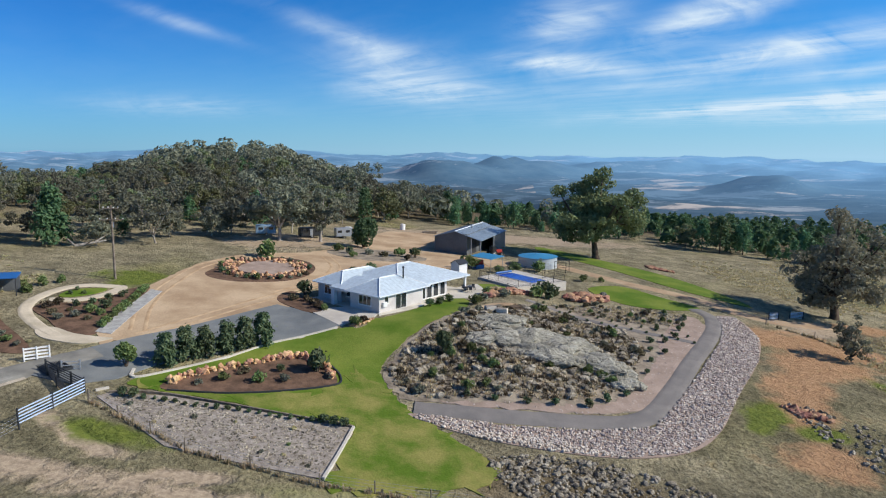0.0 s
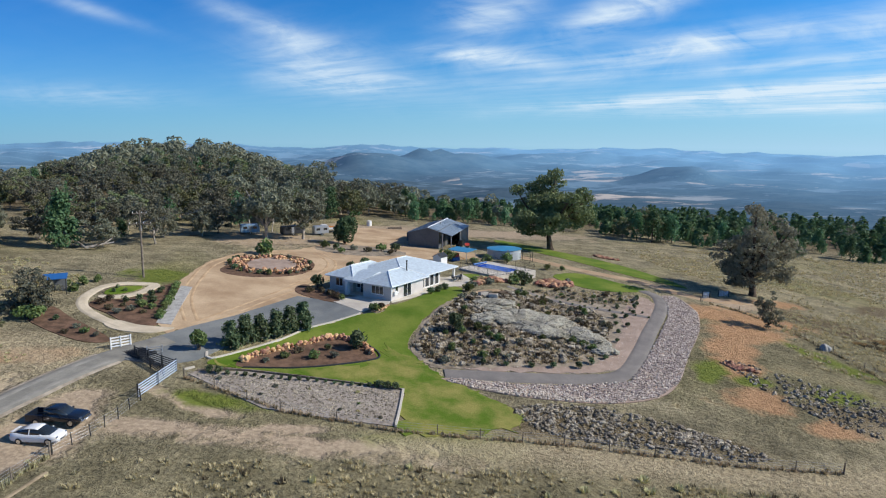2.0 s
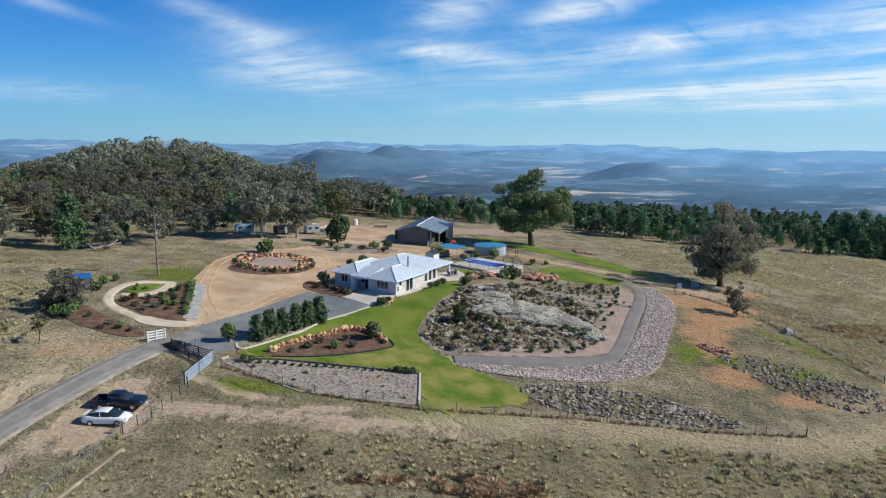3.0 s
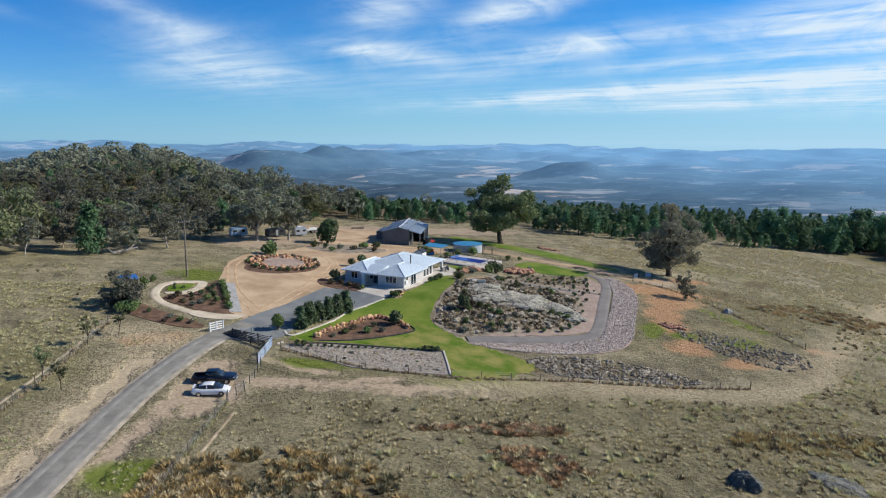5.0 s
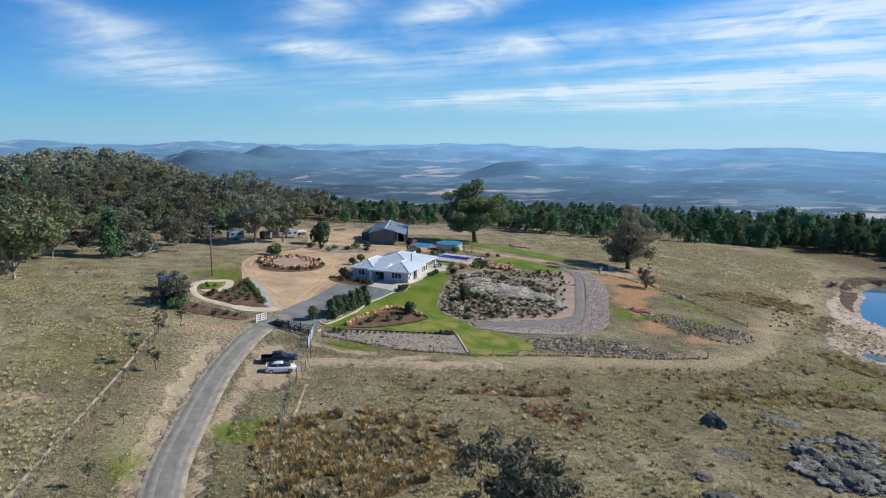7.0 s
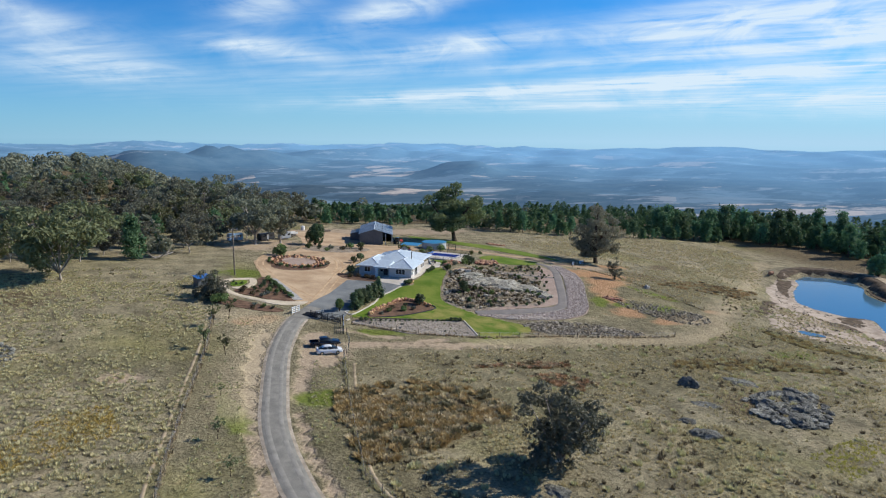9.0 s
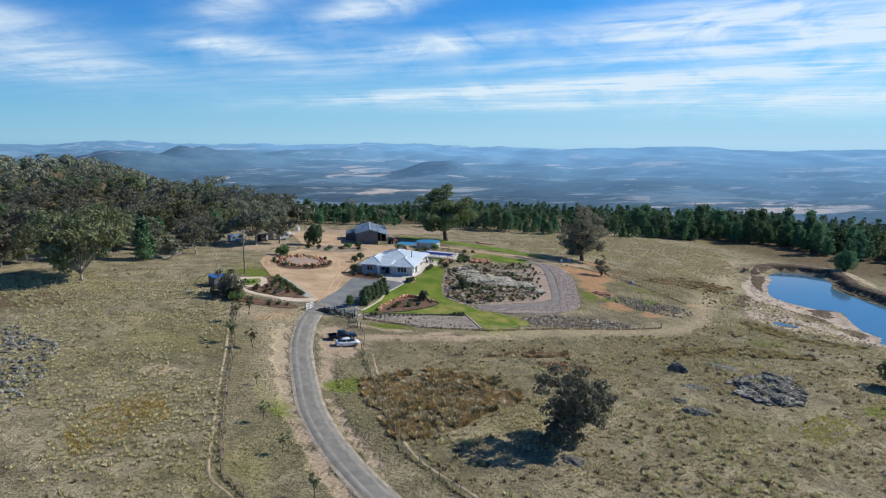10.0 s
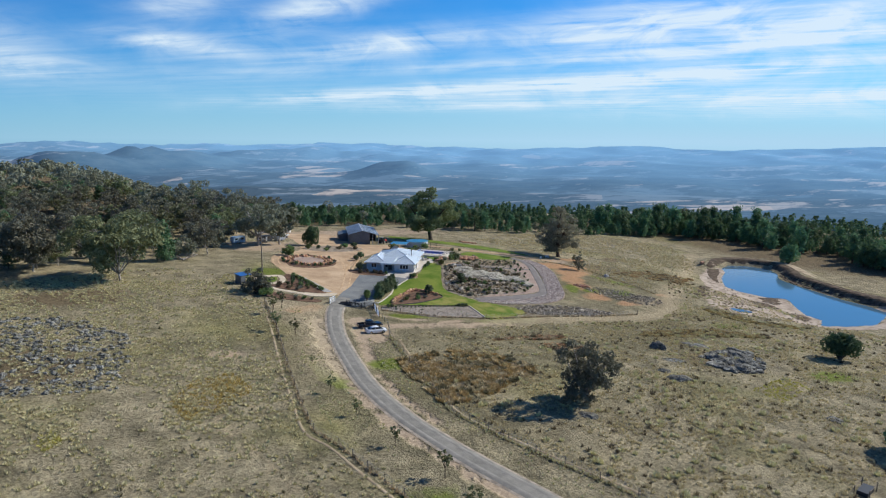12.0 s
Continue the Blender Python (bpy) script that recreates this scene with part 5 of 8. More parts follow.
plant("cypress_pine", pine_meshes(3, 10.0, 3.6, 3600, 0.40, PINELEAF, DARKBARK), -70.5, 115.5, 0, 1.0, "dense green cypress pine at the forest edge", "tree")
plant("round_tree", bush_meshes(5, 6.4, 3.4, 3000, 0.34, PINELEAF, 8), -17.6, 143.5, 0, 1.0, "rounded dark green tree in the shrub bed", "tree")
plant("round_tree", bush_meshes(6, 6.0, 4.6, 3000, 0.36, PINELEAF, 8), 49.0, -4.5, 0, 1.0, "low dark green tree with a rounded crown", "tree")
plant("round_tree", bush_meshes(7, 6.0, 4.0, 2600, 0.36, PINELEAF, 8), 2.0, -37.0, 40, 1.0, "dark green tree at the paddock's edge", "tree")
plant("round_tree", bush_meshes(8, 8.5, 5.0, 2600, 0.42, PINELEAF, 8), 184, 85, 10, 1.0, "dark green tree beside the dam", "tree")

# the woods
GUMS = [gum_meshes(100 + k, 12 + 1.0 * k, 6.0 + 0.5 * k, 2000, 0.56, BARK, GUMLEAF if k % 3 == 0 else GREYLEAF, 0.15, 6, 0.25, 0.020, (0.35, 0.92), 0.1) for k in range(6)]
PINES = [pine_meshes(200 + k, 9.0 + k, 3.3 + 0.3 * k, 950, 0.52, PINELEAF, DARKBARK, 0.06, 0.36 + 0.06 * k) for k in range(4)]


def scatter(seed, n, x0, x1, y0, y1, keep, gap):
    """Places at least gap apart, within keep(x, y)."""
    r, cells, found = random.Random(seed), {}, []
    for _ in range(n * 14):
        x, y = r.uniform(x0, x1), r.uniform(y0, y1)
        if not keep(x, y):
            continue
        i, j = int(x // gap), int(y // gap)
        if any((x - a) ** 2 + (y - b) ** 2 < gap * gap for p in range(i - 1, i + 2) for q in range(j - 1, j + 2) for a, b in cells.get((p, q), ())):
            continue
        cells.setdefault((i, j), []).append((x, y))
        found.append((x, y))
        if len(found) >= n:
            break
    return found


def within(outline):
    def keep(x, y):
        hit = False
        for (ax, ay), (bx, by) in zip(outline, outline[1:] + outline[:1]):
            if (ay > y) != (by > y) and x < (bx - ax) * (y - ay) / (by - ay) + ax:
                hit = not hit
        return hit
    return keep


LEFT_WOOD = [(-260, 60), (-128, 84), (-112, 100), (-94, 106), (-78, 108), (-68, 111), (-60, 118), (-53, 126), (-50, 140), (-46, 155), (-36, 169), (-24, 192), (-12, 206), (4, 218), (30, 232), (40, 300), (20, 420), (-60, 520), (-260, 520), (-380, 300)]
RIGHT_WOOD = [(-12, 205), (20, 208), (44, 200), (62, 186), (88, 173), (120, 171), (140, 172), (160, 176), (184, 178), (216, 166), (238, 148), (233, 128), (241, 113), (246, 98), (230, 72), (232, 20), (420, 0), (400, 200), (280, 320), (120, 340), (60, 300), (0, 250)]
in_left, in_right = within(LEFT_WOOD), within(RIGHT_WOOD)
near_left = scatter(1, 280, -180, 0, 84, 270, lambda x, y: in_left(x, y), 5.5)
near_right = scatter(2, 290, 0, 290, 30, 240, lambda x, y: in_right(x, y) and not in_right(x * 0.88, y * 0.88) and noise.noise((x * 0.05, y * 0.05, 4)) > (-0.12 if x < 170 else -0.34), 3.7)
for k, (x, y) in enumerate(near_left):
    gum = rnd.random() < 0.82
    protos = GUMS if gum else PINES
    plant("gum_tree" if gum else "cypress_pine", protos[rnd.randrange(len(protos))], x, y, rnd.uniform(0, 360), rnd.uniform(0.65, 1.1) * (0.86 if gum else 0.8) * (0.74 if x < -0.42 * y else 0.88 if x < -0.3 * y else 1.0), "grey-green gum tree of the hillside wood" if gum else "dark green cypress pine of the hillside wood", "tree", "hillside wood")
for k, (x, y) in enumerate(near_right):
    gum = rnd.random() < 0.06
    protos = GUMS if gum else PINES
    plant("gum_tree" if gum else "cypress_pine", protos[rnd.randrange(len(protos))], x, y, rnd.uniform(0, 360), rnd.choice((0.42, 0.58, 0.72, 0.85, 1.0, 1.15)) * rnd.uniform(0.9, 1.1) * (1.15 if x > 175 else 0.66), "grey-green gum tree of the wood's edge" if gum else "dark green cypress pine at the wood's edge", "tree", "edge of the wood")


def far_wood(name, places, seed, label, leaf, count, mats):
    """Woods too far to count: clumped crowns in one mesh a kind."""
    rng = np.random.default_rng(seed)
    groups = {m: [] for m in range(len(mats))}
    for x, y, h, w, kind in places:
        n = count
        s = rng.uniform(0.12, 1, n)
        if kind == 0:
            c = rng.normal(size=(n, 3))
            c *= (rng.uniform(0.5, 1, (n, 1)) ** 0.4) / np.linalg.norm(c, axis=1)[:, None]
            c = c * (w, w, h * 0.36) + (0, 0, h * 0.62)
        else:
            a = rng.uniform(0, 2 * np.pi, n)
            r = w * (1 - s) ** 0.45 * rng.uniform(0.6, 1.1, n)
            c = np.stack([np.cos(a) * r, np.sin(a) * r, s * h], 1)
        groups[kind].append((c + (x, y, gz(x, y)), c - (0, 0, h * (0.45 if kind == 0 else 0.3))))
    for kind, cs in groups.items():
        if cs:
            v, f = leaf_cards(rng, np.concatenate([q[0] for q in cs]), leaf, np.concatenate([q[1] / (np.abs(q[1]).max() + 1e-6) for q in cs]), 0.4)
            tagged(new(name, mesh_from(name, v, f, mats[kind])), label, "woodland", kind="stuff")


def woods(seed, places, gum_share):
    r = random.Random(seed)
    return [(x, y, r.uniform(6.5, 10.5) * (0.7 if x < -0.45 * y else 1.0), r.uniform(3.0, 5.2), 0) if r.random() < (gum_share if x < 10 else 0.03) else (x, y, r.uniform(5.5, 9.5) * (1.2 if x > 175 else 0.72), r.uniform(2.0, 3.2), 1) for x, y in places]


taken = near_left + near_right
cells = {(int(x // 5), int(y // 5)) for x, y in taken}
rest = [(x, y) for x, y in scatter(3, 2300, -380, 420, 0, 640, lambda x, y: (in_left(x, y) or in_right(x, y) or (y > 240 and -380 < x < 240)) and (int(x // 5), int(y // 5)) not in cells and not (y < 268 and in_left(x, y) and x > -180), 5.2)]
far_wood("woodland", woods(4, rest, 0.86), 9, "distant grey-green eucalypt and cypress woodland", 1.1, 95, (GREYLEAF, PINELEAF))


# ---- stones ----
def stone_mesh(seed, mat, level=1, squash=0.7, rough=0.28):
    bm = bmesh.new()
    bmesh.ops.create_icosphere(bm, subdivisions=level, radius=0.5)
    r = random.Random(seed)
    off = Vector((r.uniform(0, 50), r.uniform(0, 50), r.uniform(0, 50)))
    sx, sy = r.uniform(0.8, 1.25), r.uniform(0.7, 1.0)
    for v in bm.verts:
        k = 1 + rough * 2 * noise.noise(v.co * 2.2 + off) + rough * noise.noise(v.co * 5 + off)
        v.co = Vector((v.co.x * k * sx, v.co.y * k * sy, v.co.z * k * squash))
    me = bpy.data.meshes.new("stone")
    bm.to_mesh(me)
    bm.free()
    me.materials.append(mat)
    return me


def stone_field(name, places, mat, label, seed, parent=None, variants=9, squash=0.62, lift=0.10, kind="stuff", rough=0.30):
    """Many stones (x, y, size) as one mesh."""
    rng = np.random.default_rng(seed)
    base = []
    for k in range(variants):
        me = stone_mesh(seed * 31 + k, mat, 1, squash, rough)
        v = np.array([tuple(q.co) for q in me.vertices])
        f = np.array([tuple(p.vertices) for p in me.polygons])
        base.append((v, f))
        bpy.data.meshes.remove(me)
    V, F, n = [], [], 0
    p = np.array(places)
    h = terrain(p[:, 0], p[:, 1])
    pick = rng.integers(0, variants, len(p))
    turn = rng.uniform(0, 2 * np.pi, len(p))
    for (x, y, s), z, k, a in zip(p, h, pick, turn):
        v, f = base[k]
        c, sn = math.cos(a), math.sin(a)
        q = np.column_stack([v[:, 0] * c - v[:, 1] * sn, v[:, 0] * sn + v[:, 1] * c, v[:, 2]]) * s + (x, y, z + lift * s)
        V.append(q)
        F.append(f + n)
        n += len(q)
    ob = new(name, mesh_from(name, np.concatenate(V), np.concatenate(F), mat))
    if parent:
        ob.parent = parent
        return tagged(ob, label, kind=kind)
    return tagged(ob, label, "stones", kind=kind)


def spots(seed, n, outline, gap=0.0, thin=None):
    xs, ys = [p[0] for p in outline], [p[1] for p in outline]
    keep = within(outline)
    if thin:
        base = keep
        r = random.Random(seed + 1)
        keep = lambda x, y: base(x, y) and r.random() < thin(x, y)
    return scatter(seed, n, min(xs), max(xs), min(ys), max(ys), keep, max(gap, 0.05))


def patchy(f, lo, rest=0.12):
    return lambda x, y: 1.0 if noise.noise((x * f, y * f, 2.2)) + 0.5 * noise.noise((x * f * 3, y * f * 3, 5.5)) > lo else rest


# riprap round the garden path
RIP = [(-2.0, 61.0), (6.9, 60.0), (15.4, 60.4), (21.9, 61.9), (26.3, 67.5), (33.3, 78.0), (39.4, 87.7), (42.8, 94.8), (44.4, 101.2), (47.8, 101.4), (46.6, 91.4), (41.6, 81.1), (34.0, 70.0), (28.7, 62.1), (23.9, 57.8), (17.1, 56.0), (9.7, 56.4), (3.4, 57.7), (-2.6, 60.2)]
bank = draped("riprap_bank", RIP, PINKGRAVEL, 0.08, 1.0, "bank of pale pinkish broken stone below the path")
rip = [(x, y, rnd.uniform(0.20, 0.40)) for x, y in spots(21, 7500, RIP, 0.15)]
rip.sort(key=lambda p: p[0] ** 2 + p[1] ** 2)
stones = [stone_mesh(900 + k, RIPRAP, 1, 0.75) for k in range(8)]
for x, y, s in rip[:300]:
    o = new("stone", stones[rnd.randrange(8)])
    o.parent = bank
    o.matrix_basis = pose(x, y, gz(x, y) + 0.14, rnd.uniform(-20, 20), rnd.uniform(-20, 20), rnd.uniform(0, 360)) @ Matrix.Scale(s, 4)
stone_field("broken_stone", rip[300:], RIPRAP, "pale pinkish broken stone", 5, bank, lift=0.36)

# the rock garden
MOUND = [(-6.0, 70.1), (-2.8, 78.0), (3.4, 87.4), (9, 90.5), (15.5, 95), (26, 89), (27, 83), (23.0, 74), (19.0, 68), (14.0, 65.6), (7.1, 65.0), (-2.3, 64.2), (-4.8, 66)]


def outcrop(x, y, rx, ry, h, turn, seed, mat=OUTCROP, label="weathered grey granite slab rising from the ground", name="granite_outcrop", sink=0.25):
    bm = bmesh.new()
    bmesh.ops.create_icosphere(bm, subdivisions=5, radius=1.0)
    off = Vector((seed * 3.1, seed * 1.7, seed * 0.6))
    for v in bm.verts:
        k = 1 + 0.30 * noise.noise(v.co * 1.3 + off) + 0.14 * noise.noise(v.co * 3.1 + off) + 0.07 * noise.noise(v.co * 8 + off) + 0.04 * noise.noise(v.co * 19 + off)
        crack = abs(noise.noise(v.co * 2.4 - off))
        k -= 0.12 * max(0, 0.08 - crack) / 0.08
        v.co = Vector((v.co.x * rx * k, v.co.y * ry * k, v.co.z * h * k))
    ob = new(name)
    ob.matrix_basis = pose(x, y, gz(x, y) - sink, 0, 0, turn)
    tagged(ob, label, "rock")
    part("slab", bm, mat, ob, smooth=True)
    return ob


for k, (x, y, rx, ry, h, turn) in enumerate([(9.5, 80.6, 4.4, 3.0, 1.5, 20), (14.2, 79.6, 5.0, 3.6, 1.7, -20), (18.6, 75.2, 4.2, 2.8, 1.3, -45), (12.0, 75.6, 4.6, 2.4, 1.3, -25), (7.6, 84.6, 3.4, 2.2, 1.0, 10), (20.6, 71.5, 2.6, 1.8, 0.9, -30), (5.0, 78.5, 2.6, 1.8, 1.0, 30)]):
    outcrop(x, y, rx * 1.15, ry * 1.3, h, turn, 3 + k)
small = [(x, y, rnd.choice((0.4, 0.5, 0.6, 0.8, 1.0, 1.4))) for x, y in spots(22, 950, MOUND, 0.45)]
stone_field("boulders", small, GRANITE, "scattered grey granite stones of the rock garden", 7)
RIGHTBED = [(17, 99), (24, 102), (31, 101.2), (38.0, 100), (36, 93), (27.5, 93)]
stone_field("boulders", [(x, y, rnd.uniform(0.3, 0.8)) for x, y in spots(23, 160, RIGHTBED, 0.5)], GRANITE, "scattered grey stones between the paths", 8)

BORDER = [(36.8, 87.6), (30.4, 77.2), (24.4, 67.6), (19.3, 64.3), (14.5, 63.4), (7, 63.0), (0, 63.6), (7, 64.2), (14.5, 64.7), (19.2, 66.6), (23.8, 72.4), (28.6, 81.4), (34.5, 93.5), (37.6, 98.8), (40.0, 96)]
stone_field("broken_stone", [(x, y, rnd.uniform(0.10, 0.30)) for x, y in spots(19, 1300, BORDER, 0.2)], RIPRAP, "loose pinkish stones of the path border", 9)
SHRUBS = {
    "green": [bush_meshes(300 + k, 1.0, 0.75, 170, 0.19, SHRUBLEAF, 5) for k in range(4)],
    "sage": [bush_meshes(320 + k, 0.8, 0.75, 150, 0.18, SAGELEAF, 5) for k in range(3)],
    "brown": [bush_meshes(340 + k, 0.8, 0.8, 150, 0.18, BROWNLEAF, 5) for k in range(3)],
    "dark": [bush_meshes(360 + k, 1.0, 0.7, 190, 0.17, HEDGELEAF, 5) for k in range(3)],
    "straw": [bush_meshes(380 + k, 0.7, 0.7, 130, 0.20, STRAW, 5) for k in range(3)],
}
SHRUB_WORDS = {"green": "small olive-green shrub", "sage": "low grey-green shrub", "brown": "low brown dry shrub", "dark": "small dark green shrub", "straw": "tuft of straw-coloured dry grass"}


def shrub(kind, x, y, s, where, group=""):
    m = SHRUBS[kind]
    return plant("shrub", m[rnd.randrange(len(m))], x, y, rnd.uniform(0, 360), s, f"{SHRUB_WORDS[kind]} {where}", "shrub", group, ("stem", "foliage"))


def off_slab(x, y):
    return 0.12 if ((x - 14) * 0.9 + (y - 78) * 0.35) ** 2 / 64 + ((y - 78) * 0.9 - (x - 14) * 0.35) ** 2 / 16 < 1 else 1.0


for x, y in spots(24, 70, MOUND, 1.2, off_slab):
    shrub(rnd.choice(("brown", "green", "sage")), x, y, rnd.uniform(0.6, 1.2), "among the granite stones", "rock garden shrubs")
MOUND_TUFTS = spots(27, 1500, MOUND, 0.35, off_slab)
for x, y in spots(25, 34, RIGHTBED, 1.0):
    shrub(rnd.choice(("brown", "sage", "green", "sage")), x, y, rnd.uniform(0.5, 1.0), "in the stony bed between the paths", "path bed shrubs")
for x, y in [(3, 64.8), (6, 64.4), (9.2, 64.3), (12.4, 64.4), (15.4, 64.9), (18.2, 66.0), (20.6, 68.0), (22.6, 71), (24.6, 74.4), (26.4, 78), (27.6, 81.6), (28.6, 85), (31, 85.4), (33, 87.6), (29.6, 81.4), (34.6, 91), (36.4, 93.6), (31.4, 91.2), (37.6, 97.2)]:
    shrub("dark", x + rnd.uniform(-0.3, 0.3), y + rnd.uniform(-0.3, 0.3), rnd.uniform(0.6, 1.0), "on the pinkish gravel border", "gravel border shrubs")
for k in range(11):
    t = k / 10
    for side in (1.25, -1.25):
        x, y = 16.0 + 19 * t, 97.0 - 9.9 * t + side
        shrub("dark", x, y, 0.42, "lining the narrow gravel path", "path edging plants")
plant("shrub", bush_meshes(401, 2.6, 1.5, 900, 0.22, HEDGELEAF, 6), 0.4, 74.2, 0, 1.0, "bushy dark green shrub on the stony slope", "shrub", "", ("stem", "foliage"))

# bands of rubble below the path and on the slope
RUB1 = [(4.0, 54.4), (10, 55.6), (16, 54.6), (22, 52.4), (27, 48.6), (31, 44.6), (27, 44.0), (18, 45.8), (10, 47.6), (6, 49.6)]
RUB2 = [(38.5, 69.4), (43, 68), (48, 64), (54, 60), (60, 54.6), (57, 50), (50.5, 48.4), (45, 52), (41.4, 57), (39.4, 63)]
RUB3 = [(-106.1, 63.3), (-94.7, 62.0), (-86.3, 48.7), (-89.7, 26.4), (-101.1, 27.5), (-104.9, 27.6)]
RUB4 = [(14, 7), (24, 8.5), (32, 6.5), (27, 0), (18, -5.5), (12, -4), (12.5, 3)]
for k, (zone, n, lo, hi, words) in enumerate([(RUB1, 900, 0.2, 0.85, "grey rubble below the path"), (RUB2, 560, 0.2, 0.85, "grey rubble on the slope"), (RUB3, 820, 0.25, 1.05, "grey rocks in the dry paddock"), (RUB4, 430, 0.4, 1.35, "dark lichen-covered rocks in the paddock")]):
    stone_field("rubble", [(x, y, rnd.uniform(lo, hi) ** 1.8 + 0.12) for x, y in spots(30 + k, n, zone, 0.3, patchy(0.25, -0.2))], LICHEN if k >= 2 else GRANITE, words, 40 + k)
for k, (x, y, r, h) in enumerate([(13.2, 15.8, 2.0, 1.5), (17.5, 4.0, 2.6, 1.1), (16.0, -2.6, 2.4, 1.2), (21.0, 0.6, 2.0, 1.3), (25.0, 4.4, 2.2, 1.0), (29.0, 5.0, 1.8, 0.8), (-2.4, -1.8, 2.2, 0.9), (-30.5, -7.6, 1.7, 0.5), (24, 14.5, 3.0, 0.5), (5.0, -25.6, 1.6, 0.5), (29.5, 8.5, 1.6, 0.8), (-1, 2.6, 1.3, 0.6), (27.6, 107.4, 0.9, 1.1), (7.4, 7.0, 2.4, 0.35)]):
    outcrop(x, y, r, r * 0.72, h, rnd.uniform(0, 180), 60 + k, LICHEN, "low grey lichen-spotted boulder in the dry grass", "boulder", 0.15)
outcrop(61.0, 77.0, 1.0, 0.8, 1.0, 20, 77, PALESTONE, "pale weathered boulder beside the slope fence", "boulder", 0.1)
stone_field("rubble", [(x, y, rnd.uniform(0.5, 1.3)) for x, y in spots(36, 40, [(38.0, 68.8), (41.6, 68.0), (42.5, 66.0), (39.4, 66.6)], 0.3)], REDROCK, "heap of reddish broken rock", 46)
stone_field("rubble", [(x, y, rnd.uniform(0.6, 1.4)) for x, y in spots(37, 40, [(46.6, 145), (50.4, 142), (51, 138.6), (47, 141)], 0.4)], REDROCK, "heap of dark red broken rock", 47)
for k, zone in enumerate([[(6.2, 97.2), (9.0, 101.4), (13.6, 104.6), (14.6, 102.8), (10.4, 98.6), (7.6, 96.4)], [(20.0, 105.4), (22.4, 107.6), (28, 107.2), (27.6, 104.2), (22.4, 103.2)]]):
    stone_field("rockery", [(x, y, rnd.uniform(0.6, 1.7)) for x, y in spots(38 + k, 60, zone, 0.45)], REDROCK, "rockery of orange-red broken stones", 48 + k, lift=0.25)


def edging(name, line, n, mat, label, lo, hi, jitter=0.3, rows=1, lift=0.25):
    """A row of separate set stones."""
    path = rounded([Vector(p) for p in line], 12, False)
    ob = thing(name, path[0].x, path[0].y, gz(*path[0]), 0, label, "stone edging")
    base = ob.matrix_basis.inverted()
    meshes = [stone_mesh(700 + k, mat, 1, 0.8) for k in range(7)]
    for k in range(n):
        for row in range(rows):
            p = path[min(int(k / n * (len(path) - 1)), len(path) - 2)].lerp(path[min(int(k / n * (len(path) - 1)) + 1, len(path) - 1)], (k / n * (len(path) - 1)) % 1)
            x, y = p.x + rnd.uniform(-jitter, jitter), p.y + rnd.uniform(-jitter, jitter)
            s = rnd.uniform(lo, hi)
            o = new("stone", meshes[rnd.randrange(7)])
            o.parent = ob
            o.matrix_basis = base @ pose(x, y, gz(x, y) + lift * s + row * 0.35, rnd.uniform(-25, 25), rnd.uniform(-25, 25), rnd.uniform(0, 360)) @ Matrix.Scale(s, 4)
    return ob


edging("stone_edging", [(-27.2, 62.4), (-25.6, 64.6), (-21.4, 68.0), (-18.0, 70.7), (-15.4, 71.4), (-12.9, 69.4), (-11.8, 66.6)], 52, SANDSTONE, "low wall of orange sandstone boulders along the bed", 0.5, 1.0, 0.25, 2)
ring = [(-31 + 6.1 * math.cos(a), 110.6 + 6.3 * math.sin(a)) for a in [2 * math.pi * k / 14 for k in range(15)]]
edging("stone_edging", ring, 90, SANDSTONE, "ring of orange sandstone boulders round the turning circle", 0.3, 1.05, 1.3, 2, 0.25)
edging("stone_edging", [(-11.6, 80.4), (-9.9, 81.4), (-9.0, 82.9)], 9, SANDSTONE, "short curve of orange stones at the lawn's corner", 0.4, 0.7, 0.1)

# ---- planting ----
hedge = pine_meshes(410, 3.5, 1.25, 1500, 0.24, HEDGELEAF, DARKBARK, 0.04, 0.45)
for k, (x, y) in enumerate([(-29.4, 66.3), (-27.9, 68.0), (-26.3, 69.5), (-24.5, 71.2), (-22.9, 72.7), (-21.2, 74.2)]):
    plant("hedge_shrub", hedge, x, y, 70 * k, (0.98, 1.04, 0.95, 1.0, 1.02, 1.08)[k], "tall dark green hedge shrub beside the driveway", "shrub", "driveway hedge", ("stem", "foliage"))
plant("shrub", bush_meshes(411, 2.6, 1.2, 800, 0.24, SHRUBLEAF, 5), -33.0, 65.0, 0, 1.0, "pale green feathery shrub at the driveway's corner", "shrub", "", ("stem", "foliage"))
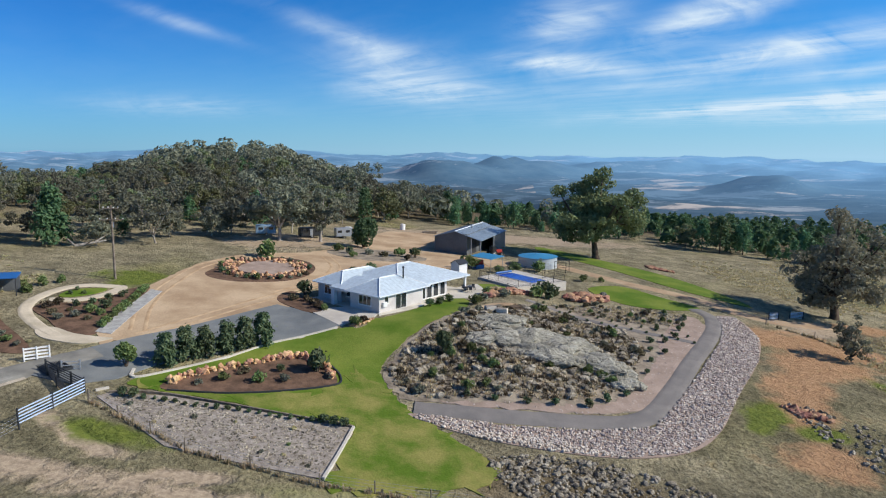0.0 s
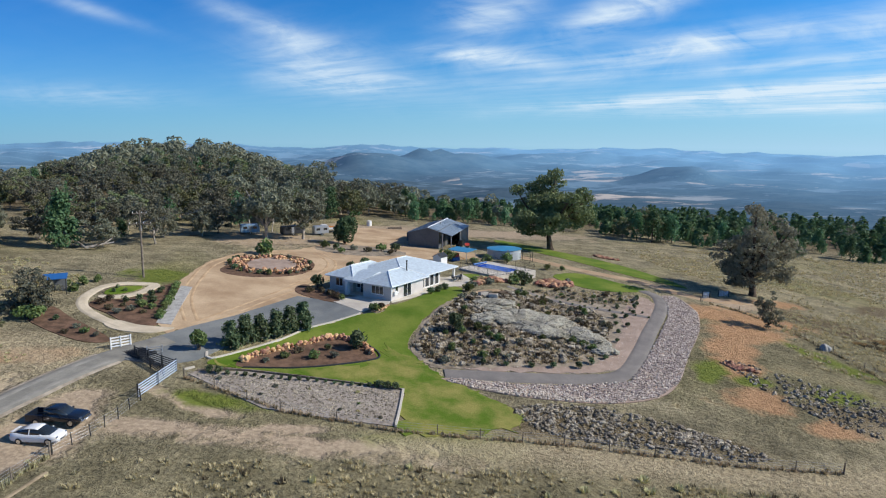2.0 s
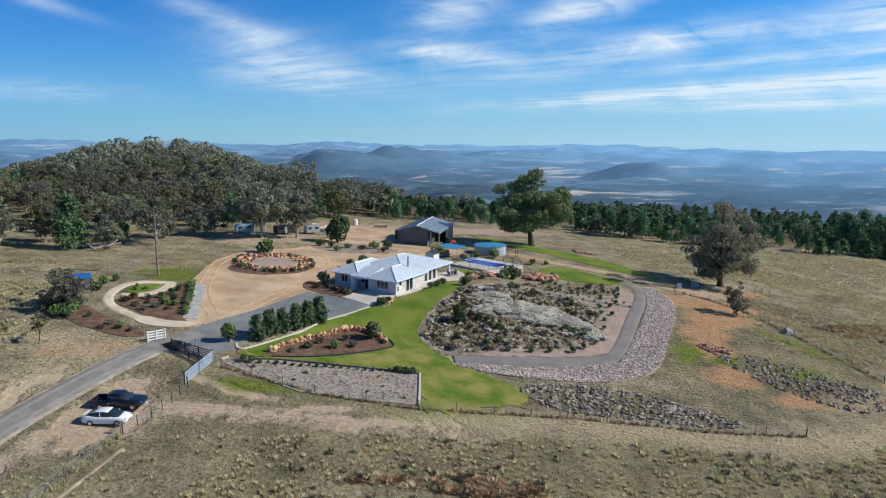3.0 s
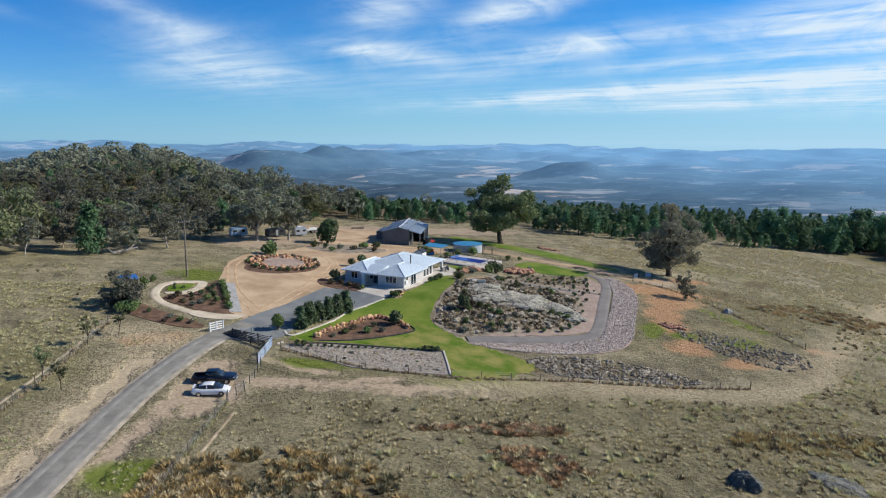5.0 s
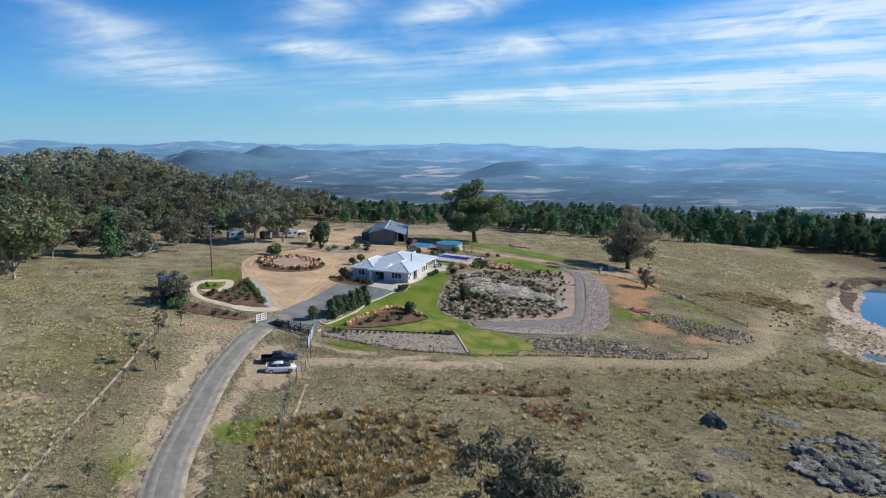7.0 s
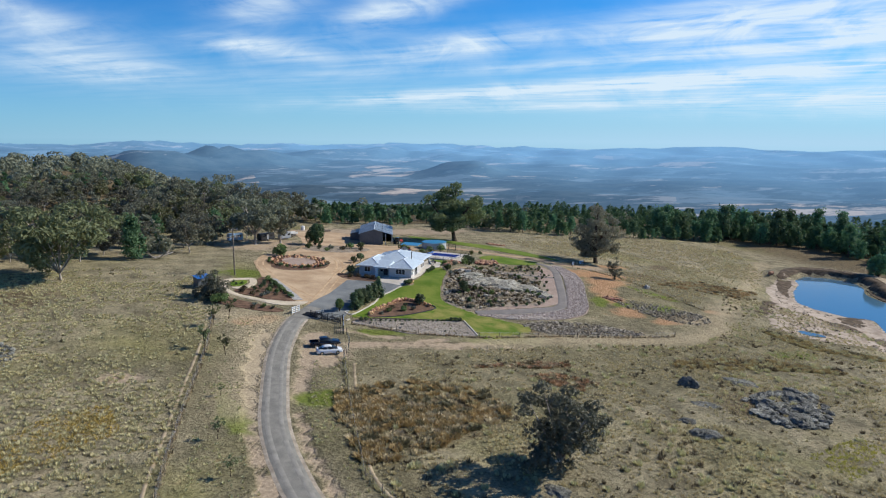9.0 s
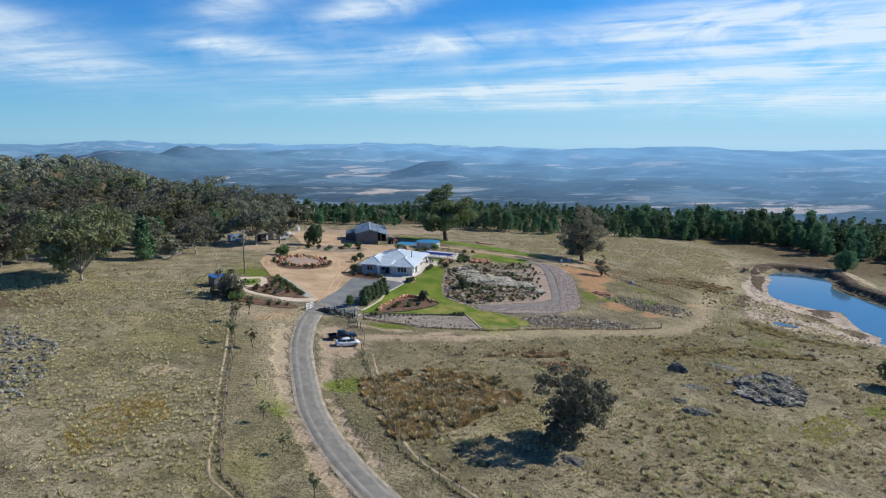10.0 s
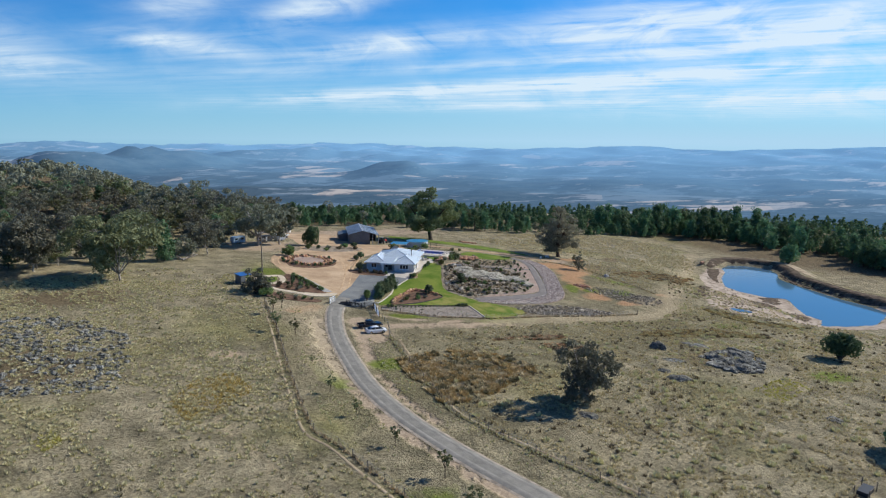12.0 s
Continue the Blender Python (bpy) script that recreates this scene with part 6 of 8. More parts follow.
for x, y, s, kind, where in [(-20.8, 95.8, 2.3, "dark", "at the house corner"), (-19.8, 92.6, 1.1, "brown", "under the house windows"), (-18.4, 90.6, 1.3, "brown", "under the house windows"), (-17.4, 88.8, 1.2, "brown", "beside the porch path"), (-16.2, 87.6, 0.9, "green", "beside the porch path"), (-21.9, 93.0, 1.2, "brown", "at the house corner"),
                             (-11.0, 80.9, 1.3, "green", "at the lawn's corner"), (-10.2, 81.9, 1.1, "brown", "at the lawn's corner"), (-11.6, 81.6, 0.9, "dark", "at the lawn's corner"), (-1.6, 90.2, 1.2, "dark", "clipped round below the windows"), (-0.2, 91.8, 1.2, "dark", "clipped round below the windows"), (1.2, 93.4, 1.2, "dark", "clipped round below the windows"),
                             (-13.6, 68.2, 2.4, "dark", "in the mulched bed"), (-19.0, 64.6, 1.2, "green", "in the mulched bed"), (-16.4, 65.2, 1.0, "sage", "in the mulched bed"), (-22.6, 64.2, 1.0, "green", "in the mulched bed"), (-21.0, 66.2, 1.0, "brown", "in the mulched bed"), (-17.4, 67.4, 0.9, "dark", "in the mulched bed"), (-24.6, 62.8, 0.8, "sage", "in the mulched bed"),
                             (17.6, 103.6, 2.9, "dark", "beside the pool"), (15.6, 102.4, 2.0, "green", "beside the pool"), (6.4, 94.4, 1.4, "sage", "beside the patio"), (8.6, 99.6, 1.6, "straw", "beside the patio"), (7.2, 98.2, 1.3, "green", "beside the patio"), (5.0, 92.0, 1.5, "green", "at the lawn's edge"), (9.8, 97.6, 1.5, "sage", "in the rockery"),
                             (26.8, 119.5, 1.3, "green", "beside the track"), (30.4, 120.2, 1.0, "green", "beside the track"), (19.5, 126.5, 2.2, "green", "beside the tank"), (14.5, 124.6, 1.9, "green", "behind the pool fence"), (11.0, 122.6, 1.5, "green", "behind the pool fence"), (5.6, 124.6, 2.6, "green", "beside the small shed"),
                             (-33.4, 121.0, 3.2, "green", "behind the turning circle"), (-9, 134, 1.9, "green", "in the stony shrub bed"), (-12, 131.6, 1.5, "brown", "in the stony shrub bed"), (-15.4, 133.2, 1.6, "sage", "in the stony shrub bed"), (-19.2, 132.4, 1.5, "dark", "in the stony shrub bed"), (-22.0, 134.6, 1.7, "green", "in the stony shrub bed"), (-5.6, 133.4, 2.2, "dark", "in the stony shrub bed"), (-7, 129.4, 1.4, "brown", "in the stony shrub bed"), (-18, 128.4, 1.3, "green", "in the stony shrub bed"),
                             (-12.6, 112.6, 2.2, "dark", "behind the house"), (-15.4, 110.2, 1.8, "dark", "behind the house")]:
    shrub(kind, x, y, s, where)
for k in range(26):
    t = k / 25
    a = 2 * math.pi * k / 26
    shrub(rnd.choice(("green", "sage", "brown", "dark")), -30.8 + 7.4 * math.cos(a) * rnd.uniform(0.95, 1.05), 110.6 + 8.0 * math.sin(a) * rnd.uniform(0.93, 1.05), rnd.uniform(0.6, 1.1), "round the turning circle", "turning circle planting")
# the curved-path garden
for k in range(13):
    t = k / 12
    shrub("green", -42.6 + 1.9 * t + rnd.uniform(-0.2, 0.2), 90.4 - 15.4 * t, rnd.uniform(0.8, 1.05), "in the clipped garden row", "clipped row")
for x, y, s, kind in [(-50.0, 79.6, 1.5, "brown"), (-49.4, 81.0, 1.6, "brown"), (-48.2, 77.6, 1.3, "brown"), (-47.2, 81.2, 1.3, "dark"), (-45.6, 82.2, 1.4, "dark"), (-45.2, 77.4, 1.5, "sage"), (-44.4, 79.4, 1.7, "green"), (-46.4, 75.9, 1.4, "sage"), (-43.6, 81.6, 1.8, "dark"), (-44.6, 84.4, 1.5, "dark"), (-43.4, 76.8, 1.0, "brown"), (-46.8, 79.2, 1.0, "brown"), (-42.9, 78.8, 1.3, "green"), (-44.0, 87.0, 1.4, "dark"),
                      (-50.4, 85.6, 0.9, "dark"), (-49.0, 86.4, 0.9, "green"), (-50.6, 87.6, 0.9, "dark"), (-55.9, 88.6, 1.9, "green"), (-57.6, 86.0, 2.0, "green"), (-55.6, 84.6, 1.7, "green"), (-54.6, 90.8, 1.6, "green"), (-52.6, 71.9, 1.1, "dark"), (-49.2, 69.6, 1.1, "sage"), (-47.6, 68.2, 1.2, "green"), (-46.0, 67.4, 1.0, "sage"), (-49.8, 67.8, 1.0, "brown"), (-45.4, 68.6, 0.7, "straw")]:
    shrub(kind, x, y, 0.72 * s, "in the curved-path garden", "path garden shrubs")
plant("gum_tree", gum_meshes(420, 5.8, 3.6, 3000, 0.26, DARKBARK, GREYLEAF, 0.06, 9, 0.2, 0.026, (0.1, 0.9), -0.1), -56.4, 74.6, 0, 1.0, "small spreading dark-leaved tree beside the garden path", "tree")
plant("shrub", bush_meshes(421, 1.8, 2.2, 900, 0.24, SHRUBLEAF, 6), -55.6, 71.8, 0, 1.0, "wide dark green shrub at the garden's edge", "shrub", "", ("stem", "foliage"))
GRAVELBED = [(-31.4, 58.8), (-26.3, 59.2), (-11.9, 57.3), (-8.7, 56.6), (-9.8, 49.6), (-15.7, 50.4), (-23.2, 52.0), (-31.8, 58.0)]
stone_field("broken_stone", [(x, y, rnd.uniform(0.14, 0.42)) for x, y in spots(29, 2600, GRAVELBED, 0.16)], GRANITE, "loose grey broken stone covering the garden bed", 44)
SHORE = [(92, 24), (80, 42), (84, 52), (100, 64), (112, 74), (124, 84), (134, 90), (122, 74), (118, 56), (112, 44), (104, 34), (98, 26)]
stone_field("rubble", [(x, y, rnd.uniform(0.25, 0.8)) for x, y in spots(39, 260, SHORE, 0.5, patchy(0.15, 0.0))], GRANITE, "dark rocks and clods on the dam's shore", 58)
# low planting of the gravel bed
for k in range(22):
    t = k / 21
    shrub("dark", -30.4 + 21.4 * t, 58.9 - 1.4 * t + rnd.uniform(-0.15, 0.15), rnd.uniform(0.4, 0.62) if 1 < k < 19 else 0.95, "edging the gravel bed", "gravel bed row")
for x, y in spots(26, 11, [(-29.6, 57.6), (-12, 56.4), (-10.4, 50.2), (-16, 51), (-23, 52.6)], 1.6):
    shrub(rnd.choice(("green", "straw", "sage")), x, y, rnd.uniform(0.3, 0.6), "in the grey gravel bed", "gravel bed plants")
# saplings beside the road
sap = gum_meshes(430, 3.6, 1.0, 380, 0.15, DARKBARK, GUMLEAF, 0.3, 4, 0.5, 0.018)
for x, y, s in [(-61.7, -4.1, 0.8), (-60.2, -13.9, 1.0), (-62.3, 6.9, 0.7), (-62.5, 16.2, 0.8), (-60.8, 47.6, 1.2), (-58.4, 58.3, 1.2), (-57.9, 44.5, 1.0), (-60.6, 29.0, 0.5), (-55.2, 62.0, 1.1), (-62.2, -22, 1.0)]:
    plant("sapling", sap, x, y, rnd.uniform(0, 360), s, "thin young gum sapling on the road verge", "tree", "verge saplings")


# ---- tussocks ----
def tussocks(name, places, mat, label, seed, blades=9):
    """Tufts of dry grass (x, y, height, width) in one mesh."""
    rng = np.random.default_rng(seed)
    p = np.array(places)
    n = len(p)
    p = np.repeat(p, blades, 0)
    a = rng.uniform(0, 2 * np.pi, len(p))
    r = np.sqrt(rng.uniform(0, 1, len(p))) * p[:, 3] * 0.36
    x, y = p[:, 0] + np.cos(a) * r, p[:, 1] + np.sin(a) * r
    z = terrain(x, y)
    h = p[:, 2] * rng.uniform(0.6, 1.15, len(p)) * (1.15 - 0.5 * r / (p[:, 3] * 0.36))
    b = a + rng.uniform(-0.8, 0.8, len(p))
    w = p[:, 3] * rng.uniform(0.06, 0.12, len(p))
    lean = rng.uniform(0.1, 0.8, len(p)) * p[:, 3] * 0.45
    tx, ty = np.cos(b + np.pi / 2) * w, np.sin(b + np.pi / 2) * w
    v = np.stack([np.stack([x - tx, y - ty, z - 0.04], 1), np.stack([x + tx, y + ty, z - 0.04], 1), np.stack([x + np.cos(b) * lean, y + np.sin(b) * lean, z + h], 1)], 1).reshape(-1, 3)
    f = np.arange(len(p))[:, None] * 3 + [0, 1, 2]
    return tagged(new(name, mesh_from(name, v, f, mat)), label, "grass", kind="stuff")


ROADLINE = [(-50.0, -52), (-52.9, -22.9), (-55.6, -4.3), (-55.8, 14.8), (-53.0, 29.3), (-49.6, 44.4), (-43.1, 60.8)]


def open_ground(x, y):
    if strip_weight(np.array([x]), np.array([y]), STRIPS)[0] > 0.45:
        return False
    for (ax, ay), (bx, by) in zip(ROADLINE, ROADLINE[1:]):
        if min(ay, by) - 1 <= y <= max(ay, by) + 1 and abs(x - (ax + (bx - ax) * (y - ay) / (by - ay))) < 3.4:
            return False
    return True


WEST = [(-150, 40), (-128, 82), (-92, 98), (-70, 104), (-57, 92), (-58, 66), (-62, 40), (-71, 2), (-66, -20), (-64, -60), (-140, -60)]
MIDDLE = [(-38, 40), (-10, 42), (10, 41), (36, 36), (56, 44), (72, 60), (96, 80), (104, 40), (96, 10), (80, -30), (20, -60), (-42, -60), (-44, -20), (-48, 3)]
VERGE = [(-57, 66), (-47, 58), (-46, 40), (-40, 40), (-48, 3), (-42, -30), (-64, -40), (-68, 0)]
EAST = [(52, 70), (64, 96), (76, 108), (60, 130), (60, 160), (100, 172), (150, 174), (184, 150), (150, 108), (116, 84), (90, 80), (66, 62)]


def tufts(seed, n, zone, h, w, f=0.06, lo=-0.1):
    return [(x, y, rnd.uniform(*h), rnd.uniform(*w) * (1.0 if y > 8 else 0.72)) for x, y in spots(seed, n, zone, 0.3, patchy(f, lo)) if open_ground(x, y) and (y > 8 or x > -50 or rnd.random() < 0.55)]


tussocks("dry_grass", [(x, y, rnd.uniform(0.25, 0.6), rnd.uniform(0.5, 1.1)) for x, y in MOUND_TUFTS[:800]], STRAW, "dry grass among the granite stones", 49, 20)
tussocks("dry_weeds", [(x, y, rnd.uniform(0.25, 0.7), rnd.uniform(0.5, 1.2)) for x, y in MOUND_TUFTS[800:]], BROWNLEAF, "brown dry weeds among the granite stones", 48, 26)
tussocks("dry_grass", [(x, y, rnd.uniform(0.2, 0.5), rnd.uniform(0.4, 0.9)) for x, y in spots(28, 260, RIGHTBED, 0.4)], STRAW, "dry grass between the garden paths", 47, 20)
tussocks("dry_grass", tufts(50, 10500, WEST, (0.22, 0.5), (0.5, 1.1), 0.06, -0.2), STRAW, "straw-coloured tussock grass of the paddock", 51, 30)
tussocks("dry_grass", tufts(52, 11000, MIDDLE, (0.2, 0.5), (0.4, 1.0), 0.09, -0.1), STRAW, "straw-coloured tussock grass of the paddock", 53, 30)
tussocks("dry_grass", tufts(54, 1100, VERGE, (0.15, 0.35), (0.3, 0.7)), STRAW, "dry grass on the road verge", 55, 26)
tussocks("dry_grass", tufts(56, 4200, EAST, (0.3, 0.6), (0.6, 1.3)), STRAW, "straw-coloured grass of the far paddock", 57, 24)
for k, zone in enumerate([[(-85.1, 19.7), (-80.6, 27.2), (-74.1, 29.0), (-72.8, 21.1), (-78.4, 15.3), (-84.0, 13.4)], [(-101.4, 13.5), (-99.4, 15.2), (-98.3, 12.4), (-100.1, 10.0)], [(5.7, -10.9), (20.4, -8.6), (18.1, -15.2), (4.6, -17.7)]]):
    tussocks("dry_grass", [(x, y, rnd.uniform(0.15, 0.4), rnd.uniform(0.4, 0.9)) for x, y in spots(90 + k, (420, 60, 160)[k], zone, 0.3, patchy(0.12, -0.1))], GOLDGRASS, "patch of golden-yellow grass in the paddock", 91 + k, 14)
SEDGE = [[(-45.0, 27), (-34.0, 29), (-22, 22), (-24, 12), (-33, 9), (-40.4, 5), (-48.0, 5), (-47.5, 16)], [(22, 28), (34, 27), (47, 23), (56, 16.5), (53, 14), (40, 19), (27, 22.5), (20, 25)], [(-12, 26), (-6, 27), (-2, 20), (-8, 18)], [(-20, 33), (-8, 34), (2, 31), (-6, 30)], [(70, 82), (80, 86), (94, 89), (104, 82), (107, 77), (98, 72), (90, 70.5), (79, 75.5)], [(67, 44), (71, 40), (71, 32), (76, 24), (82, 19), (78, 18), (70, 24), (65, 32)]]
for k, (zone, n, h) in enumerate(zip(SEDGE, (620, 560, 110, 80, 400, 420), (0.75, 0.7, 0.5, 0.5, 0.55, 0.65))):
    clumps = [(x, y, rnd.uniform(0.4, 1.0) * h, rnd.uniform(1.0, 2.1)) for x, y in spots(60 + k, n, zone, 0.5, patchy(0.13, -0.02, 0.05))]
    for mat, lot, words in ((RUST, clumps[::4] + clumps[3::4], "rust-brown sedge clumps in the damp hollow"), (STRAW, clumps[1::4], "golden dry sedge clumps in the damp hollow"), (BROWNLEAF, clumps[2::4], "dark brown sedge clumps in the damp hollow")):
        tussocks("sedge", lot, mat, words, 61 + k, 60)
tussocks("sedge", [(x, y, rnd.uniform(0.25, 0.7), rnd.uniform(0.5, 1.2)) for x, y in spots(68, 1000, MIDDLE, 0.7, patchy(0.1, 0.1))], BROWNLEAF, "dark brown dry weeds in the paddock", 69, 22)
tussocks("dry_grass", [(x, y, rnd.uniform(0.35, 0.8), rnd.uniform(0.7, 1.5)) for x, y in spots(72, 520, MIDDLE, 0.7, patchy(0.06, 0.12, 0.06))], STRAW, "tall golden tussocks in the paddock", 73, 40)
tussocks("sedge", [(x, y, rnd.uniform(0.25, 0.6), rnd.uniform(0.4, 1.0)) for x, y in spots(70, 220, WEST, 0.8, patchy(0.1, 0.15))], BROWNLEAF, "dark brown dry weeds in the paddock", 71, 22)


# ---- fences and gates ----
def fence(line, spacing, label, post_mat=TIMBER, height=1.15, wires=4, grass=True, r=0.06):
    pts = [Vector(p) for p in line]
    f = thing("fence", pts[0].x, pts[0].y, gz(*pts[0]), 0, label, "fence")
    back = f.matrix_basis.inverted()
    posts = []
    for a, b in zip(pts, pts[1:]):
        k = max(1, round((b - a).length / spacing))
        posts += [a.lerp(b, s / k) for s in range(k)]
    posts.append(pts[-1])
    bm = rod((0, 0, -0.3), (0, 0, height), r, r * 0.9, 7)
    me = bpy.data.meshes.new("post")
    bm.to_mesh(me)
    bm.free()
    me.materials.append(post_mat)
    for k, p in enumerate(posts):
        o = new("post", me)
        o.parent = f
        s = 1.5 if k in (0, len(posts) - 1) else 1.0
        o.matrix_basis = back @ pose(p.x, p.y, gz(p.x, p.y), rnd.uniform(-3, 3), rnd.uniform(-3, 3), 0) @ Matrix.Diagonal((s, s, 1.1 if s > 1 else 1, 1))
    for w in range(wires):
        h = height * (0.22 + 0.74 * w / max(1, wires - 1))
        bm = bmesh.new()
        for a, b in zip(posts, posts[1:]):
            rod(back @ Vector((a.x, a.y, gz(a.x, a.y) + h)), back @ Vector((b.x, b.y, gz(b.x, b.y) + h)), 0.008, sides=3, bm=bm)
        tagged(part("wire", bm, GALV, f), kind="stuff")
    if grass:
        tuft = []
        for a, b in zip(posts, posts[1:]):
            for _ in range(int((b - a).length * 5)):
                q = a.lerp(b, rnd.random())
                tuft.append((q.x + rnd.gauss(0, 0.12), q.y + rnd.gauss(0, 0.12), rnd.uniform(0.3, 0.65), rnd.uniform(0.3, 0.6)))
        tussocks("dry_weeds", tuft[::3], BROWNLEAF, "brown dry weeds under the fence", int(pts[0].x * 7) % 999 + 300, 16)
        tussocks("dry_grass", tuft, STRAW, "long dry grass left standing under the fence", int(pts[0].x * 7) % 999 + 100, 16)
    return f


fence([(-57.4, 66.5), (-60.0, 50.0), (-64.8, 28.9), (-68.2, 12.6), (-69.6, 4.4), (-68.2, -1.0), (-67.5, -7.9), (-66.6, -15.5), (-65.6, -30), (-64, -52)], 4.5, "old post and wire fence along the road paddock")
fence([(-39.5, 40.6), (-44.7, 20.6), (-48.9, 2.2), (-47.1, -9.2), (-45.2, -18.2), (-42.8, -27.8), (-40, -45)], 4.5, "old post and wire fence beside the access road")
fence([(-32.8, 57.3), (-21.4, 51.0), (-9.5, 48.0), (8.2, 46.6), (26.6, 43.0), (37.0, 42.3)], 5.0, "post and wire fence below the house garden")
fence([(63.4, 58.3), (62.4, 70.2), (60.9, 81.8), (60.5, 88), (57, 95), (52, 100)], 5.0, "post and wire fence on the slope")
fence([(-35.6, 51.6), (-36.4, 47.6), (-37.6, 44.2), (-39.4, 40.8)], 2.4, "dark steel post and wire fence beside the parked cars", CHARCOAL, 1.2, 4, False, 0.05)


def rail_panel(name, a, b, rails, mat, label, height=1.25, posts=2, post_mat=CHARCOAL, thick=0.06, category="gate", rail_h=0.09):
    a, b = Vector(a), Vector(b)
    turn = math.degrees(math.atan2(b.y - a.y, b.x - a.x))
    L = (b - a).length
    g = thing(name, a.x, a.y, gz(*a), turn, label, category)
    back = g.matrix_basis.inverted()
    rise = gz(*b) - gz(*a)
    for k in range(rails):
        z = 0.15 + (height - 0.25) * k / (rails - 1)
        bm = solid([(0, -thick / 2, z), (L, -thick / 2, z + rise), (L, thick / 2, z + rise), (0, thick / 2, z), (0, -thick / 2, z + rail_h), (L, -thick / 2, z + rise + rail_h), (L, thick / 2, z + rise + rail_h), (0, thick / 2, z + rail_h)],
                   [(0, 1, 2, 3), (4, 5, 6, 7), (0, 1, 5, 4), (1, 2, 6, 5), (2, 3, 7, 6), (3, 0, 4, 7)])
        part("rail", bm, mat, g)
    for k in range(posts):
        x = L * k / (posts - 1)
        part("post", box(x - 0.07, -0.07 - thick, -0.3 + rise * k / (posts - 1), x + 0.07, 0.07 - thick, height + 0.15 + rise * k / (posts - 1), 0.01), post_mat, g)
    return g


rail_panel("yard_panel", (-34.0, 58.9), (-35.0, 55.5), 5, RAILBLUE, "pale blue-white steel stock gate panel", 1.4, 2, CHARCOAL, 0.05, "gate", 0.10)
rail_panel("yard_panel", (-35.05, 55.4), (-36.0, 52.2), 5, RAILBLUE, "pale blue-white steel stock gate panel", 1.4, 2, CHARCOAL, 0.05, "gate", 0.10)
rail_panel("yard_panel", (-39.6, 62.2), (-34.1, 59.1), 5, CHARCOAL, "dark steel rail wing of the cattle grid", 1.25, 4)
rail_panel("yard_panel", (-39.0, 61.4), (-35.0, 57.6), 5, CHARCOAL, "dark steel rail wing beside the cattle grid", 1.1, 3)
rail_panel("white_rail", (-43.0, 64.0), (-41.2, 65.4), 4, WHITE, "short white-painted timber rail wing of the cattle grid", 1.3, 3, WHITE, 0.08, "rail fence", 0.16)
rail_panel("white_rail", (-38.4, 62.7), (-36.9, 63.4), 3, GALV, "short pale steel rail beside the cattle grid", 1.0, 2, GALV, 0.06, "rail fence")
rail_panel("gate", (54.0, 103.2), (56.0, 104.0), 5, RAILBLUE, "pale blue steel farm gate", 1.2, 2)
rail_panel("gate", (59.0, 106.0), (61.6, 106.6), 5, RAILBLUE, "pale blue steel farm gate", 1.2, 2)

grid = thing("cattle_grid", -40.1, 63.6, gz(-40.1, 63.6) + 0.2, 52, "dark steel cattle grid across the road", "cattle grid")
for k in range(12):
    part("bar", rod((-1.1 + 0.2 * k, -2.3, 0), (-1.1 + 0.2 * k, 2.3, 0), 0.05, sides=6), CHARCOAL, grid)
part("pit", box(-1.25, -2.4, -0.3, 1.25, 2.4, -0.06), CHARCOAL, grid)


def kerb(name, line, w, h, mat, label):
    line = rounded([Vector(p) for p in line], 6, False)
    rows = []
    for i, p in enumerate(line):
        d = (line[min(i + 1, len(line) - 1)] - line[max(i - 1, 0)]).normalized()
        s = Vector((d.y, -d.x)) * w / 2
        z = gz(p.x, p.y)
        rows += [(p.x - s.x, p.y - s.y, z - 0.1), (p.x - s.x, p.y - s.y, z + h), (p.x + s.x, p.y + s.y, z + h), (p.x + s.x, p.y + s.y, z - 0.1)]
    n = len(line)
    faces = [[i * 4 + k, i * 4 + k + 1, i * 4 + 5 + k, i * 4 + 4 + k] for i in range(n - 1) for k in range(3)] + [[0, 1, 2, 3], [n * 4 - 1, n * 4 - 2, n * 4 - 3, n * 4 - 4]]
    return tagged(new(name, mesh_from(name, rows, faces, mat)), label, kind="structure")


kerb("kerb", [(-31.6, 63.1), (-30.2, 63.4), (-24.0, 69.7), (-19.8, 75.5), (-13.3, 80.3)], 0.3, 0.2, CONCRETE, "pale concrete kerb of the lawn")
kerb("kerb", [(-32.0, 64.6), (-31.7, 63.2)], 0.3, 0.2, CONCRETE, "pale concrete kerb of the hedge bed")
kerb("kerb", [(-8.1, 57.3), (-8.7, 53), (-9.4, 48.8)], 0.25, 0.28, CONCRETE, "pale timber edge of the gravel bed")
kerb("kerb", [(-31.9, 59.3), (-26.3, 60.0), (-11.7, 58.0), (-8.1, 57.4)], 0.2, 0.25, TIMBER, "dark timber edge of the gravel bed")
kerb("kerb", [(-27.0, 60.8), (-21.4, 61.4), (-16.2, 63.0), (-11.2, 65.4), (-10.9, 67.5), (-12.4, 70)], 0.16, 0.22, CHARCOAL, "dark steel edge of the mulched bed")
kerb("kerb", [(-33.3, 59.4), (-32.4, 60.2)], 0.25, 0.2, CONCRETE, "pale concrete kerb end at the gravel bed")


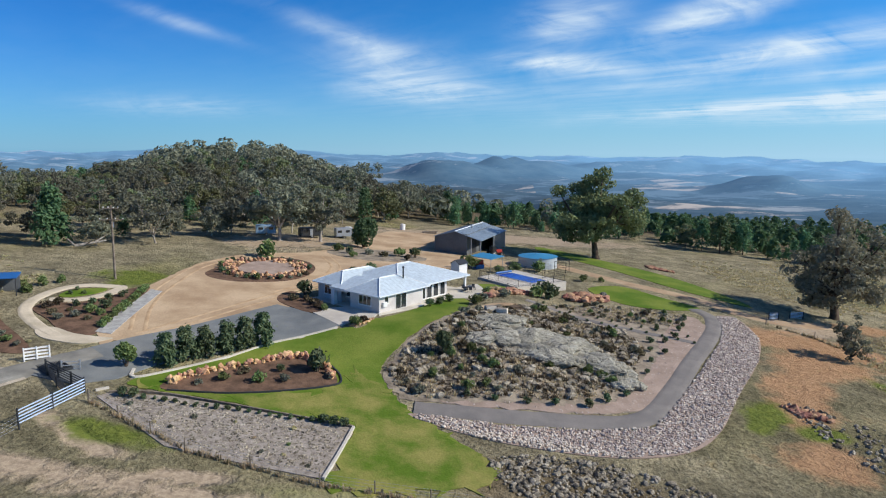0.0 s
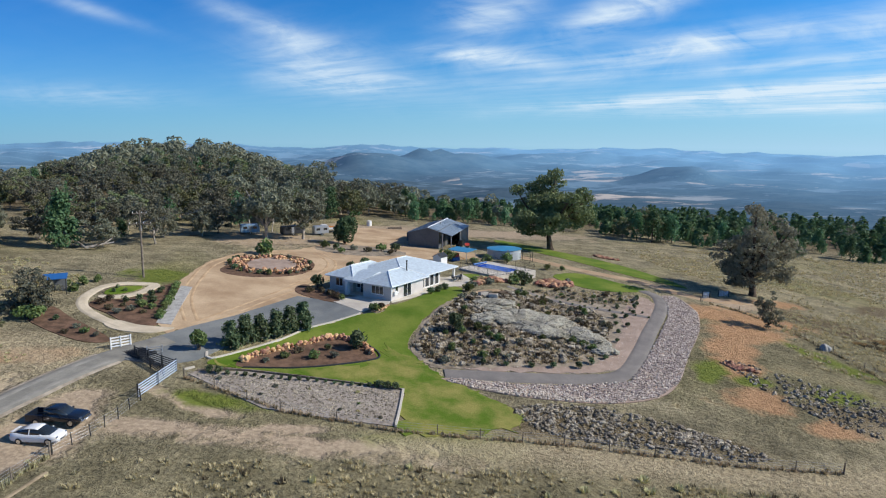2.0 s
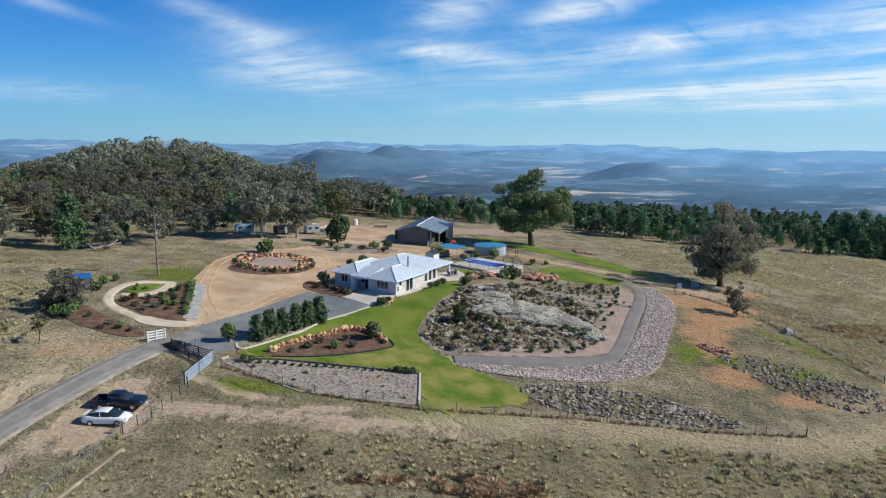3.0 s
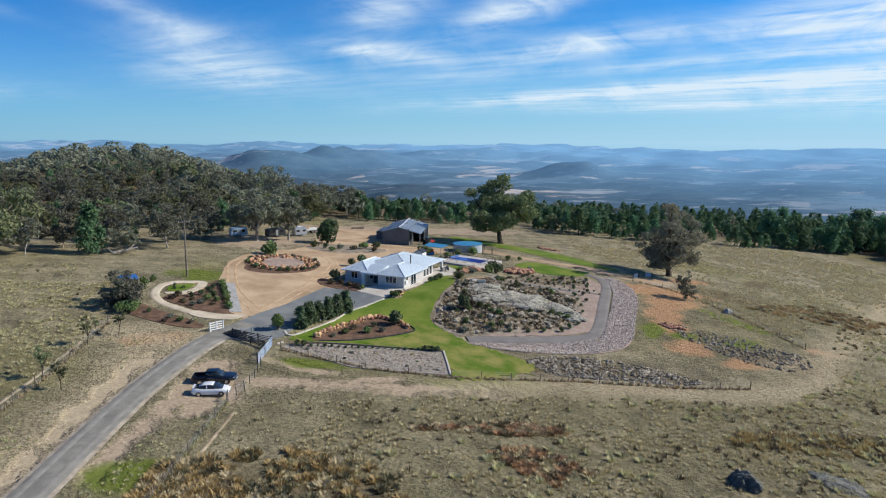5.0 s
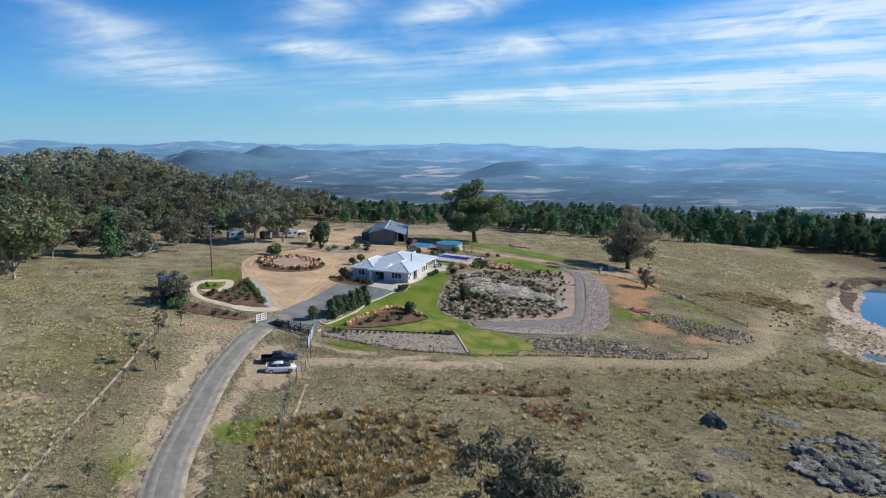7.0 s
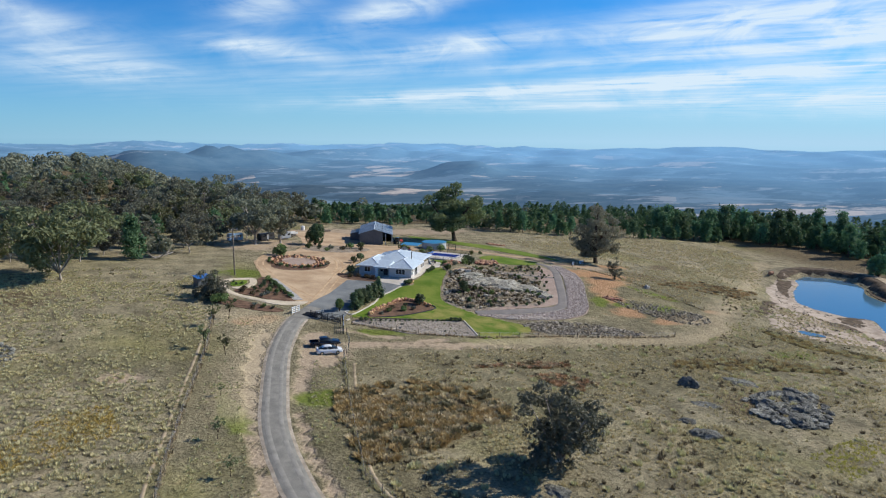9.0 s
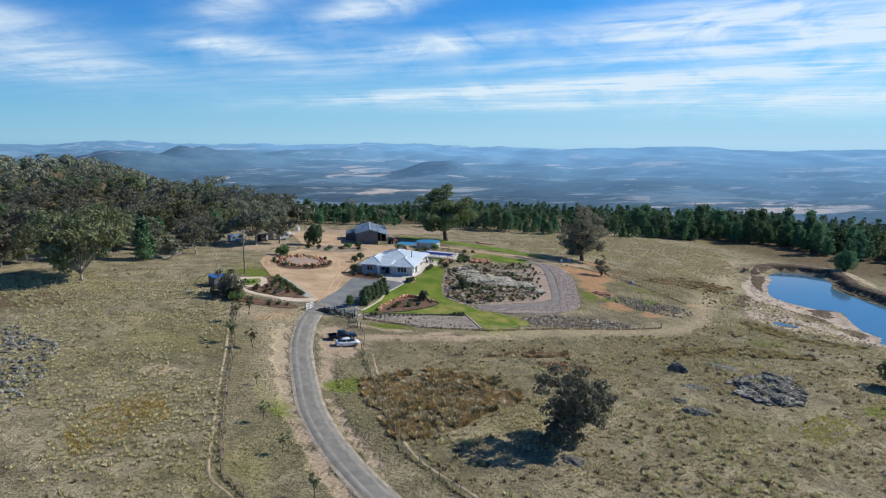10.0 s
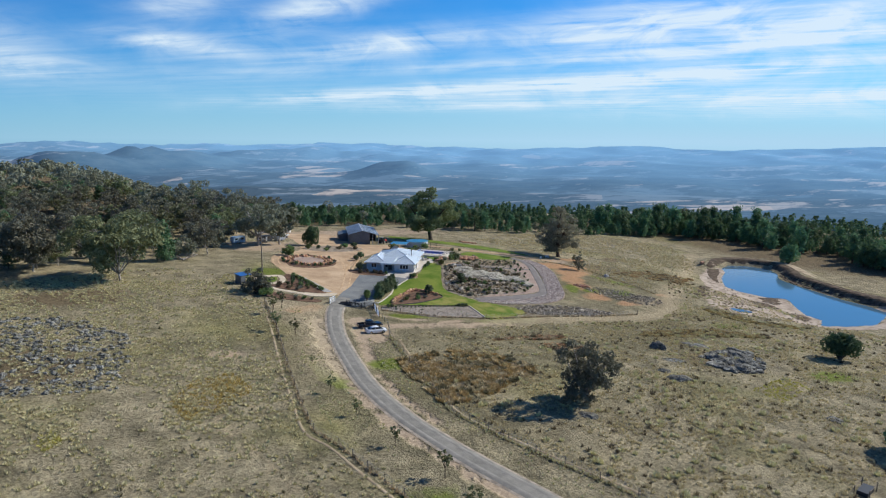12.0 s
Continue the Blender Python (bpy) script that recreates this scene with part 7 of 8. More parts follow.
# ---- power poles ----
def power_pole(x, y, h, turn, label):
    p = thing("power_pole", x, y, gz(x, y), turn, label, "power pole")
    part("pole", rod((0, 0, -0.6), (0, 0, h), 0.19, 0.13, 10), TIMBER, p)
    for z, w in ((h - 0.5, 1.1), (h - 2.2, 1.7)):
        arm = part("crossarm", box(-w, -0.2, z - 0.07, w, -0.06, z + 0.07, 0.01), TIMBER, p)
        for k in (-1, -0.35, 0.35, 1):
            part("insulator", rod((k * w * 0.92, -0.13, z + 0.07), (k * w * 0.92, -0.13, z + 0.28), 0.06, 0.04, 8), WHITE, arm)
    part("transformer_box", box(-0.2, 0.15, h - 3.4, 0.2, 0.5, h - 2.6, 0.03), GALV, p)
    return p


power_pole(-49.3, 95.5, 11.2, 15, "weathered timber power pole with two crossarms")
power_pole(-45.0, 205.0, 11.0, 15, "distant timber power pole among the trees")
cable = thing("power_line", -49.3, 95.5, 12.2, 0, "thin dark power lines sagging between the poles", "power line")
for k in (-1, 0, 1):
    bm = bmesh.new()
    prev = None
    for s in range(25):
        t = s / 24
        q = Vector((k * 1.0 + 4.3 * t, 109.5 * t, 0.4 - 6 * t * (1 - t) + (gz(-45, 205) + 9.0 - 12.2) * t))
        if prev:
            rod(prev, q, 0.012, sides=3, bm=bm)
        prev = q
    part("cable", bm, CHARCOAL, cable)


# ---- pool, tank and yard things ----
terrace = draped("pool_terrace", [(6.6, 114.6), (14.2, 121.9), (22.0, 111.2), (12.8, 105.6)], CONCRETE, 0.0, 1.5, "raised pale concrete terrace of the pool", smooth=False)
for v in terrace.data.vertices:
    v.co.z = 0.66 if v.co.z > terrain(v.co.x, v.co.y) - 0.1 else -2.0
pool = thing("swimming_pool", 14.4, 113.9, 0.66, -53, "bright blue swimming pool in a concrete surround", "pool")
part("coping", box(-4.9, -2.25, 0.005, 4.9, 2.25, 0.05, 0.02), CONCRETE, pool)
part("water", box(-4.5, -1.85, 0.03, 4.5, 1.85, 0.07), POOLTILE, pool, "bright blue water")
part("cover_roller", rod((-4.7, -1.9, 0.35), (-4.7, 1.9, 0.35), 0.2, sides=10), BLUESTEEL, pool)


def pool_fence(line):
    f = thing("pool_fence", line[0][0], line[0][1], 0.66, 0, "dark metal pool fence with slim bars", "fence")
    for (ax, ay), (bx, by) in zip(line, line[1:]):
        a, b = Vector((ax - line[0][0], ay - line[0][1], 0)), Vector((bx - line[0][0], by - line[0][1], 0))
        L = (b - a).length
        for z in (0.12, 1.15):
            part("rail", rod(a + Vector((0, 0, z)), b + Vector((0, 0, z)), 0.025, sides=5), CHARCOAL, f)
        n = int(L / 2.2)
        for k in range(n + 1):
            q = a.lerp(b, k / max(1, n))
            part("post", rod(q, q + Vector((0, 0, 1.22)), 0.035, sides=6), CHARCOAL, f)
        bm = bmesh.new()
        m = int(L / 0.16)
        for k in range(m):
            q = a.lerp(b, (k + 0.5) / m)
            rod(q + Vector((0, 0, 0.12)), q + Vector((0, 0, 1.15)), 0.008, sides=3, bm=bm)
        tagged(part("bars", bm, CHARCOAL, f), kind="stuff")


pool_fence([(12.9, 105.9), (21.7, 111.2), (14.3, 121.5), (6.9, 114.6), (12.9, 105.9)])

tank = thing("water_tank", 20.2, 133.5, gz(20.2, 133.5) - 0.1, 0, "round pale steel water tank with blue roof", "water tank")
part("wall", rod((0, 0, -0.4), (0, 0, 2.3), 4.0, sides=40), TANKWALL, tank, smooth=False)
part("roof", rod((0, 0, 2.3), (0, 0, 2.75), 4.15, 0.5, 40), BLUEROOF, tank, "blue steel roof")
for z in (0.3, 0.9, 1.5, 2.1):
    bm = bmesh.new()
    for k in range(40):
        a, b = 2 * math.pi * k / 40, 2 * math.pi * (k + 1) / 40
        rod((4.02 * math.cos(a), 4.02 * math.sin(a), z), (4.02 * math.cos(b), 4.02 * math.sin(b), z), 0.03, sides=4, bm=bm)
    part("hoop", bm, GALV, tank)
part("ladder", box(-0.25, -4.2, 0.0, 0.25, -4.08, 2.5), GALV, tank)

shade = thing("shade_shelter", 9.0, 126.8, gz(9, 126.8), -47, "open shelter with blue steel roof", "shelter")
part("roof", solid([(-3.0, -1.9, 2.3), (3.0, -1.9, 2.3), (3.0, 1.9, 2.6), (-3.0, 1.9, 2.6), (-3.0, -1.9, 2.38), (3.0, -1.9, 2.38), (3.0, 1.9, 2.68), (-3.0, 1.9, 2.68)], [(3, 2, 1, 0), (4, 5, 6, 7), (0, 1, 5, 4), (1, 2, 6, 5), (2, 3, 7, 6), (3, 0, 4, 7)]), BLUEROOF, shade, "blue steel roof")
for x in (-2.7, 2.7):
    for y in (-1.7, 1.7):
        part("post", rod((x, y, -0.2), (x, y, 2.4), 0.05), GALV, shade)
cart = thing("play_cubby", 7.4, 126.2, gz(7.4, 126.2), 20, "small red and blue children's play cubby", "play equipment")
part("base", box(-0.9, -0.7, 0, 0.9, 0.7, 0.8, 0.05), BLUESTEEL, cart)
part("top", box(-0.8, -0.6, 0.8, 0.8, 0.6, 1.7, 0.08), REDPAINT, cart)
part("slide", solid([(0.9, -0.3, 0.9), (0.9, 0.3, 0.9), (2.4, 0.3, 0.1), (2.4, -0.3, 0.1), (0.9, -0.3, 0.98), (0.9, 0.3, 0.98), (2.4, 0.3, 0.18), (2.4, -0.3, 0.18)], [(3, 2, 1, 0), (4, 5, 6, 7), (0, 1, 5, 4), (1, 2, 6, 5), (2, 3, 7, 6), (3, 0, 4, 7)]), ORANGE, cart)

hut = thing("garden_shed", 3.3, 119.6, gz(3.3, 119.6), 50, "small white garden shed with dark roof", "shed")
part("wall", solid([(-1.2, -1, -0.3), (1.2, -1, -0.3), (1.2, 1, -0.3), (-1.2, 1, -0.3), (-1.2, -1, 2.0), (1.2, -1, 2.0), (1.2, 1, 2.0), (-1.2, 1, 2.0), (-1.2, 0, 2.6), (1.2, 0, 2.6)], [(3, 2, 1, 0), (0, 1, 5, 4), (2, 3, 7, 6), (1, 2, 6, 9, 5), (3, 0, 4, 8, 7), (4, 5, 9, 8), (6, 7, 8, 9)]), WHITE, hut)
for s in (-1, 1):
    part("roof", solid([(-1.35, 0, 2.62), (1.35, 0, 2.62), (1.35, s * 1.2, 1.9), (-1.35, s * 1.2, 1.9), (-1.35, 0, 2.7), (1.35, 0, 2.7), (1.35, s * 1.2, 1.98), (-1.35, s * 1.2, 1.98)], [(3, 2, 1, 0), (4, 5, 6, 7), (0, 1, 5, 4), (1, 2, 6, 5), (2, 3, 7, 6), (3, 0, 4, 7)]), CHARCOAL, hut)
part("door", box(1.2, -0.4, 0, 1.24, 0.4, 1.8), GALV, hut)

enclosure = thing("wire_enclosure", 24.4, 128.6, gz(24.4, 128.6), -30, "dark mesh-sided pump enclosure beside the tank", "enclosure")
for x in (-1.2, 1.2):
    for y in (-1.0, 1.0):
        part("post", rod((x, y, -0.2), (x, y, 2.1), 0.05), CHARCOAL, enclosure)
for z in (0.1, 1.05, 2.05):
    for a, b in (((-1.2, -1), (1.2, -1)), ((1.2, -1), (1.2, 1)), ((1.2, 1), (-1.2, 1)), ((-1.2, 1), (-1.2, -1))):
        part("rail", rod((*a, z), (*b, z), 0.03, sides=5), CHARCOAL, enclosure)

# patio table and chairs
table = thing("patio_table", 4.4, 100.6, gz(4.4, 100.6) + 0.1, 50, "dark outdoor dining table on the patio", "table")
part("tabletop", box(-0.9, -0.5, 0.70, 0.9, 0.5, 0.75, 0.01), CHARCOAL, table)
for x in (-0.8, 0.8):
    for y in (-0.4, 0.4):
        part("leg", rod((x, y, 0), (x, y, 0.7), 0.03), CHARCOAL, table)


def patio_chair(x, y, turn):
    c = thing("patio_chair", x, y, gz(x, y) + 0.1, turn, "dark outdoor chair at the patio table", "chair", "patio chairs")
    part("seat", box(-0.25, -0.25, 0.42, 0.25, 0.25, 0.47, 0.01), CHARCOAL, c)
    part("backrest", box(-0.25, 0.2, 0.47, 0.25, 0.25, 0.95, 0.01), CHARCOAL, c)
    for a in (-0.22, 0.22):
        for b in (-0.22, 0.22):
            part("leg", rod((a, b, 0), (a, b, 0.42), 0.02, sides=5), CHARCOAL, c)
    return c


chair = patio_chair(3.9, 99.6, 230)
for x, y, t in ((4.6, 99.5, 180), (3.6, 101.1, 60), (5.2, 101.4, 20)):
    copy_thing(chair, pose(x, y, gz(x, y) + 0.1, 0, 0, t))

# fire pit court in the rock garden
draped("fire_court", [(5.2, 89.4), (7.6, 92.4), (12.6, 93.0), (12.8, 89.8), (9.4, 87.6)], SANDYARD, 0.10, 1.0, "orange sandy court beside the rock garden")
for x, y, t in ((6.9, 87.9, 20), (8.5, 87.3, -15)):
    b = thing("concrete_planter", x, y, gz(x, y) + 0.05, t, "square pale grey concrete block seat", "planter")
    part("body", box(-0.75, -0.5, -0.1, 0.75, 0.5, 0.75, 0.04), CONCRETE, b)
    part("rim", box(-0.62, -0.38, 0.751, 0.62, 0.38, 0.79), BEDGRAVEL, b)
logs = thing("log_stack", 10.6, 90.4, gz(10.6, 90.4), 30, "stack of brown firewood logs", "firewood")
for k in range(9):
    part("log", rod((-0.9, (k % 5) * 0.3 - 0.6, 0.15 + 0.27 * (k // 5)), (0.9, (k % 5) * 0.3 - 0.55, 0.15 + 0.27 * (k // 5)), 0.14, 0.12, 8), DARKBARK, logs)

solar = thing("garden_shelter", -57.6, 83.4, gz(-57.6, 83.4), 20, "small garden shelter with blue steel roof", "shelter")
part("roof", solid([(-1.6, -1.3, 2.2), (1.6, -1.3, 2.2), (1.6, 1.3, 2.55), (-1.6, 1.3, 2.55), (-1.6, -1.3, 2.28), (1.6, -1.3, 2.28), (1.6, 1.3, 2.63), (-1.6, 1.3, 2.63)], [(3, 2, 1, 0), (4, 5, 6, 7), (0, 1, 5, 4), (1, 2, 6, 5), (2, 3, 7, 6), (3, 0, 4, 7)]), BLUESTEEL, solar, "blue steel roof")
part("wall", box(-1.4, 1.0, -0.3, 1.4, 1.1, 2.4), SHEDWALL, solar)
part("wall", box(-1.45, -1.1, -0.3, -1.35, 1.1, 2.25), SHEDWALL, solar)
for x in (-1.4, 1.4):
    part("post", rod((x, -1.1, -0.3), (x, -1.1, 2.25), 0.06), CHARCOAL, solar)


# ---- vehicles ----
def loft(stations, bm=None):
    """A skin over cross-sections: each (x, [(y, z), ...]) mirrored about y = 0."""
    bm = bm or bmesh.new()
    rings = []
    for x, half in stations:
        ring = [(x, -y, z) for y, z in half] + [(x, y, z) for y, z in reversed(half)]
        rings.append([bm.verts.new(p) for p in ring])
    n = len(rings[0])
    for a, b in zip(rings, rings[1:]):
        for k in range(n):
            bm.faces.new([a[k], a[(k + 1) % n], b[(k + 1) % n], b[k]])
    bm.faces.new(rings[0])
    bm.faces.new(list(reversed(rings[-1])))
    bmesh.ops.recalc_face_normals(bm, faces=bm.faces)
    return bm


def wheels(car, xs, half, r, w=0.22):
    for x in xs:
        for s in (-1, 1):
            o = new("wheel")
            o.parent = car
            o.matrix_basis = pose(x, s * half, r)
            part("tyre", rod((0, -w / 2, 0), (0, w / 2, 0), r, sides=20), RUBBER, o)
            part("rim", rod((0, s * (w / 2 - 0.02), 0), (0, s * (w / 2 + 0.015), 0), r * 0.62, sides=14), CHROME, o)


def sedan(x, y, turn):
    c = thing("sedan", x, y, gz(x, y) + 0.03, turn, "white four-door sedan parked on bare earth", "car")

    def ring(w, lo, mid, hi):
        return [(w * 0.80, lo), (w, lo + 0.12), (w, mid), (w * 0.95, hi), (w * 0.82, hi + 0.02)]
    part("body", loft([(-2.18, ring(0.70, 0.42, 0.62, 0.84)), (-2.05, ring(0.80, 0.28, 0.66, 0.98)), (-1.5, ring(0.85, 0.20, 0.68, 1.02)), (-0.6, ring(0.86, 0.18, 0.66, 0.95)), (0.8, ring(0.86, 0.18, 0.64, 0.93)), (1.5, ring(0.85, 0.20, 0.62, 0.86)), (2.0, ring(0.80, 0.24, 0.56, 0.74)), (2.19, ring(0.66, 0.30, 0.48, 0.62))]), CARWHITE, c, smooth=True)
    part("window_band", loft([(-1.90, [(0.58, 0.94), (0.66, 0.97), (0.60, 1.00), (0.4, 1.02)]), (-1.35, [(0.70, 0.94), (0.76, 0.98), (0.62, 1.22), (0.4, 1.26)]), (-0.75, [(0.76, 0.93), (0.81, 0.97), (0.62, 1.36), (0.4, 1.40)]), (0.0, [(0.76, 0.92), (0.82, 0.95), (0.63, 1.39), (0.4, 1.43)]), (0.55, [(0.74, 0.90), (0.80, 0.94), (0.63, 1.28), (0.4, 1.32)]), (1.0, [(0.70, 0.88), (0.77, 0.92), (0.64, 1.08), (0.4, 1.11)]), (1.42, [(0.62, 0.85), (0.70, 0.88), (0.60, 0.91), (0.4, 0.92)])]), GLASS, c, "dark window glass", True)
    part("roof", loft([(-1.25, [(0.50, 1.23), (0.60, 1.25), (0.54, 1.285), (0.3, 1.30)]), (-0.75, [(0.56, 1.35), (0.645, 1.37), (0.56, 1.415), (0.3, 1.44)]), (-0.3, [(0.57, 1.38), (0.655, 1.40), (0.57, 1.445), (0.3, 1.47)]), (0.1, [(0.57, 1.37), (0.65, 1.39), (0.57, 1.43), (0.3, 1.46)]), (0.38, [(0.54, 1.32), (0.63, 1.34), (0.56, 1.37), (0.3, 1.40)])]), CARWHITE, c, smooth=True)
    for s in (-1, 1):
        part("pillar", rod((-0.35, s * 0.80, 0.95), (-0.35, s * 0.64, 1.38), 0.035, sides=6), CARWHITE, c)
        part("headlight", box(1.92, s * 0.62 - 0.16, 0.60, 2.12, s * 0.62 + 0.16, 0.74, 0.04), CHROME, c)
        part("tail_light", box(-2.17, s * 0.62 - 0.14, 0.72, -2.02, s * 0.62 + 0.14, 0.90, 0.03), REDPAINT, c)
        part("door_mirror", box(0.68, s * 0.95 - 0.09, 0.93, 0.82, s * 0.95 + 0.09, 1.05, 0.03), CARWHITE, c)
    part("grille", box(2.1, -0.42, 0.34, 2.205, 0.42, 0.50, 0.02), CHARCOAL, c)
    part("number_plate", box(2.19, -0.18, 0.50, 2.215, 0.18, 0.60), WHITE, c)
    part("spoiler", box(-2.1, -0.62, 1.08, -1.85, 0.62, 1.12, 0.015), CARWHITE, c)
    wheels(c, (-1.3, 1.32), 0.76, 0.31)
    return c


def pickup(x, y, turn):
    c = thing("pickup", x, y, gz(x, y) + 0.03, turn, "dark navy double-cab pickup parked on bare earth", "pickup")

    def ring(w, lo, mid, hi):
        return [(w * 0.82, lo), (w, lo + 0.12), (w, mid), (w * 0.97, hi), (w * 0.84, hi + 0.02)]
    part("body", loft([(-0.95, ring(0.91, 0.42, 0.85, 1.10)), (0.9, ring(0.92, 0.40, 0.85, 1.10)), (1.7, ring(0.91, 0.42, 0.82, 1.06)), (2.3, ring(0.88, 0.44, 0.76, 0.98)), (2.6, ring(0.76, 0.48, 0.70, 0.86))]), CARNAVY, c, smooth=True)
    bm = box(-2.6, -0.91, 0.48, -0.97, -0.83, 1.12)
    box(-2.6, 0.83, 0.48, -0.97, 0.91, 1.12, bm=bm)
    box(-2.6, -0.83, 0.48, -2.52, 0.83, 1.12, bm=bm)
    box(-2.52, -0.83, 0.55, -0.97, 0.83, 0.62, bm=bm)
    part("tray", bm, CARNAVY, c, "open dark tray")
    part("window_band", loft([(-0.9, [(0.74, 1.06), (0.84, 1.09), (0.70, 1.58), (0.5, 1.60)]), (0.3, [(0.74, 1.06), (0.84, 1.09), (0.70, 1.62), (0.5, 1.64)]), (1.25, [(0.70, 1.02), (0.80, 1.06), (0.74, 1.12), (0.5, 1.13)])]), GLASS, c, "dark window glass", True)
    part("roof", loft([(-0.95, [(0.6, 1.57), (0.70, 1.6), (0.62, 1.65), (0.4, 1.67)]), (-0.4, [(0.62, 1.6), (0.72, 1.63), (0.64, 1.69), (0.4, 1.71)]), (0.3, [(0.62, 1.6), (0.72, 1.63), (0.64, 1.69), (0.4, 1.71)]), (0.55, [(0.55, 1.53), (0.68, 1.56), (0.62, 1.60), (0.4, 1.61)])]), CARNAVY, c, smooth=True)
    for s in (-1, 1):
        part("headlight", box(2.36, s * 0.66 - 0.17, 0.76, 2.56, s * 0.66 + 0.17, 0.92, 0.03), CHROME, c)
        part("tail_light", box(-2.63, s * 0.84 - 0.06, 0.75, -2.58, s * 0.84 + 0.06, 1.05, 0.02), REDPAINT, c)
        part("door_mirror", box(0.75, s * 1.02 - 0.1, 1.08, 0.9, s * 1.02 + 0.1, 1.26, 0.03), CARNAVY, c)
    part("bumper", box(2.52, -0.84, 0.42, 2.70, 0.84, 0.62, 0.05), CHROME, c, "bright front bumper")
    part("grille", box(2.54, -0.45, 0.64, 2.64, 0.45, 0.84, 0.02), CHARCOAL, c)
    part("number_plate", box(2.70, -0.18, 0.47, 2.712, 0.18, 0.57), WHITE, c)
    wheels(c, (-1.65, 1.6), 0.80, 0.37, 0.25)
    return c


sedan(-41.4, 42.9, -8)
pickup(-41.2, 46.3, -8)

truck = thing("tray_truck", -21.5, 165.5, gz(-21.5, 165.5), 18, "white tray truck parked at the yard's edge", "truck")
part("cab", loft([(-3.4, [(0.9, 0.6), (1.0, 0.7), (0.98, 1.5), (0.85, 2.2), (0.7, 2.25)]), (-2.0, [(0.9, 0.6), (1.0, 0.7), (0.98, 1.5), (0.85, 2.2), (0.7, 2.25)])]), WHITE, truck)
part("windscreen", box(-3.45, -0.8, 1.4, -3.38, 0.8, 2.05), GLASS, truck)
part("tray", box(-1.9, -1.1, 0.9, 3.2, 1.1, 1.05, 0.02), WHITE, truck)
for s in (-1, 1):
    part("tray_side", box(-1.9, s * 1.1 - 0.03, 1.05, 3.2, s * 1.1 + 0.03, 1.5), WHITE, truck)
part("headboard", box(-1.95, -1.1, 1.05, -1.85, 1.1, 2.1), WHITE, truck)
part("load", box(-1.5, -0.8, 1.06, 0.2, 0.7, 1.7, 0.1), ORANGE, truck, "orange machinery on the tray")
wheels(truck, (-2.7, 1.2, 2.1), 0.9, 0.42, 0.28)


def caravan(x, y, turn, mat, label, L=4.6):
    c = thing("caravan", x, y, gz(x, y), turn, label, "caravan", "parked caravans")
    part("body", box(-L / 2, -1.1, 0.45, L / 2, 1.1, 2.5, 0.15), mat, c)
    for k in (-0.25, 0.25):
        part("window", box(L * k - 0.5, -1.12, 1.4, L * k + 0.5, -1.09, 2.0), GLASS, c)
    part("door", box(-0.35, -1.12, 0.6, 0.35, -1.1, 2.2), GALV, c)
    part("drawbar", rod((L / 2, 0, 0.5), (L / 2 + 1.2, 0, 0.45), 0.06), CHARCOAL, c)
    wheels(c, (0.1,), 1.0, 0.33)


caravan(-41.5, 150.5, 15, plain("pale_blue_paint", (0.30, 0.45, 0.62), 0.45), "pale blue caravan under the trees")
caravan(-31.5, 153.0, 25, CHARCOAL, "dark trailer parked under the trees", 5.5)
caravan(-24.5, 157.5, 25, GALV, "grey trailer parked under the trees", 4.0)

stockpile = thing("timber_stack", -3.6, 182.5, gz(-3.6, 182.5), 10, "orange-brown stack of timber at the yard's edge", "timber stack")
for k in range(6):
    part("plank", box(-2, -0.6 + 0.2 * k, 0, 2, -0.44 + 0.2 * k, 0.6, 0.01), TIMBER, stockpile)
drum = thing("water_drum", -11.5, 186.0, gz(-11.5, 186), 0, "small white plastic water drum", "drum")
part("body", rod((0, 0, 0), (0, 0, 1.6), 0.8, sides=16), WHITE, drum)
part("lid", rod((0, 0, 1.6), (0, 0, 1.75), 0.5, 0.4, 12), WHITE, drum)
tractor = thing("tractor", 12.0, 145.5, gz(12, 145.5) - 0.1, 30, "dark red tractor under the shed's open bay", "tractor")
part("bonnet", box(0.2, -0.4, 0.8, 2.0, 0.4, 1.5, 0.08), REDPAINT, tractor)
part("cab", box(-1.0, -0.7, 0.9, 0.2, 0.7, 2.4, 0.1), GLASS, tractor)
wheels(tractor, (-0.6,), 0.9, 0.75, 0.4)
wheels(tractor, (1.6,), 0.7, 0.45, 0.3)

trough = thing("stock_trough", -16.6, -39.8, gz(-16.6, -39.8), 10, "dark steel-railed stock trough in the paddock", "trough")
part("basin", box(-1.3, -0.6, 0, 1.3, 0.6, 0.6, 0.04), CHARCOAL, trough)
for x in (-1.5, 1.5):
    part("post", rod((x, -0.8, -0.2), (x, -0.8, 1.2), 0.06), TIMBER, trough)
    part("post", rod((x, 0.8, -0.2), (x, 0.8, 1.2), 0.06), TIMBER, trough)
for y in (-0.8, 0.8):
    part("rail", rod((-1.5, y, 1.0), (1.5, y, 1.0), 0.04), TIMBER, trough)

rusty = thing("rusty_drum", 147.3, 102.6, gz(147.3, 102.6), 0, "rusty red drum lying beside the dam", "drum")
part("body", rod((-0.9, 0, 0.6), (0.9, 0, 0.6), 0.62, sides=14), REDROCK, rusty)
part("rim", rod((0.9, 0, 0.6), (0.98, 0, 0.6), 0.66, sides=14), REDROCK, rusty)

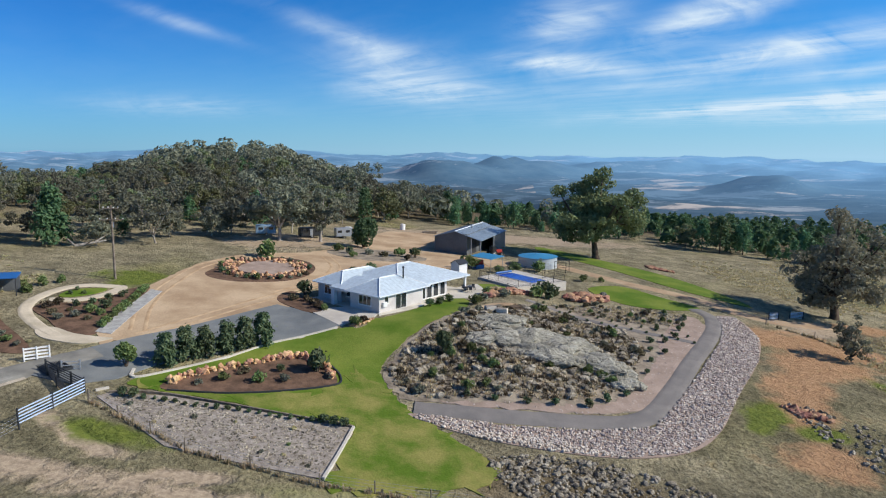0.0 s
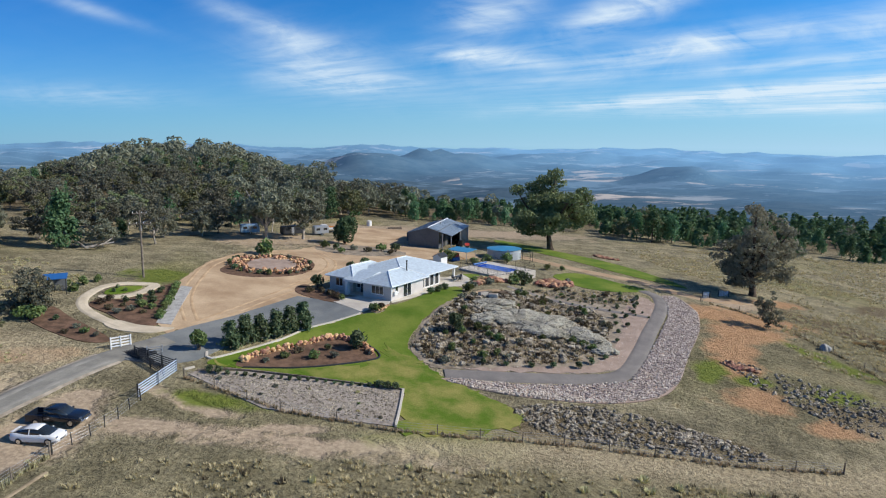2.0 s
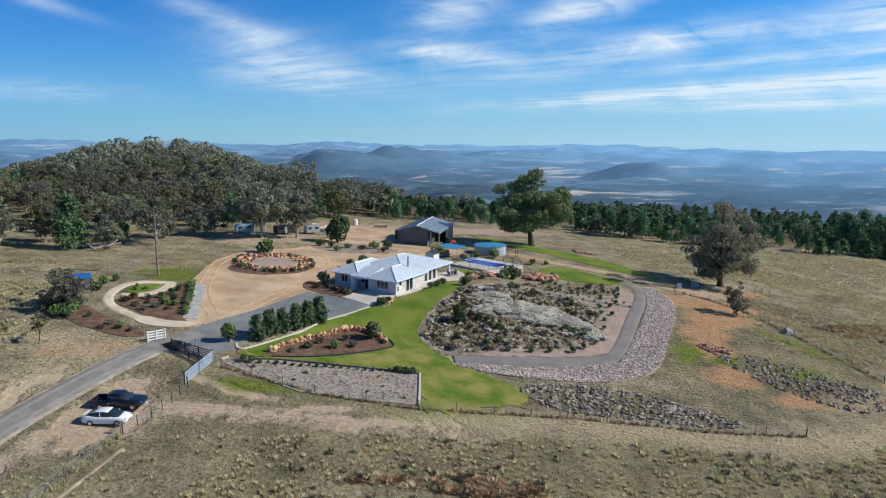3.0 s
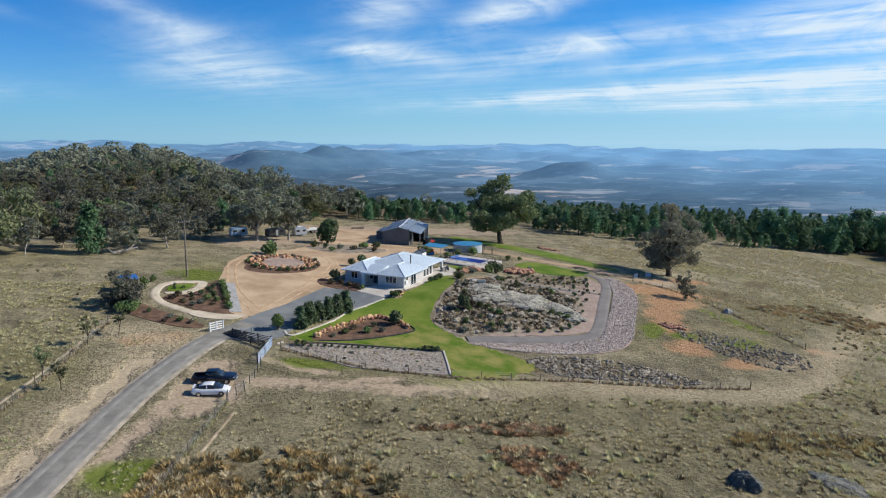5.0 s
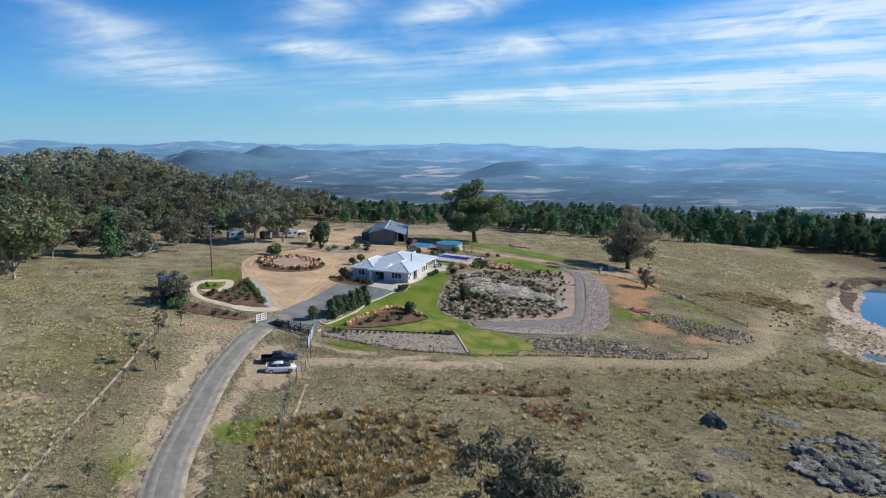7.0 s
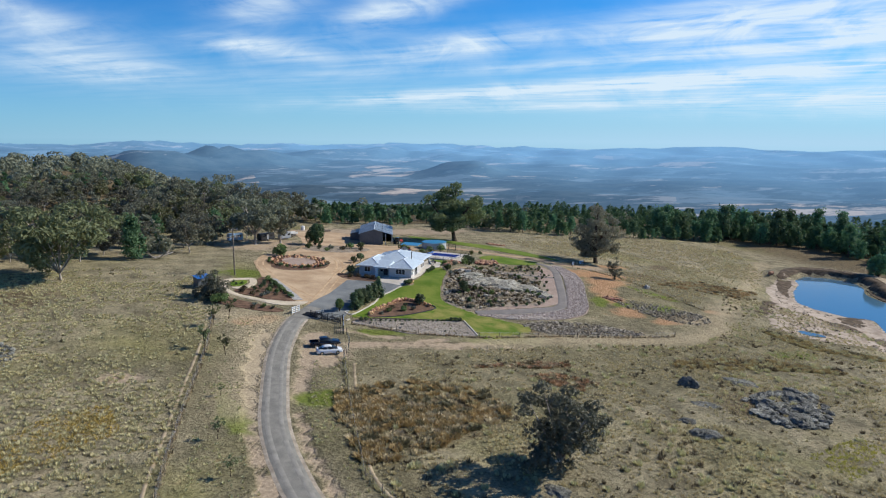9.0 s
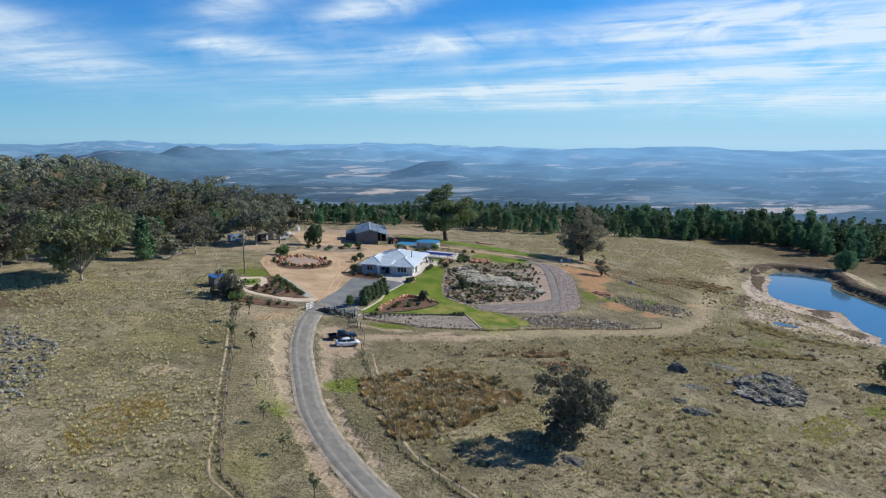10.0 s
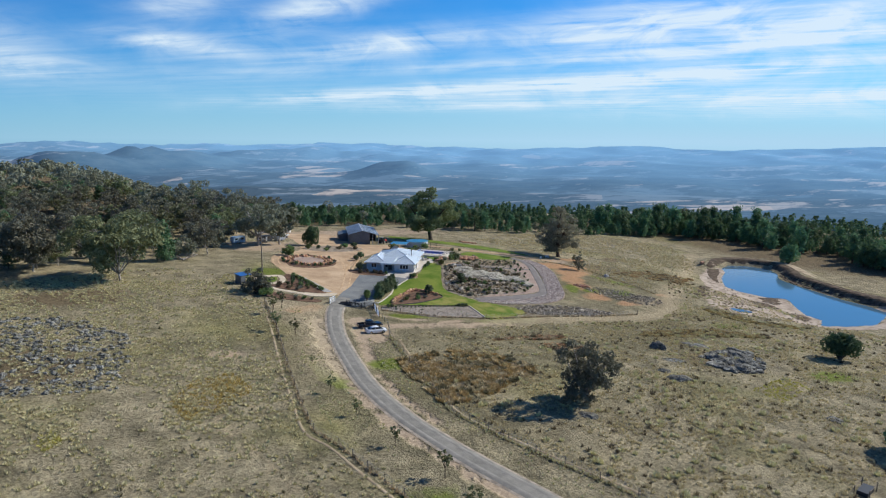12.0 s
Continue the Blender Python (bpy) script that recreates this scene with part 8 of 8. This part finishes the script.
# a fallen dead tree at the forest's edge
dead = thing("fallen_tree", -66.0, 114.5, gz(-66, 114.5), 20, "bleached fallen tree at the forest edge", "dead tree")
bm = bmesh.new()
for a, b, r in (((0, 0, 0.5), (5, 0.6, 1.2), 0.3), ((3, 0.3, 0.9), (5.2, 2.0, 2.2), 0.16), ((0, 0, 0.5), (-1.2, 0.8, 1.6), 0.25), ((2, 0.2, 0.8), (3.2, -1.6, 1.7), 0.14)):
    rod(a, b, r, r * 0.4, 7, bm)
part("trunk", bm, BARK, dead)
DEADWOOD = surface("bleached_wood", (0.35, 0.32, 0.28), (0.50, 0.46, 0.42), 1.0, 8, 0.9, bump=0.02)
for k, (x, y, s) in enumerate([(-37, 157, 0.9), (-45, 170, 0.9)]):
    tv, tf = gum_meshes(500 + k, 10 * s, 5 * s, 10, 0.1, DEADWOOD, GREYLEAF, 0.3, 6, 0.5, 0.02)
    plant("dead_tree", (tv,), x, y, 40 * k, 1.0, "bare grey dead gum tree in the wood", "dead tree", "", ("trunk",))

# ---- the valley's timber ----
def valley_trees(seed, n, r0, r1, leaf, mat, label, lo):
    rng = np.random.default_rng(seed)
    out = []
    r = random.Random(seed)
    while len(out) < n:
        d, a = r0 * (r1 / r0) ** r.random(), radians(r.uniform(-48, 84))
        x, y = d * math.sin(a), d * math.cos(a)
        if hill_height(x, y) > 14:
            continue
        if noise.noise((x * 0.0030, y * 0.0045, 3)) + 0.6 * noise.noise((x * 0.010, y * 0.016, 9)) > lo or r.random() < 0.06:
            out.append((x, y))
    out = np.array(out)
    k = 9
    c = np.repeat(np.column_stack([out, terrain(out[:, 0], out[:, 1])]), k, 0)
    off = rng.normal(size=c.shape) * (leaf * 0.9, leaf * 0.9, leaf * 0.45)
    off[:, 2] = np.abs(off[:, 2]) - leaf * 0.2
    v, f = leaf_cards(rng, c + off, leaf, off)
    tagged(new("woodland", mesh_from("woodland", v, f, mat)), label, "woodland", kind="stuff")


# leaf colours are blued to stand for haze over the valley
valley_trees(81, 3000, 420, 1300, 3.0, foliage("hazed_valley_timber", (0.085, 0.165, 0.235), (0.115, 0.205, 0.285), (0.145, 0.24, 0.33), 0.0), "haze-tinted timber on the valley's near slopes", 0.05)
